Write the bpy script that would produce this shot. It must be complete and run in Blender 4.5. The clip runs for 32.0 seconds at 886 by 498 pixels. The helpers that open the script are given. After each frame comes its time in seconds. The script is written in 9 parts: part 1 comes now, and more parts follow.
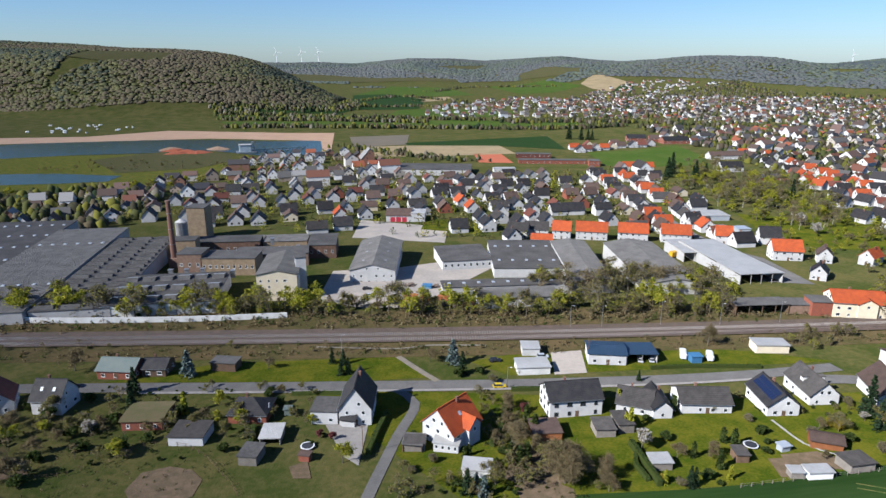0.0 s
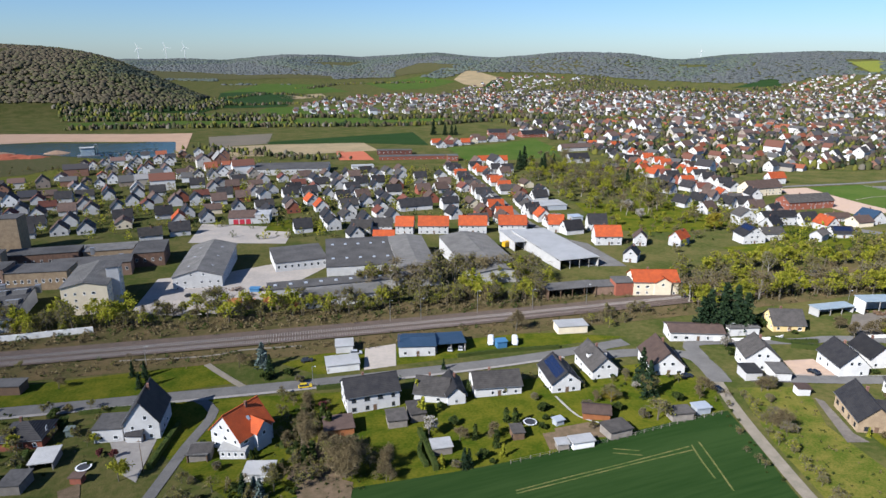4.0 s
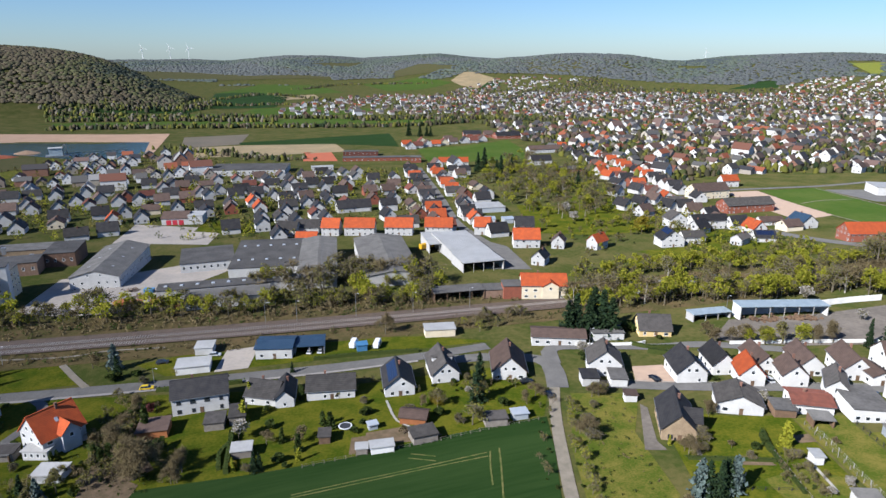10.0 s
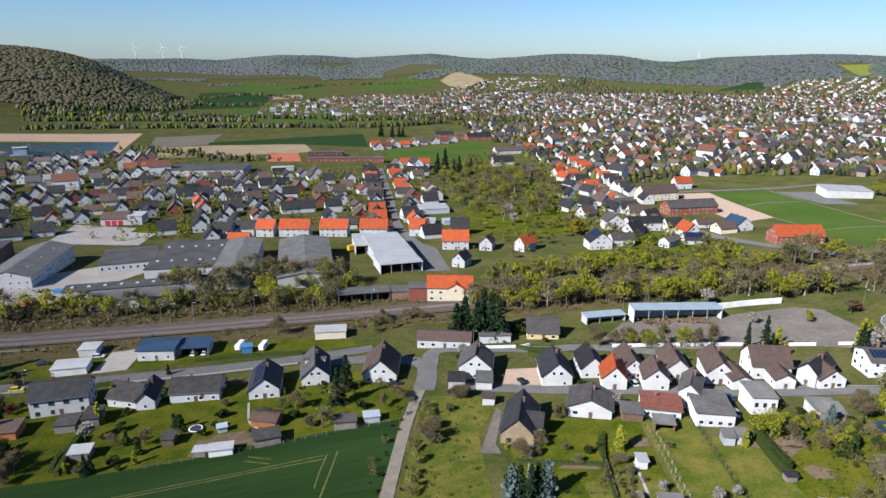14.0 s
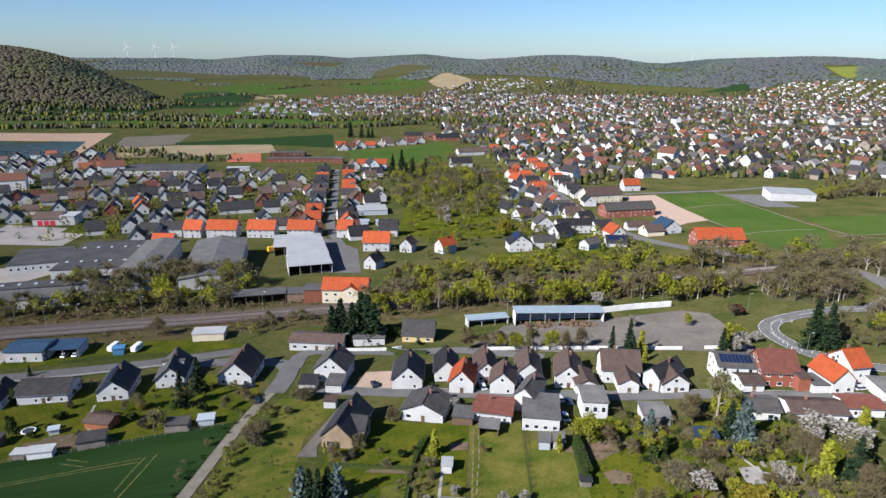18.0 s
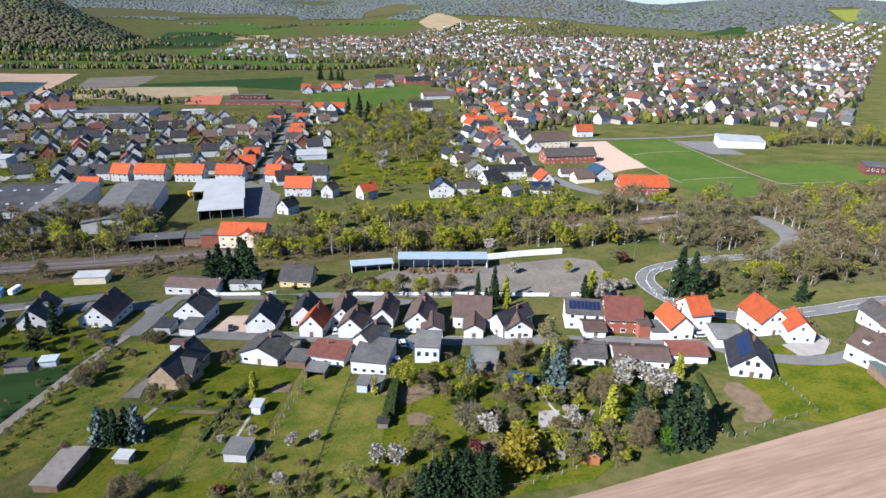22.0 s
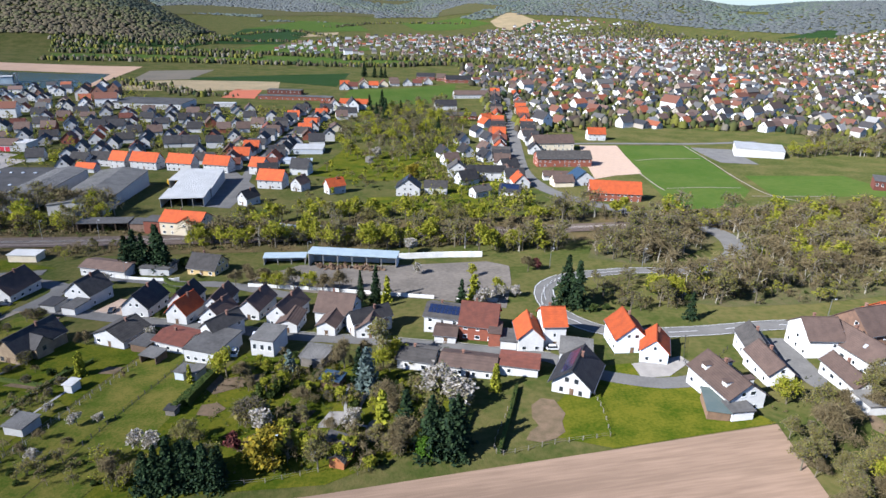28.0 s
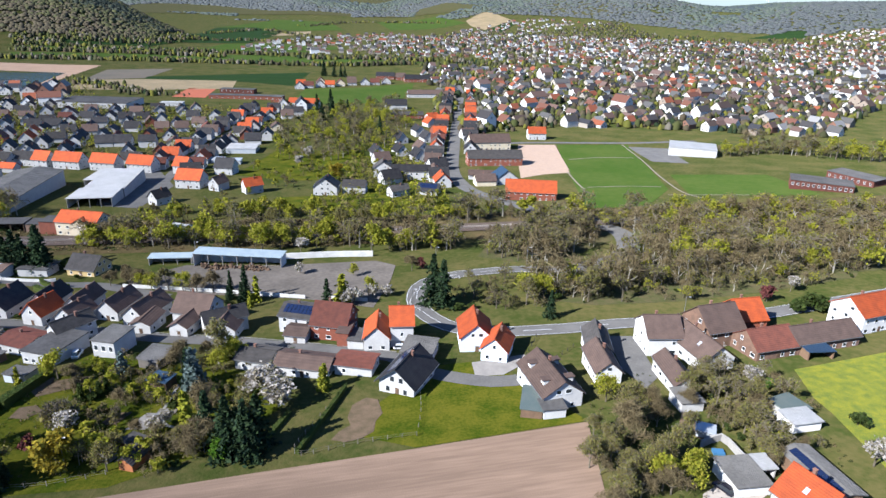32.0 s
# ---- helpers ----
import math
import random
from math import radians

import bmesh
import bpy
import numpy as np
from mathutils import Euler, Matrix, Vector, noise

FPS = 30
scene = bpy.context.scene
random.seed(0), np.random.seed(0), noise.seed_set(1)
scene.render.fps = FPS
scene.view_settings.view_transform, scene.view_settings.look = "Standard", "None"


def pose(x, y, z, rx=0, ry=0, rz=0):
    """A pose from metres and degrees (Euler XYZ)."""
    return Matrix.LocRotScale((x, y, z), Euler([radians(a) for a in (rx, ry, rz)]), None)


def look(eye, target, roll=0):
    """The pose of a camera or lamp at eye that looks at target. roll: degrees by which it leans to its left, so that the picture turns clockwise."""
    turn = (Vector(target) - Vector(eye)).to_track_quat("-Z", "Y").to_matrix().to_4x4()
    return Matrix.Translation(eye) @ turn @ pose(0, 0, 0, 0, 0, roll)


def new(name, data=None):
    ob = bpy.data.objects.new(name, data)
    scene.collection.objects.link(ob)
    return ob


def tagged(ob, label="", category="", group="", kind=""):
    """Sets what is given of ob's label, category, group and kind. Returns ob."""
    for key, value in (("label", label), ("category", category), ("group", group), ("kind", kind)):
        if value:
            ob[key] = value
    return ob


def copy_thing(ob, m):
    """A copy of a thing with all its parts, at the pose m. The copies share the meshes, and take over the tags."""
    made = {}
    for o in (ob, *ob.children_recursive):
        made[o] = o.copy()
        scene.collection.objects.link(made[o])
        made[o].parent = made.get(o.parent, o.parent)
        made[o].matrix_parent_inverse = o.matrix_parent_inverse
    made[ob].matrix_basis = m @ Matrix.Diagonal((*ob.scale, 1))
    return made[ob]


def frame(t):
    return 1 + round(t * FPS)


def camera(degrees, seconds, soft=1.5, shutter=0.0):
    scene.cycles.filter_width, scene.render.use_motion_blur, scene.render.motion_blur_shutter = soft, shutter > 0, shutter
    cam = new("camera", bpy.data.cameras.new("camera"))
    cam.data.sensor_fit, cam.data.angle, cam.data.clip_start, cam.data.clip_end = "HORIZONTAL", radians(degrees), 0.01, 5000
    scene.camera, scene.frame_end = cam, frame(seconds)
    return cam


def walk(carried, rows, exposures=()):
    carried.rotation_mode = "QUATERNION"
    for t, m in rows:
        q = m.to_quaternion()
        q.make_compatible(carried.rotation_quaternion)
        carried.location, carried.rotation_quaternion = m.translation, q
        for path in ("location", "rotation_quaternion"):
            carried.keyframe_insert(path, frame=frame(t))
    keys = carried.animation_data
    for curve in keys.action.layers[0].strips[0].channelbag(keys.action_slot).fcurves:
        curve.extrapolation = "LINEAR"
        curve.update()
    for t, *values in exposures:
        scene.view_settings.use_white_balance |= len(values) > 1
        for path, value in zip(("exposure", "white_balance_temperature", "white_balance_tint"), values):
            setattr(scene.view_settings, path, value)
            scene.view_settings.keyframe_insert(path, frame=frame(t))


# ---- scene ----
cam = camera(68.7, 32.0)
METRES, EYE, TILT, LEAN, TURN = 310.0, 78.0, -16.4, 0.0, 0.0
ROWS = [
    (0.0, 0.0, 0.0, 0.0, 0.0, 0.0, -0.0),
    (0.5, 0.0101, -0.0003, 0.0001, -2.17, -0.3, 0.61),
    (1.0, 0.0207, -0.0012, 0.0004, -4.08, -0.35, 1.14),
    (1.5, 0.0317, -0.0025, 0.0, -5.97, -0.4, 1.7),
    (2.0, 0.0429, -0.0041, 0.0001, -7.76, -0.48, 2.21),
    (2.5, 0.0543, -0.0063, 0.0, -9.4, -0.56, 2.68),
    (3.0, 0.0653, -0.0082, 0.0001, -9.8, -0.58, 2.78),
    (3.5, 0.0773, -0.0103, -0.0003, -9.8, -0.57, 2.8),
    (5.5, 0.1282, -0.0183, -0.0016, -9.01, -0.5, 2.6),
    (6.0, 0.1416, -0.0205, -0.0017, -8.82, -0.49, 2.54),
    (6.5, 0.1551, -0.0225, -0.0023, -8.8, -0.48, 2.55),
    (7.0, 0.1688, -0.0245, -0.0028, -8.81, -0.48, 2.56),
    (7.5, 0.1827, -0.0266, -0.0033, -8.81, -0.47, 2.55),
    (8.0, 0.1967, -0.0287, -0.004, -8.82, -0.46, 2.56),
    (8.5, 0.2111, -0.0313, -0.0042, -8.83, -0.47, 2.54),
    (9.0, 0.2256, -0.0337, -0.0047, -8.84, -0.46, 2.53),
    (9.5, 0.2404, -0.0361, -0.0052, -8.86, -0.46, 2.51),
    (10.0, 0.2552, -0.0386, -0.0059, -8.88, -0.45, 2.5),
    (10.5, 0.2702, -0.0409, -0.0061, -8.89, -0.45, 2.49),
    (11.0, 0.2851, -0.0433, -0.0065, -8.91, -0.46, 2.45),
    (11.5, 0.3004, -0.0458, -0.007, -8.92, -0.45, 2.43),
    (12.0, 0.3161, -0.0483, -0.0074, -8.93, -0.46, 2.41),
    (12.5, 0.3319, -0.0509, -0.0077, -8.96, -0.46, 2.37),
    (13.0, 0.3481, -0.0536, -0.0081, -8.98, -0.45, 2.36),
    (13.5, 0.3646, -0.0561, -0.0085, -8.99, -0.44, 2.34),
    (14.0, 0.3814, -0.0586, -0.0088, -9.01, -0.44, 2.33),
    (14.5, 0.3984, -0.0612, -0.0091, -9.03, -0.44, 2.29),
    (16.5, 0.4693, -0.0723, -0.011, -9.08, -0.42, 2.2),
    (17.0, 0.4869, -0.0753, -0.0111, -9.1, -0.42, 2.17),
    (17.5, 0.5046, -0.0783, -0.0114, -9.12, -0.42, 2.15),
    (18.0, 0.5222, -0.081, -0.0118, -9.13, -0.41, 2.11),
    (18.5, 0.5399, -0.084, -0.0123, -9.16, -0.42, 2.08),
    (19.0, 0.5577, -0.0867, -0.0132, -9.19, -3.15, 2.03),
    (19.5, 0.5748, -0.0892, -0.0133, -9.21, -5.19, 1.98),
    (20.0, 0.5927, -0.0919, -0.0137, -9.23, -5.2, 1.93),
    (20.5, 0.6104, -0.0946, -0.0143, -9.25, -5.2, 1.9),
    (21.0, 0.6283, -0.0974, -0.015, -9.26, -5.2, 1.87),
    (21.5, 0.6461, -0.1, -0.0156, -9.28, -5.2, 1.84),
    (22.0, 0.6637, -0.1027, -0.0163, -9.05, -5.2, 1.72),
    (22.5, 0.6811, -0.1053, -0.0169, -8.69, -5.2, 1.57),
    (23.0, 0.6983, -0.1075, -0.0175, -7.41, -5.15, 1.16),
    (23.5, 0.7156, -0.1092, -0.018, -5.84, -5.14, 0.69),
    (24.0, 0.7327, -0.1106, -0.0183, -4.92, -5.13, 0.39),
    (24.5, 0.7498, -0.1117, -0.0187, -4.42, -5.12, 0.22),
    (25.0, 0.7667, -0.1125, -0.0189, -4.05, -5.12, 0.11),
    (25.5, 0.7837, -0.1133, -0.0192, -3.69, -5.12, -0.01),
    (27.5, 0.8511, -0.1158, -0.0195, -2.26, -5.16, -0.52),
    (28.0, 0.8679, -0.116, -0.0195, -2.08, -5.17, -0.59),
    (28.5, 0.8846, -0.1163, -0.0194, -2.12, -5.19, -0.59),
    (29.0, 0.9013, -0.1167, -0.0193, -2.42, -5.2, -0.52),
    (29.5, 0.918, -0.1172, -0.0192, -2.66, -5.2, -0.48),
    (30.0, 0.9347, -0.1177, -0.0191, -2.91, -5.21, -0.43),
    (30.5, 0.9514, -0.1183, -0.0191, -3.18, -5.21, -0.38),
    (31.0, 0.9679, -0.1189, -0.0189, -3.29, -5.21, -0.4),
    (31.5, 0.9812, -0.1196, -0.0187, -3.29, -5.2, -0.43),
    (32.0, 0.991, -0.12, -0.0188, -3.29, -5.2, -0.47),
]
walk(cam, [(t, pose(0, 0, EYE, TILT, LEAN, TURN) @ pose(METRES * x, METRES * y, METRES * z, 90 + pitch, roll, yaw)) for t, x, y, z, yaw, pitch, roll in ROWS], exposures=[(0.0, 0.62, 6050, 10), (18.5, 0.6, 6050, 10), (20.0, 0.95, 5900, 10), (32.0, 1.06, 5900, 10)])

# ---- light ----
SHADOW = Vector((0.85, 0.53, 0)).normalized()
SUN_EL = 35.0
world = bpy.data.worlds.new("sky")
scene.world = world
world.use_nodes = True
wn = world.node_tree.nodes
sky = wn.new("ShaderNodeTexSky")
sky.sky_type = 'NISHITA'
sky.sun_disc = False
sky.sun_elevation = radians(SUN_EL)
sky.sun_rotation = math.atan2(-SHADOW.x, -SHADOW.y)
sky.air_density, sky.dust_density, sky.ozone_density = 1.0, 0.2, 2.5
sky.altitude = 0
wn["Background"].inputs[1].default_value = 0.065
tint = wn.new("ShaderNodeMix")
tint.data_type, tint.blend_type = 'RGBA', 'MULTIPLY'
tint.inputs[0].default_value = 1.0
tint.inputs[7].default_value = (0.72, 0.92, 1.25, 1)
world.node_tree.links.new(sky.outputs[0], tint.inputs[6])
world.node_tree.links.new(tint.outputs[2], wn["Background"].inputs[0])
sun = new("sun", bpy.data.lights.new("sun", 'SUN'))
sun.data.energy, sun.data.angle, sun.data.color = 5.0, radians(0.55), (1.0, 0.96, 0.9)
sun.matrix_world = look((0, 0, 400), Vector((0, 0, 400)) + SHADOW * math.cos(radians(SUN_EL)) - Vector((0, 0, math.sin(radians(SUN_EL)))))

# ---- the land ----
rnd = random.Random(7)


def step(a, b, v):
    t = np.clip((v - a) / (b - a), 0, 1)
    return t * t * (3 - 2 * t)


def bump(x, y, cx, cy, rx, ry, turn, high, flatness=1.3):
    """A rounded hill, long along its own x."""
    c, s = math.cos(radians(turn)), math.sin(radians(turn))
    u, v = ((x - cx) * c + (y - cy) * s) / rx, (-(x - cx) * s + (y - cy) * c) / ry
    return high * np.exp(-(u * u + v * v) ** flatness)


RIDGE_AT = (-60, -30, -14, -8.6, -6.9, -4, -1.3, 2.2, 7.1, 8.6, 13.8, 20, 26, 28.6, 31, 36, 60)
RIDGE_HIGH = (120, 100, 77, 78, 93, 119, 111, 86, 95, 97, 68, 66, 48, 34, 44, 68, 85)


def hills(x, y):
    """The left hill, the town's hill, the right slope and the long ridge that closes the valley."""
    h = bump(x, y, -1090, 1913, 833, 372, -26.6, 134, 3.4) + bump(x, y, -1620, 2120, 560, 480, -20, 34, 1.6)
    h = h + bump(x, y, 690, 3080, 260, 420, 0, 46, 1.5) + bump(x, y, 1235, 3090, 360, 420, 0, 68, 1.7)
    h = h + bump(x, y, 2450, 2800, 1050, 800, 20, 92) + bump(x, y, 2600, 1800, 700, 500, 30, 40)
    bearing = np.degrees(np.arctan2(x - 100, np.maximum(y + 15, 1)))
    h = h + step(2600, 4250, y) * np.interp(bearing, RIDGE_AT, RIDGE_HIGH)
    h = h + step(2100, 2700, y) * step(150, 900, x) * 26
    rough = np.sin(x / 83 + 1.3 * np.sin(y / 151)) + np.sin(y / 97 + 1.7 * np.sin(x / 131))
    folds = np.sin(x / 210 + 0.6 * np.sin(y / 260)) * step(2900, 3600, y)
    return h + (rough * 1.8 + folds * 7) * step(20, 90, h)


def height(x, y):
    """The ground's height: a slope that falls to the railway, a flat valley, hills behind."""
    near = -7.0 + 0.03 * x - 0.088 * y
    near = np.where(y < 20, near + 0.088 * (y - 20) * 0.6, near)
    low = -21.5 - 8.5 * step(215, 440, y) - 5 * step(400, 750, y) - 3 * step(700, 1200, y)
    return (near + low + np.sqrt((near - low) ** 2 + 16)) / 2 + hills(x, y)


def hz(x, y):
    return float(height(np.float64(x), np.float64(y)))


# ---- materials ----
def mat(name, a, b=None, scale=1.0, rough=0.85, metal=0.0, bump_size=0.0, bump_scale=30.0, vary=0.0, stripes=None, island=0.0, spec=0.3, stretch=None):
    m = bpy.data.materials.new(name)
    m.use_nodes = True
    n, l = m.node_tree.nodes, m.node_tree.links
    p = n["Principled BSDF"]
    p.inputs["Roughness"].default_value, p.inputs["Metallic"].default_value = rough, metal
    p.inputs["Specular IOR Level"].default_value = spec
    p.inputs["Diffuse Roughness"].default_value = 1.0 if rough > 0.8 else 0.0
    geo = n.new("ShaderNodeNewGeometry")
    b = b or tuple(min(1, c * 0.8) for c in a)
    n1 = n.new("ShaderNodeTexNoise")
    n1.inputs["Scale"].default_value, n1.inputs["Detail"].default_value = scale, 6
    n2 = n.new("ShaderNodeTexNoise")
    n2.inputs["Scale"].default_value, n2.inputs["Detail"].default_value = scale * 9.3, 4
    where = geo.outputs["Position"]
    if stretch is not None:
        mp = n.new("ShaderNodeMapping")
        mp.inputs["Rotation"].default_value = (0, 0, radians(-stretch))
        mp2 = n.new("ShaderNodeMapping")
        mp2.inputs["Scale"].default_value = (0.07, 1.0, 1.0)
        l.new(where, mp.inputs[0])
        l.new(mp.outputs[0], mp2.inputs[0])
        where = mp2.outputs[0]
    l.new(where, n1.inputs["Vector"])
    l.new(where, n2.inputs["Vector"])
    add = n.new("ShaderNodeMath")
    add.operation = 'MULTIPLY_ADD'
    l.new(n2.outputs[0], add.inputs[0])
    add.inputs[1].default_value = 0.75
    l.new(n1.outputs[0], add.inputs[2])
    ramp = n.new("ShaderNodeMapRange")
    ramp.inputs["From Min"].default_value, ramp.inputs["From Max"].default_value = 0.68, 1.06
    l.new(add.outputs[0], ramp.inputs["Value"])
    mix = n.new("ShaderNodeMix")
    mix.data_type = 'RGBA'
    mix.inputs[6].default_value, mix.inputs[7].default_value = (*a, 1), (*b, 1)
    l.new(ramp.outputs[0], mix.inputs[0])
    out = mix.outputs[2]
    if vary or island:
        hsv = n.new("ShaderNodeHueSaturation")
        r = n.new("ShaderNodeMapRange")
        k = vary or island
        r.inputs["To Min"].default_value, r.inputs["To Max"].default_value = 1 - k, 1 + k
        if island:
            l.new(geo.outputs["Random Per Island"], r.inputs["Value"])
        else:
            info = n.new("ShaderNodeObjectInfo")
            l.new(info.outputs["Random"], r.inputs["Value"])
        l.new(r.outputs[0], hsv.inputs["Value"])
        l.new(out, hsv.inputs["Color"])
        out = hsv.outputs[0]
    l.new(out, p.inputs["Base Color"])
    if bump_size:
        bm = n.new("ShaderNodeBump")
        bm.inputs["Distance"].default_value = bump_size
        bm.inputs["Strength"].default_value = 0.8
        if stripes:
            tc = n.new("ShaderNodeTexCoord")
            w = n.new("ShaderNodeTexWave")
            w.bands_direction = stripes
            w.inputs["Scale"].default_value, w.inputs["Distortion"].default_value = bump_scale, 0.4
            l.new(tc.outputs["Object"], w.inputs["Vector"])
            l.new(w.outputs[0], bm.inputs["Height"])
        else:
            n3 = n.new("ShaderNodeTexNoise")
            n3.inputs["Scale"].default_value, n3.inputs["Detail"].default_value = bump_scale, 3
            l.new(geo.outputs["Position"], n3.inputs["Vector"])
            l.new(n3.outputs[0], bm.inputs["Height"])
        l.new(bm.outputs[0], p.inputs["Normal"])
    return m


def spread(name, colours, rough=0.9, leaf=False):
    """One colour out of a row for every loose piece of a mesh."""
    m = bpy.data.materials.new(name)
    m.use_nodes = True
    n, l = m.node_tree.nodes, m.node_tree.links
    p = n["Principled BSDF"]
    p.inputs["Roughness"].default_value = rough
    p.inputs["Specular IOR Level"].default_value = 0.06
    geo, ramp = n.new("ShaderNodeNewGeometry"), n.new("ShaderNodeValToRGB")
    ramp.color_ramp.interpolation = 'CONSTANT'
    while len(ramp.color_ramp.elements) < len(colours):
        ramp.color_ramp.elements.new(0.5)
    for i, c in enumerate(colours):
        ramp.color_ramp.elements[i].position = i / len(colours)
        ramp.color_ramp.elements[i].color = (*c, 1)
    l.new(geo.outputs["Random Per Island"], ramp.inputs[0])
    l.new(ramp.outputs[0], p.inputs["Base Color"])
    if leaf:
        tr = n.new("ShaderNodeBsdfTranslucent")
        l.new(ramp.outputs[0], tr.inputs[0])
        mx = n.new("ShaderNodeMixShader")
        mx.inputs[0].default_value = 0.35
        l.new(p.outputs[0], mx.inputs[1])
        l.new(tr.outputs[0], mx.inputs[2])
        l.new(mx.outputs[0], n["Material Output"].inputs[0])
    return m


M = {}
M["grass"] = mat("meadow_grass", (0.04, 0.052, 0.012), (0.088, 0.078, 0.028), 0.06, 0.95, bump_size=0.25, bump_scale=1.6, spec=0.03)
M["lawn"] = mat("lawn", (0.035, 0.054, 0.004), (0.092, 0.089, 0.01), 0.16, 0.95, bump_size=0.14, bump_scale=3.0, spec=0.03)
M["dryground"] = mat("dry_grass", (0.1, 0.072, 0.036), (0.056, 0.052, 0.02), 0.11, 0.95, bump_size=0.2, bump_scale=2.0, spec=0.03)
M["drylawn"] = mat("dry_lawn", (0.125, 0.108, 0.025), (0.05, 0.07, 0.009), 0.2, 0.95, bump_size=0.14, bump_scale=3.0, spec=0.03)
M["bed"] = mat("garden_soil", (0.15, 0.105, 0.07), (0.09, 0.07, 0.042), 0.5, 0.95, bump_size=0.1, bump_scale=3.0, spec=0.05)
M["crop"] = mat("young_wheat", (0.013, 0.031, 0.007), (0.022, 0.043, 0.011), 0.12, 0.9, bump_size=0.08, bump_scale=5.0, stretch=9, spec=0.05)
M["meadow"] = mat("green_meadow", (0.038, 0.07, 0.011), (0.06, 0.084, 0.018), 0.03, 0.95, bump_size=0.1, bump_scale=2.0, spec=0.03)
M["woodfloor"] = mat("wood_floor", (0.085, 0.07, 0.036), (0.05, 0.058, 0.02), 0.25, 0.95, bump_size=0.15, bump_scale=1.5, spec=0.03)
M["rape"] = mat("rape_in_flower", (0.17, 0.165, 0.014), (0.08, 0.105, 0.016), 0.45, 0.9, bump_size=0.2, bump_scale=3.0)
M["soil"] = mat("ploughed_soil", (0.25, 0.17, 0.12), (0.165, 0.112, 0.078), 0.16, 0.95, bump_size=0.1, bump_scale=3.0, stretch=9)
M["darksoil"] = mat("dark_soil", (0.10, 0.085, 0.06), (0.13, 0.105, 0.075), 0.03, 0.95)
M["straw"] = mat("stubble_field", (0.27, 0.2, 0.11), (0.19, 0.15, 0.08), 0.03, 0.95)
M["wheeltrack"] = mat("wheel_track", (0.13, 0.12, 0.045), (0.05, 0.075, 0.02), 0.6, 0.95, spec=0.03)
M["sand"] = mat("sand", (0.37, 0.24, 0.155), (0.3, 0.195, 0.125), 0.05, 0.95)
M["asphalt"] = mat("asphalt", (0.098, 0.094, 0.09), (0.13, 0.124, 0.118), 0.2, 0.9, bump_size=0.01, bump_scale=30.0, spec=0.1)
M["yard"] = mat("worn_yard", (0.15, 0.13, 0.112), (0.1, 0.088, 0.076), 0.08, 0.95, bump_size=0.03, bump_scale=6.0, spec=0.05)
M["ochre"] = mat("old_ochre_brick", (0.33, 0.25, 0.16), (0.24, 0.175, 0.115), 0.5, 0.9, spec=0.1)
M["timber"] = mat("dark_timber_and_brick", (0.19, 0.115, 0.08), (0.125, 0.08, 0.06), 0.7, 0.9, spec=0.1)
M["track"] = mat("farm_track", (0.2, 0.17, 0.135), (0.14, 0.125, 0.095), 0.4, 0.95)
M["gravel"] = mat("gravel_yard", (0.33, 0.29, 0.25), (0.25, 0.225, 0.2), 0.08, 0.95, bump_size=0.03, bump_scale=8.0)
M["paving"] = mat("paving", (0.25, 0.23, 0.21), (0.19, 0.175, 0.16), 0.5, 0.9)
M["pinkgravel"] = mat("pink_gravel", (0.36, 0.26, 0.19), (0.29, 0.21, 0.16), 0.5, 0.95)
M["ballast"] = mat("rail_ballast", (0.105, 0.075, 0.058), (0.066, 0.05, 0.041), 0.5, 0.95, bump_size=0.05, bump_scale=8.0)
M["steel"] = mat("rail_steel", (0.30, 0.25, 0.22), (0.22, 0.17, 0.14), 1.0, 0.4, 0.8)
M["sleeper"] = mat("concrete_sleeper", (0.30, 0.27, 0.24), vary=0.2)
M["clay"] = mat("clay_court", (0.36, 0.10, 0.05), (0.31, 0.09, 0.045), 0.1, 0.95)
M["water"] = mat("lake_water", (0.014, 0.034, 0.03), (0.022, 0.044, 0.038), 0.01, 0.15, bump_size=0.15, bump_scale=0.5, spec=0.1)
M["white"] = mat("white_render", (0.55, 0.54, 0.52), (0.46, 0.45, 0.435), 0.35, 0.9, bump_size=0.004, bump_scale=60.0)
M["cream"] = mat("cream_render", (0.66, 0.58, 0.43), (0.58, 0.5, 0.37), 0.4, 0.9)
M["pale"] = mat("pale_blue_render", (0.62, 0.67, 0.72), (0.56, 0.62, 0.68), 0.4, 0.9)
M["yellow"] = mat("yellow_render", (0.62, 0.47, 0.22), (0.55, 0.41, 0.2), 0.4, 0.9)
M["greywall"] = mat("grey_render", (0.42, 0.41, 0.39), (0.35, 0.34, 0.33), 0.4, 0.9)
M["brick"] = mat("red_brick", (0.27, 0.085, 0.05), (0.2, 0.07, 0.045), 1.2, 0.9, bump_size=0.01, bump_scale=5.0, stripes='Z')
M["darkbrick"] = mat("weathered_brick", (0.26, 0.17, 0.12), (0.19, 0.12, 0.085), 0.8, 0.9)
M["redroof"] = mat("orange_roof_tiles", (0.43, 0.088, 0.028), (0.30, 0.065, 0.026), 0.5, 0.75, bump_size=0.05, bump_scale=1.0, stripes='Z', vary=0.15, spec=0.12)
M["oldred"] = mat("old_red_roof_tiles", (0.17, 0.062, 0.044), (0.115, 0.047, 0.036), 0.6, 0.85, bump_size=0.05, bump_scale=1.0, stripes='Z', vary=0.15, spec=0.12)
M["brownroof"] = mat("brown_roof_tiles", (0.084, 0.058, 0.048), (0.118, 0.08, 0.064), 0.5, 0.8, bump_size=0.05, bump_scale=1.0, stripes='Z', vary=0.15, spec=0.12)
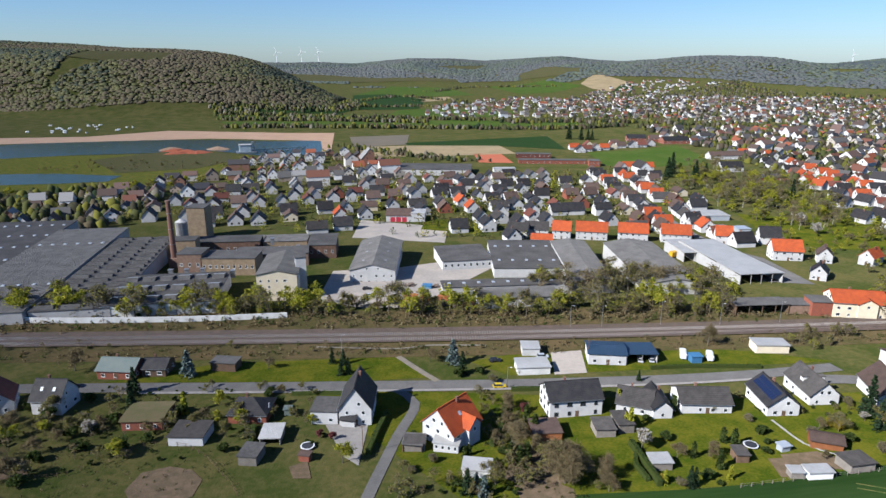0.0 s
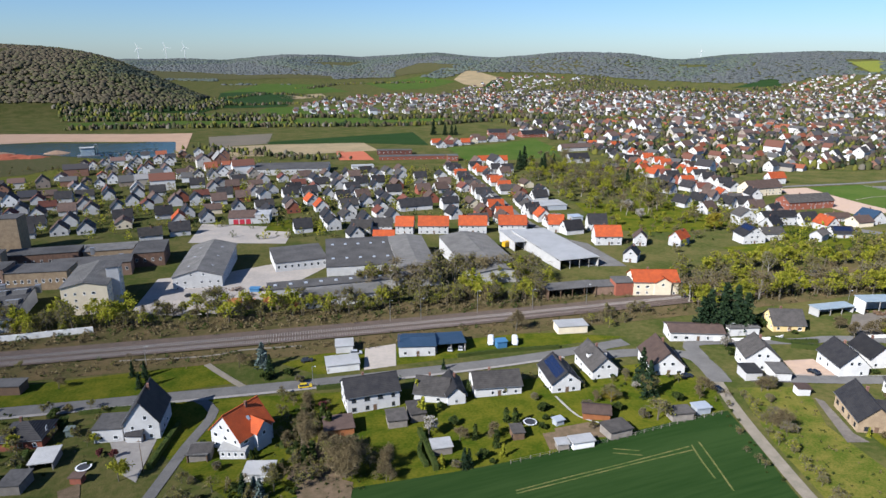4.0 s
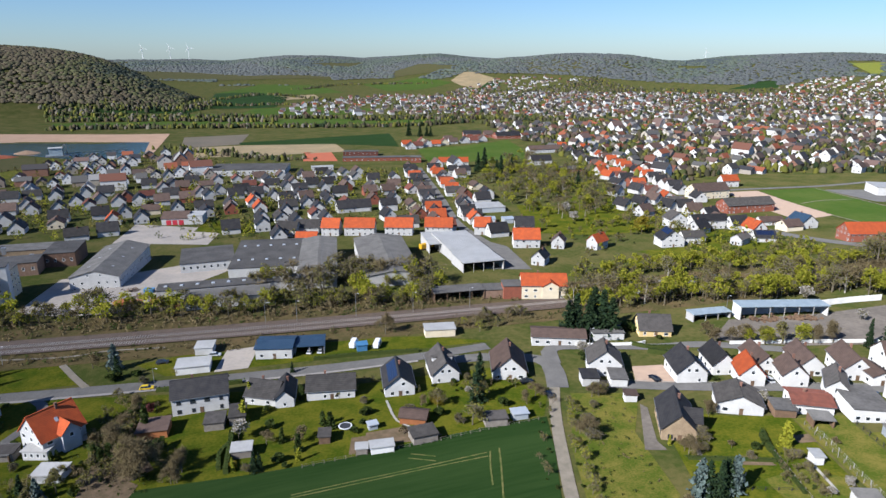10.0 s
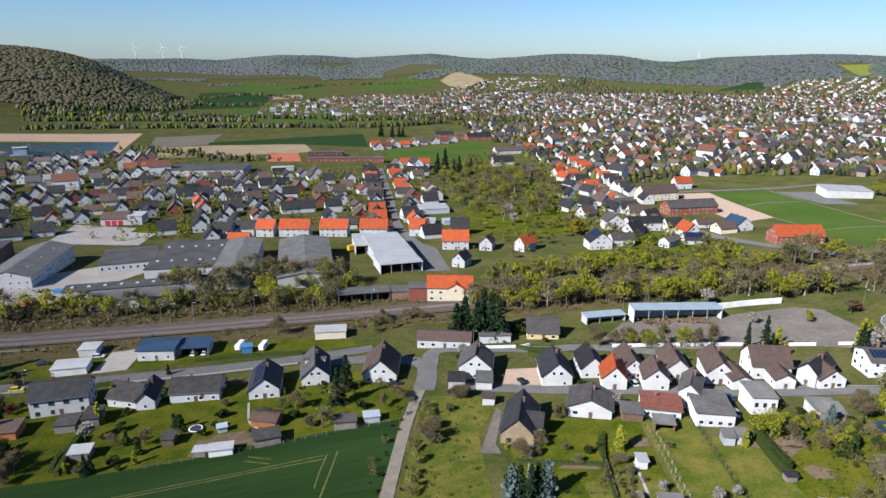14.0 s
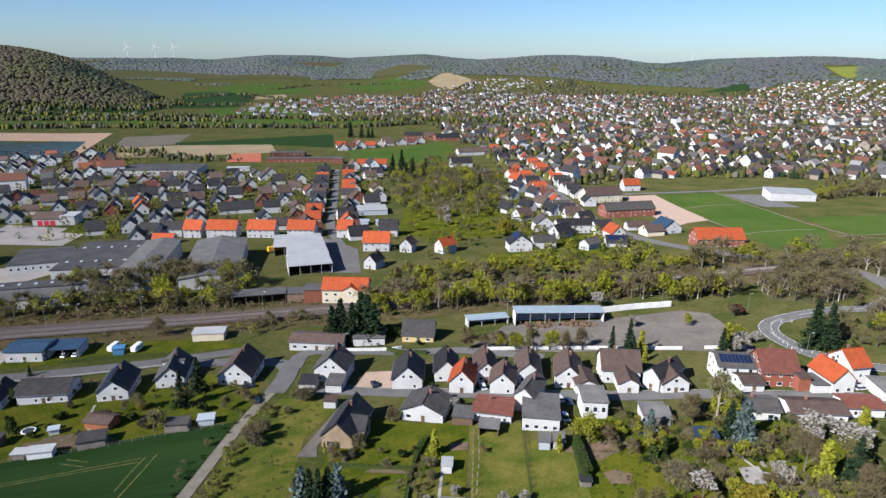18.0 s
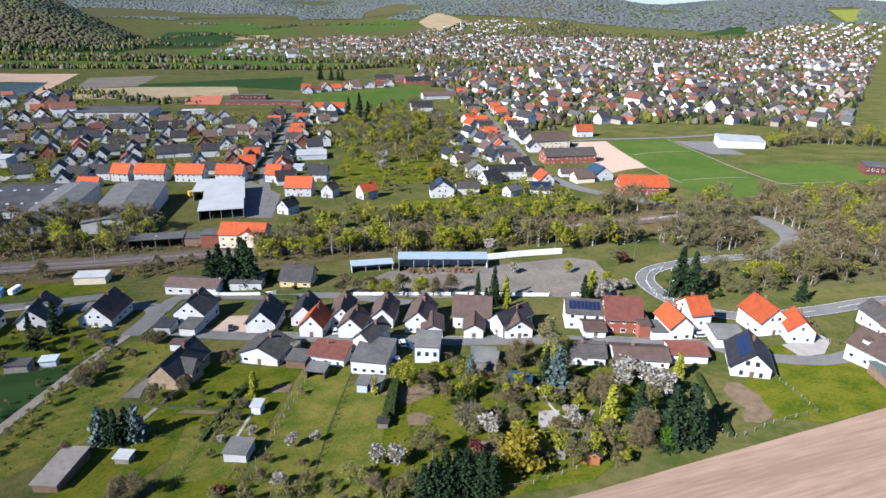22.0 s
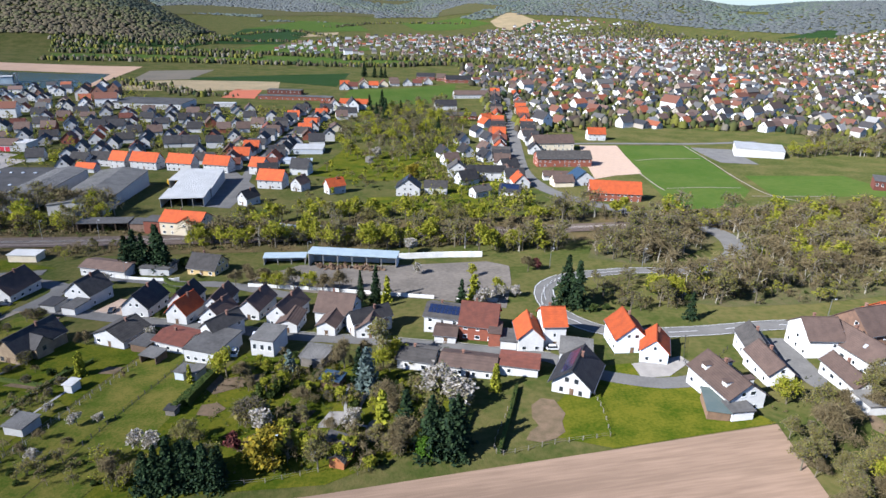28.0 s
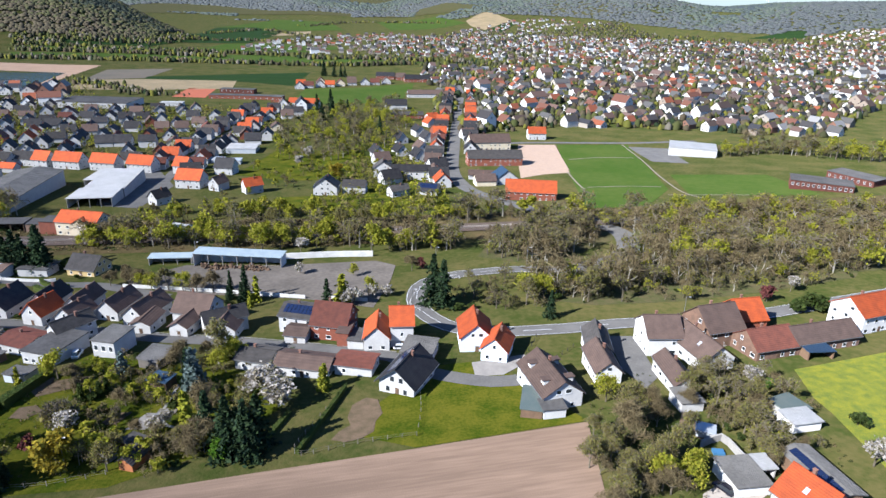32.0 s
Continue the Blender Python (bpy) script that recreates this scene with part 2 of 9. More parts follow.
M["darkroof"] = mat("anthracite_roof_tiles", (0.026, 0.025, 0.027), (0.044, 0.041, 0.04), 0.5, 0.6, bump_size=0.05, bump_scale=1.0, stripes='Z', vary=0.2, spec=0.12)
M["greyroof"] = mat("grey_roof_tiles", (0.082, 0.074, 0.069), (0.052, 0.048, 0.045), 0.6, 0.85, bump_size=0.05, bump_scale=1.0, stripes='Z', vary=0.2, spec=0.12)
M["blueroof"] = mat("blue_metal_roof", (0.03, 0.06, 0.10), (0.04, 0.07, 0.115), 0.3, 0.5, 0.1, bump_size=0.03, bump_scale=2.0, stripes='X')
M["sheetroof"] = mat("fibre_cement_roof", (0.155, 0.147, 0.138), (0.105, 0.1, 0.094), 0.2, 0.85, bump_size=0.05, bump_scale=1.5, stripes='X', vary=0.1, spec=0.12)
M["feltroof"] = mat("roofing_felt", (0.058, 0.055, 0.053), (0.096, 0.091, 0.087), 0.12, 0.85, vary=0.15, spec=0.12)
M["metalroof"] = mat("pale_metal_roof", (0.44, 0.43, 0.41), (0.36, 0.35, 0.33), 0.15, 0.6, bump_size=0.03, bump_scale=1.5, stripes='X')
M["paleblue"] = mat("pale_blue_metal", (0.36, 0.42, 0.45), (0.3, 0.36, 0.39), 0.3, 0.55, bump_size=0.03, bump_scale=1.5, stripes='X')
M["mossroof"] = mat("mossy_roof", (0.09, 0.085, 0.03), (0.13, 0.10, 0.05), 0.4, 0.95)
M["tealroof"] = mat("green_grey_roof", (0.10, 0.13, 0.12), (0.13, 0.15, 0.135), 0.4, 0.7)
M["wood"] = mat("weathered_wood", (0.16, 0.10, 0.06), (0.11, 0.07, 0.045), 0.8, 0.85, bump_size=0.01, bump_scale=4.0, stripes='X', vary=0.2)
M["orangewood"] = mat("stained_wood", (0.34, 0.13, 0.05), (0.27, 0.10, 0.04), 0.8, 0.7, vary=0.15)
M["greywood"] = mat("grey_wood", (0.22, 0.195, 0.165), (0.16, 0.14, 0.12), 0.8, 0.85, vary=0.2)
M["frame"] = mat("white_frame", (0.78, 0.78, 0.77), (0.74, 0.74, 0.73), 2.0, 0.5)
M["darkframe"] = mat("dark_frame", (0.05, 0.05, 0.055), (0.04, 0.04, 0.042), 2.0, 0.5)
M["glass"] = mat("window_glass", (0.022, 0.027, 0.033), (0.04, 0.045, 0.05), 0.4, 0.08, spec=0.6)
M["skyglass"] = mat("rooflight_glass", (0.45, 0.47, 0.49), (0.38, 0.41, 0.44), 0.6, 0.25, spec=0.6)
M["solar"] = mat("solar_cells", (0.012, 0.02, 0.055), (0.016, 0.026, 0.065), 2.0, 0.15, spec=0.6)
M["chimney"] = mat("chimney_brick", (0.2, 0.1, 0.07), (0.15, 0.085, 0.065), 1.5, 0.9, vary=0.2)
M["zinc"] = mat("zinc_gutter", (0.33, 0.33, 0.33), (0.27, 0.27, 0.27), 1.0, 0.45, 0.6)
M["concrete"] = mat("concrete", (0.3, 0.285, 0.265), (0.23, 0.22, 0.2), 0.3, 0.9)
M["whitewall"] = mat("painted_wall", (0.70, 0.69, 0.66), (0.55, 0.54, 0.51), 0.3, 0.9)
M["hedge"] = spread("hedge_leaves", [(0.035, 0.065, 0.02), (0.05, 0.085, 0.025), (0.065, 0.1, 0.03), (0.04, 0.055, 0.02)], leaf=True)
M["gatered"] = mat("red_gate_paint", (0.42, 0.03, 0.05), (0.36, 0.03, 0.045), 0.6, 0.5)
M["bluebox"] = mat("blue_paint", (0.07, 0.2, 0.36), (0.06, 0.17, 0.31), 0.6, 0.5)
M["rustred"] = mat("orange_paint", (0.42, 0.13, 0.04), (0.3, 0.1, 0.05), 0.8, 0.7)
M["lorry_yellow"] = mat("yellow_paint", (0.7, 0.4, 0.02), (0.62, 0.36, 0.02), 0.6, 0.4)
M["rubble"] = mat("mixed_scrap", (0.24, 0.18, 0.14), (0.14, 0.11, 0.09), 1.2, 0.9, bump_size=0.1, bump_scale=3.0)
M["bark"] = mat("bark", (0.15, 0.125, 0.085), (0.1, 0.085, 0.06), 2.0, 0.95, vary=0.2)
M["palebark"] = mat("pale_bark", (0.36, 0.33, 0.27), (0.24, 0.215, 0.17), 2.0, 0.95)

# ---- helpers of this scene ----
CACHE = {}
PLACED = []


def mesh_of(name, bm, *materials):
    me = bpy.data.meshes.new(name)
    bm.normal_update()
    bm.to_mesh(me)
    bm.free()
    for m in materials:
        me.materials.append(m)
    return me


def data_mesh(name, verts, faces, *materials):
    me = bpy.data.meshes.new(name)
    me.from_pydata(verts, [], faces)
    me.update()
    for m in materials:
        me.materials.append(m)
    return me


def part(name, bm, material, parent, label=""):
    me = bm if isinstance(bm, bpy.types.Mesh) else mesh_of(name, bm, material)
    ob = new(name, me)
    ob.parent = parent
    return tagged(ob, label) if label else ob


def slot(parent, me, name, m, label=""):
    ob = new(name, me)
    ob.parent = parent
    ob.matrix_basis = m
    return tagged(ob, label) if label else ob


def thing(name, x, y, rot, label, category, group="", z=None):
    ob = new(name)
    ob.empty_display_size = 0.3
    ob.matrix_basis = pose(x, y, hz(x, y) if z is None else z, 0, 0, rot)
    return tagged(ob, label, category, group)


def box(bm, x0, y0, z0, x1, y1, z1):
    vs = [bm.verts.new(p) for p in ((x0, y0, z0), (x1, y0, z0), (x1, y1, z0), (x0, y1, z0), (x0, y0, z1), (x1, y0, z1), (x1, y1, z1), (x0, y1, z1))]
    for f in ((3, 2, 1, 0), (4, 5, 6, 7), (0, 1, 5, 4), (1, 2, 6, 5), (2, 3, 7, 6), (3, 0, 4, 7)):
        bm.faces.new([vs[i] for i in f])
    return bm


def boxes(*rows):
    bm = bmesh.new()
    for r in rows:
        box(bm, *r)
    return bm


def slab(bm, pts, thick):
    """A plate under the given outline."""
    n = len(pts)
    up = [bm.verts.new(p) for p in pts]
    dn = [bm.verts.new((p[0], p[1], p[2] - thick)) for p in pts]
    bm.faces.new(up)
    bm.faces.new(dn[::-1])
    for i in range(n):
        bm.faces.new((up[i], dn[i], dn[(i + 1) % n], up[(i + 1) % n]))
    return bm


def cyl(bm, x, y, z0, z1, r0, r1, n=12):
    a = [bm.verts.new((x + r0 * math.cos(6.2832 * i / n), y + r0 * math.sin(6.2832 * i / n), z0)) for i in range(n)]
    b = [bm.verts.new((x + r1 * math.cos(6.2832 * i / n), y + r1 * math.sin(6.2832 * i / n), z1)) for i in range(n)]
    for i in range(n):
        bm.faces.new((a[i], a[(i + 1) % n], b[(i + 1) % n], b[i]))
    bm.faces.new(b)
    bm.faces.new(a[::-1])
    return bm


def cached(key, make):
    if key not in CACHE:
        CACHE[key] = make()
    return CACHE[key]


# ---- ground, fields, roads ----
def axis(*runs):
    out = []
    for a, b, s in runs:
        out += list(np.arange(a, b, s))
    return np.array(out + [runs[-1][1]])


GX = axis((-4600, -1600, 100), (-1600, -320, 40), (-320, 760, 8), (760, 2000, 40), (2000, 4800, 100))
GY = axis((-700, -160, 60), (-160, 560, 8), (560, 1200, 20), (1200, 3200, 40), (3200, 4900, 85))
gx, gy = np.meshgrid(GX, GY)
gv = np.stack([gx.ravel(), gy.ravel(), height(gx, gy).ravel()], 1)
nx, ny = len(GX), len(GY)
gi = np.arange(nx * ny).reshape(ny, nx)
gf = np.stack([gi[:-1, :-1].ravel(), gi[:-1, 1:].ravel(), gi[1:, 1:].ravel(), gi[1:, :-1].ravel()], 1)
ground = new("ground", data_mesh("ground", gv.tolist(), gf.tolist(), M["grass"]))
ground.data.polygons.foreach_set("use_smooth", [True] * len(ground.data.polygons))
tagged(ground, "grassy valley floor rising to hills", "ground", kind="structure")


def drape(name, pts, material, lift=0.1, cell=8.0, label="", category="field", kind="structure"):
    """A flat outline laid over the land."""
    bm = bmesh.new()
    f = bm.faces.new([bm.verts.new((p[0], p[1], 0)) for p in pts])
    if f.normal.z < 0:
        f.normal_flip()
    for k in (0, 1):
        lo, hi = min(p[k] for p in pts), max(p[k] for p in pts)
        for i in range(int(lo // cell) + 1, int(hi // cell) + 1):
            co = [0, 0, 0]
            co[k] = i * cell
            no = [0, 0, 0]
            no[k] = 1
            bmesh.ops.bisect_plane(bm, geom=bm.verts[:] + bm.edges[:] + bm.faces[:], plane_co=co, plane_no=no)
    for v in bm.verts:
        v.co.z = hz(v.co.x, v.co.y) + lift
    bm.normal_update()
    for f in bm.faces:
        if f.normal.z < 0:
            f.normal_flip()
    return tagged(new(name, mesh_of(name, bm, material)), label or material.name.replace("_", " "), category, kind=kind)


def smooth_line(pts, every=4.0):
    """A rounded line through the given points."""
    out = []
    p = [np.array(q, float) for q in pts]
    p = [2 * p[0] - p[1]] + p + [2 * p[-1] - p[-2]]
    for i in range(1, len(p) - 2):
        n = max(2, int(np.linalg.norm(p[i + 1] - p[i]) / every))
        for k in range(n):
            t = k / n
            out.append(0.5 * (2 * p[i] + (p[i + 1] - p[i - 1]) * t + (2 * p[i - 1] - 5 * p[i] + 4 * p[i + 1] - p[i + 2]) * t * t + (3 * p[i] - p[i - 1] - 3 * p[i + 1] + p[i + 2]) * t ** 3))
    return out + [p[-2]]


def ribbon(name, pts, width, material, lift=0.16, offset=0.0, label="", category="road", kind="structure", parent=None, dash=0):
    """A road or strip along a line."""
    line = smooth_line(pts)
    verts, faces = [], []
    for i, q in enumerate(line):
        d = line[min(i + 1, len(line) - 1)] - line[max(i - 1, 0)]
        d = d / (np.linalg.norm(d) + 1e-9)
        nrm = np.array((-d[1], d[0]))
        for s in (-1, -0.33, 0.33, 1):
            w = q + nrm * (offset + s * width / 2)
            verts.append((w[0], w[1], hz(w[0], w[1]) + lift))
    for i in range(len(line) - 1):
        if dash and i % dash >= dash / 2:
            continue
        for k in range(3):
            a = 4 * i + k
            faces.append((a + 1, a, a + 4, a + 5))
    ob = new(name, data_mesh(name, verts, faces, material))
    if parent:
        ob.parent = parent
        return ob
    return tagged(ob, label or material.name.replace("_", " "), category, kind=kind)


# ---- houses ----
def window_mesh(w, h, dark):
    def make():
        t = 0.09
        return mesh_of("window_frame", boxes((-w / 2, -0.05, 0, -w / 2 + t, 0.03, h), (w / 2 - t, -0.05, 0, w / 2, 0.03, h), (-w / 2 + t, -0.05, 0, w / 2 - t, 0.03, t), (-w / 2 + t, -0.05, h - t, w / 2 - t, 0.03, h), (-w / 2 - 0.06, -0.12, -0.06, w / 2 + 0.06, 0.03, 0)), M["darkframe" if dark else "frame"])
    return cached(("win", w, h, dark), make)


def pane_mesh(w, h):
    return cached(("pane", w, h), lambda: mesh_of("pane", boxes((-w / 2 + 0.08, -0.02, 0.08, w / 2 - 0.08, 0.02, h - 0.08)), M["glass"]))


def window(parent, x, y, z, rot, w=1.1, h=1.3, dark=False):
    """A framed window whose outside faces local -y before turning."""
    ob = slot(parent, window_mesh(w, h, dark), "window", pose(x, y, z, 0, 0, rot))
    slot(ob, pane_mesh(w, h), "pane", Matrix.Identity(4))
    return ob


def house(x, y, rot, w, l, eave, pitch, wall, roof, ridge="g", hip=0.0, over=0.45, label="", name="house", category="house", group="", win=1, chimney=1, solar=0, dorm=0, base=0.0, dark=False, skylights=0, wings=()):
    """A pitched-roof house on its front wall's middle line: w wide and l deep; ridge g runs front to back, e runs along the front."""
    th = thing(name, x, y, rot, label, category, group)
    PLACED.append((x, y, w, l))
    a, b = (w, l) if ridge == "g" else (l, w)
    turn = Matrix.Identity(4) if ridge == "g" else pose(0, 0, 0, 0, 0, 90)
    hx, hy = a / 2, b / 2
    rise = hx * math.tan(radians(pitch))
    t3 = math.tan(radians(pitch))
    hp = min(hip * rise / max(t3, 0.01), hy * 0.98)
    bm = bmesh.new()
    z0 = -2.0
    ring = [(-hx, -hy), (hx, -hy), (hx, hy), (-hx, hy)]
    lo = [bm.verts.new((p[0], p[1], z0)) for p in ring]
    up = [bm.verts.new((p[0], p[1], eave)) for p in ring]
    top = [bm.verts.new((0, -hy + hp, eave + rise - 0.02)), bm.verts.new((0, hy - hp, eave + rise - 0.02))]
    for i in range(4):
        bm.faces.new((lo[i], lo[(i + 1) % 4], up[(i + 1) % 4], up[i]))
    bm.faces.new((up[0], up[1], top[0]))
    bm.faces.new((up[2], up[3], top[1]))
    bm.faces.new((up[1], up[2], top[1], top[0]))
    bm.faces.new((up[3], up[0], top[0], top[1]))
    bm.transform(turn)
    part("wall", bm, M[wall], th)
    bm = bmesh.new()
    tk = 0.22
    oz = over * t3
    e = 0.0 if hip else over
    for s in (-1, 1):
        quad = [(0, -hy - e + hp, eave + rise + tk), (0, hy + e - hp, eave + rise + tk), (s * (hx + over), hy + over, eave - oz + tk), (s * (hx + over), -hy - over, eave - oz + tk)]
        slab(bm, quad if s < 0 else quad[::-1], tk)
    if hip:
        for s in (-1, 1):
            tri = [(0, s * (hy - hp), eave + rise + tk), (-(hx + over), s * (hy + over), eave - oz + tk), ((hx + over), s * (hy + over), eave - oz + tk)]
            slab(bm, tri if s < 0 else tri[::-1], tk)
    bm.transform(turn)
    bmesh.ops.recalc_face_normals(bm, faces=bm.faces)
    part("roof", bm, M[roof], th)
    if not hip and pitch > 15:
        bm = boxes((-0.14, -hy - over, eave + rise + tk - 0.06, 0.14, hy + over, eave + rise + tk + 0.07))
        bm.transform(turn)
        part("ridge_cap", bm, M[roof], th)
    if pitch > 12 and win:
        for s in (-1, 1):
            bm = boxes((s * (hx + over + 0.06) - 0.07, -hy - over, eave - oz + 0.02, s * (hx + over + 0.06) + 0.07, hy + over, eave - oz + 0.14))
            bm.transform(turn)
            part("gutter", bm, M["zinc"], th)
    if chimney:
        cx, cy = 0.6, hy * 0.25
        bm = boxes((cx - 0.28, cy - 0.28, eave + rise * 0.55, cx + 0.28, cy + 0.28, eave + rise + 0.9), (cx - 0.36, cy - 0.36, eave + rise + 0.9, cx + 0.36, cy + 0.36, eave + rise + 1.02))
        bm.transform(turn)
        part("chimney", bm, M["chimney"], th)
    if win:
        floors = max(1, int((eave + 0.4) / 2.7))
        rr = random.Random(int(x * 7 + y * 13))
        for side, (length, off) in enumerate(((w, l / 2), (l, w / 2), (w, l / 2), (l, w / 2))):
            if side == 2:
                continue
            gable = (side in (0, 2)) == (ridge == "g")
            rows = [0.9 + base + 2.75 * k for k in range(floors)]
            if gable and rise > 2.6:
                rows.append(max(eave + 0.2, rows[-1] + 2.7))
            n = max(1, int(length / 3.2))
            for k, zz in enumerate(rows):
                m = n if zz < eave - 1.0 else max(1, min(2, int(length / 4.2)))
                for i in range(m):
                    if zz + 1.3 > eave and not gable:
                        continue
                    u = (i + 0.5) / m - 0.5
                    if zz > eave - 1.0:
                        u *= 0.5
                    ww = rr.choice((0.9, 1.0, 1.2, 1.5))
                    if rr.random() < 0.2:
                        continue
                    q = pose(0, 0, 0, 0, 0, 90 * side) @ Vector((u * length, -off, zz))
                    window(th, q.x, q.y, q.z, 90 * side, ww, 1.15, dark)
        if rr.random() < 0.8:
            slot(th, cached("door", lambda: mesh_of("door", boxes((-0.5, -0.06, 0, 0.5, 0.04, 2.05), (-0.6, -0.08, 2.05, 0.6, 0.04, 2.15)), M["wood"])), "door", pose(w * 0.02, -l / 2, base, 0, 0, 0))
    if solar:
        sl = math.sqrt(hx * hx + rise * rise)
        ang = math.degrees(math.atan2(rise, hx))
        s = -1 if solar > 0 else 1
        rows_n, cols = max(1, int((sl - 0.8) / 1.75)), max(2, int((b - 1.2) / 1.08))
        pm = cached("panel", lambda: mesh_of("solar_panel", boxes((-0.82, -0.5, 0, 0.82, 0.5, 0.05)), M["solar"]))
        for i in range(min(rows_n, abs(solar))):
            for k in range(cols):
                d = 0.6 + 1.72 * i + 0.85
                q = turn @ pose(s * (d * math.cos(radians(ang))), -b / 2 + 0.8 + (k + 0.5) * (b - 1.6) / cols, eave + rise + tk + 0.07 - d * math.sin(radians(ang)), 0, -s * -ang, 0)
                slot(th, pm, "solar_panel", q)
    for i in range(skylights):
        ang = math.degrees(math.atan2(rise, hx))
        for s in (-1, 1):
            d = 0.5 * hx
            q = turn @ pose(s * d, -hy + (i + 0.7) * b / (skylights + 0.4), eave + rise + tk - d * t3 + 0.03, 0, s * ang, 0)
            slot(th, cached("skylight", lambda: mesh_of("skylight", boxes((-0.6, -0.4, 0, 0.6, 0.4, 0.08)), M["skyglass"])), "skylight", q)
    for side, pos, ww, out, low in wings:
        rz = eave - low + ww / 2 * t3
        xo = side * (hx + out)
        bm = bmesh.new()
        lo = [bm.verts.new(p) for p in ((0, pos - ww / 2, -2), (xo, pos - ww / 2, -2), (xo, pos + ww / 2, -2), (0, pos + ww / 2, -2))]
        up = [bm.verts.new(p) for p in ((0, pos - ww / 2, eave - low), (xo, pos - ww / 2, eave - low), (xo, pos + ww / 2, eave - low), (0, pos + ww / 2, eave - low))]
        pk = bm.verts.new((xo, pos, rz - 0.02))
        for k in range(3):
            bm.faces.new((lo[k], lo[k + 1], up[k + 1], up[k]))
        bm.faces.new((up[1], up[2], pk))
        bmesh.ops.recalc_face_normals(bm, faces=bm.faces)
        bm.transform(turn)
        part("wing_wall", bm, M[wall], th)
        bm = bmesh.new()
        xe = xo + side * over
        for k in (-1, 1):
            ye = pos + k * (ww / 2 + over)
            slab(bm, [(0, pos, rz + tk), (xe, pos, rz + tk), (xe, ye, eave - low - oz + tk), (0, ye, eave - low - oz + tk)], tk)
        bmesh.ops.recalc_face_normals(bm, faces=bm.faces)
        bm.transform(turn)
        part("wing_roof", bm, M[roof], th)
        q = turn @ Vector((xo, pos, max(1.0, eave - low - 1.6)))
        window(th, q.x, q.y, q.z, (90 * side if ridge == "g" else 90 * side + 90), 1.1, 1.15, dark)
    for i in range(dorm):
        yy = -hy + (i + 0.5) * b / dorm
        for s in (-1, 1):
            bm = boxes((0 if s > 0 else -hx * 0.75, yy - 0.8, eave + 0.3 * rise, hx * 0.75 if s > 0 else 0, yy + 0.8, eave + 0.68 * rise))
            bm.transform(turn)
            part("dormer", bm, M[wall], th)
            bm = boxes((0 if s > 0 else -hx * 0.85, yy - 0.95, eave + 0.68 * rise, hx * 0.85 if s > 0 else 0, yy + 0.95, eave + 0.68 * rise + 0.16))
            bm.transform(turn)
            part("dormer_roof", bm, M[roof], th)
    return th


def flat(x, y, rot, w, l, high, wall, roof, label="", name="shed", category="shed", group="", fall=0.0, over=0.3, win=0, open_front=False, skyl=0, base=0.0):
    """A flat or lean-to roofed building; fall drops the back edge."""
    th = thing(name, x, y, rot, label, category, group)
    PLACED.append((x, y, w, l))
    hx, hy = w / 2, l / 2
    if open_front:
        n = max(2, int(w / 5) + 1)
        part("wall", boxes((-hx, hy - 0.2, -1.5, hx, hy, high - fall), (-hx, -hy + 0.3, -1.5, -hx + 0.15, hy - 0.2, high - fall - 0.1), (hx - 0.15, -hy + 0.3, -1.5, hx, hy - 0.2, high - fall - 0.1)), M[wall], th)
        for i in range(n):
            u = -hx + 0.1 + i * (w - 0.2) / (n - 1)
            part("post", boxes((u - 0.12, -hy, -1.0, u + 0.12, -hy + 0.24, high - 0.02)), M["concrete" if wall != "wood" else "wood"], th)
    else:
        part("wall", boxes((-hx, -hy, -1.8, hx, hy, high - fall)), M[wall], th)
    bm = bmesh.new()
    slab(bm, [(-hx - over, -hy - over, high + 0.25), (hx + over, -hy - over, high + 0.25), (hx + over, hy + over, high + 0.25 - fall), (-hx - over, hy + over, high + 0.25 - fall)], 0.25)
    part("roof", bm, M[roof], th)
    if fall > 0.05 and not open_front:
        bm = bmesh.new()
        p = [(-hx, -hy, high - fall), (hx, -hy, high - fall), (hx, -hy, high), (-hx, -hy, high)]
        vs = [bm.verts.new(q) for q in p] + [bm.verts.new((hx, hy, high - fall)), bm.verts.new((-hx, hy, high - fall))]
        bm.faces.new(vs[:4])
        bm.faces.new((vs[1], vs[4], vs[2]))
        bm.faces.new((vs[0], vs[3], vs[5]))
        part("upper_wall", bm, M[wall], th)
    for i in range(win):
        window(th, -hx + (i + 0.5) * w / win, -hy, base + 1.0 if high < 4.2 else high * 0.45, 0, 1.2 if w / win > 2 else 0.8, 1.1 if high < 4.2 else 1.6)
    if skyl:
        nx_, ny_ = max(1, int(w / 6)), max(1, int(l / 9))
        sm = cached("dome", lambda: mesh_of("rooflight", boxes((-0.75, -0.75, 0, 0.75, 0.75, 0.25), (-0.6, -0.6, 0.25, 0.6, 0.6, 0.45)), M["skyglass"]))
        for i in range(nx_):
            for k in range(min(ny_, skyl)):
                v = (k + 0.5) / min(ny_, skyl)
                slot(th, sm, "rooflight", pose(-hx + (i + 0.5) * w / nx_, -hy + v * l, high + 0.25 - fall * v))
    return th


# ---- plants ----
def tube(vs, fs, a, b, r0, r1, n=4):
    a, b = np.array(a), np.array(b)
    d = (b - a) / (np.linalg.norm(b - a) + 1e-9)
    u = np.cross(d, (0.3, 0.9, 0.31))
    u = u / np.linalg.norm(u)
    v = np.cross(d, u)
    k = len(vs)
    for p, r in ((a, r0), (b, r1)):
        for i in range(n):
            c = 6.2832 * i / n
            vs.append(tuple(p + r * (u * math.cos(c) + v * math.sin(c))))
    for i in range(n):
        j = (i + 1) % n
        fs.append((k + i, k + j, k + n + j, k + n + i))


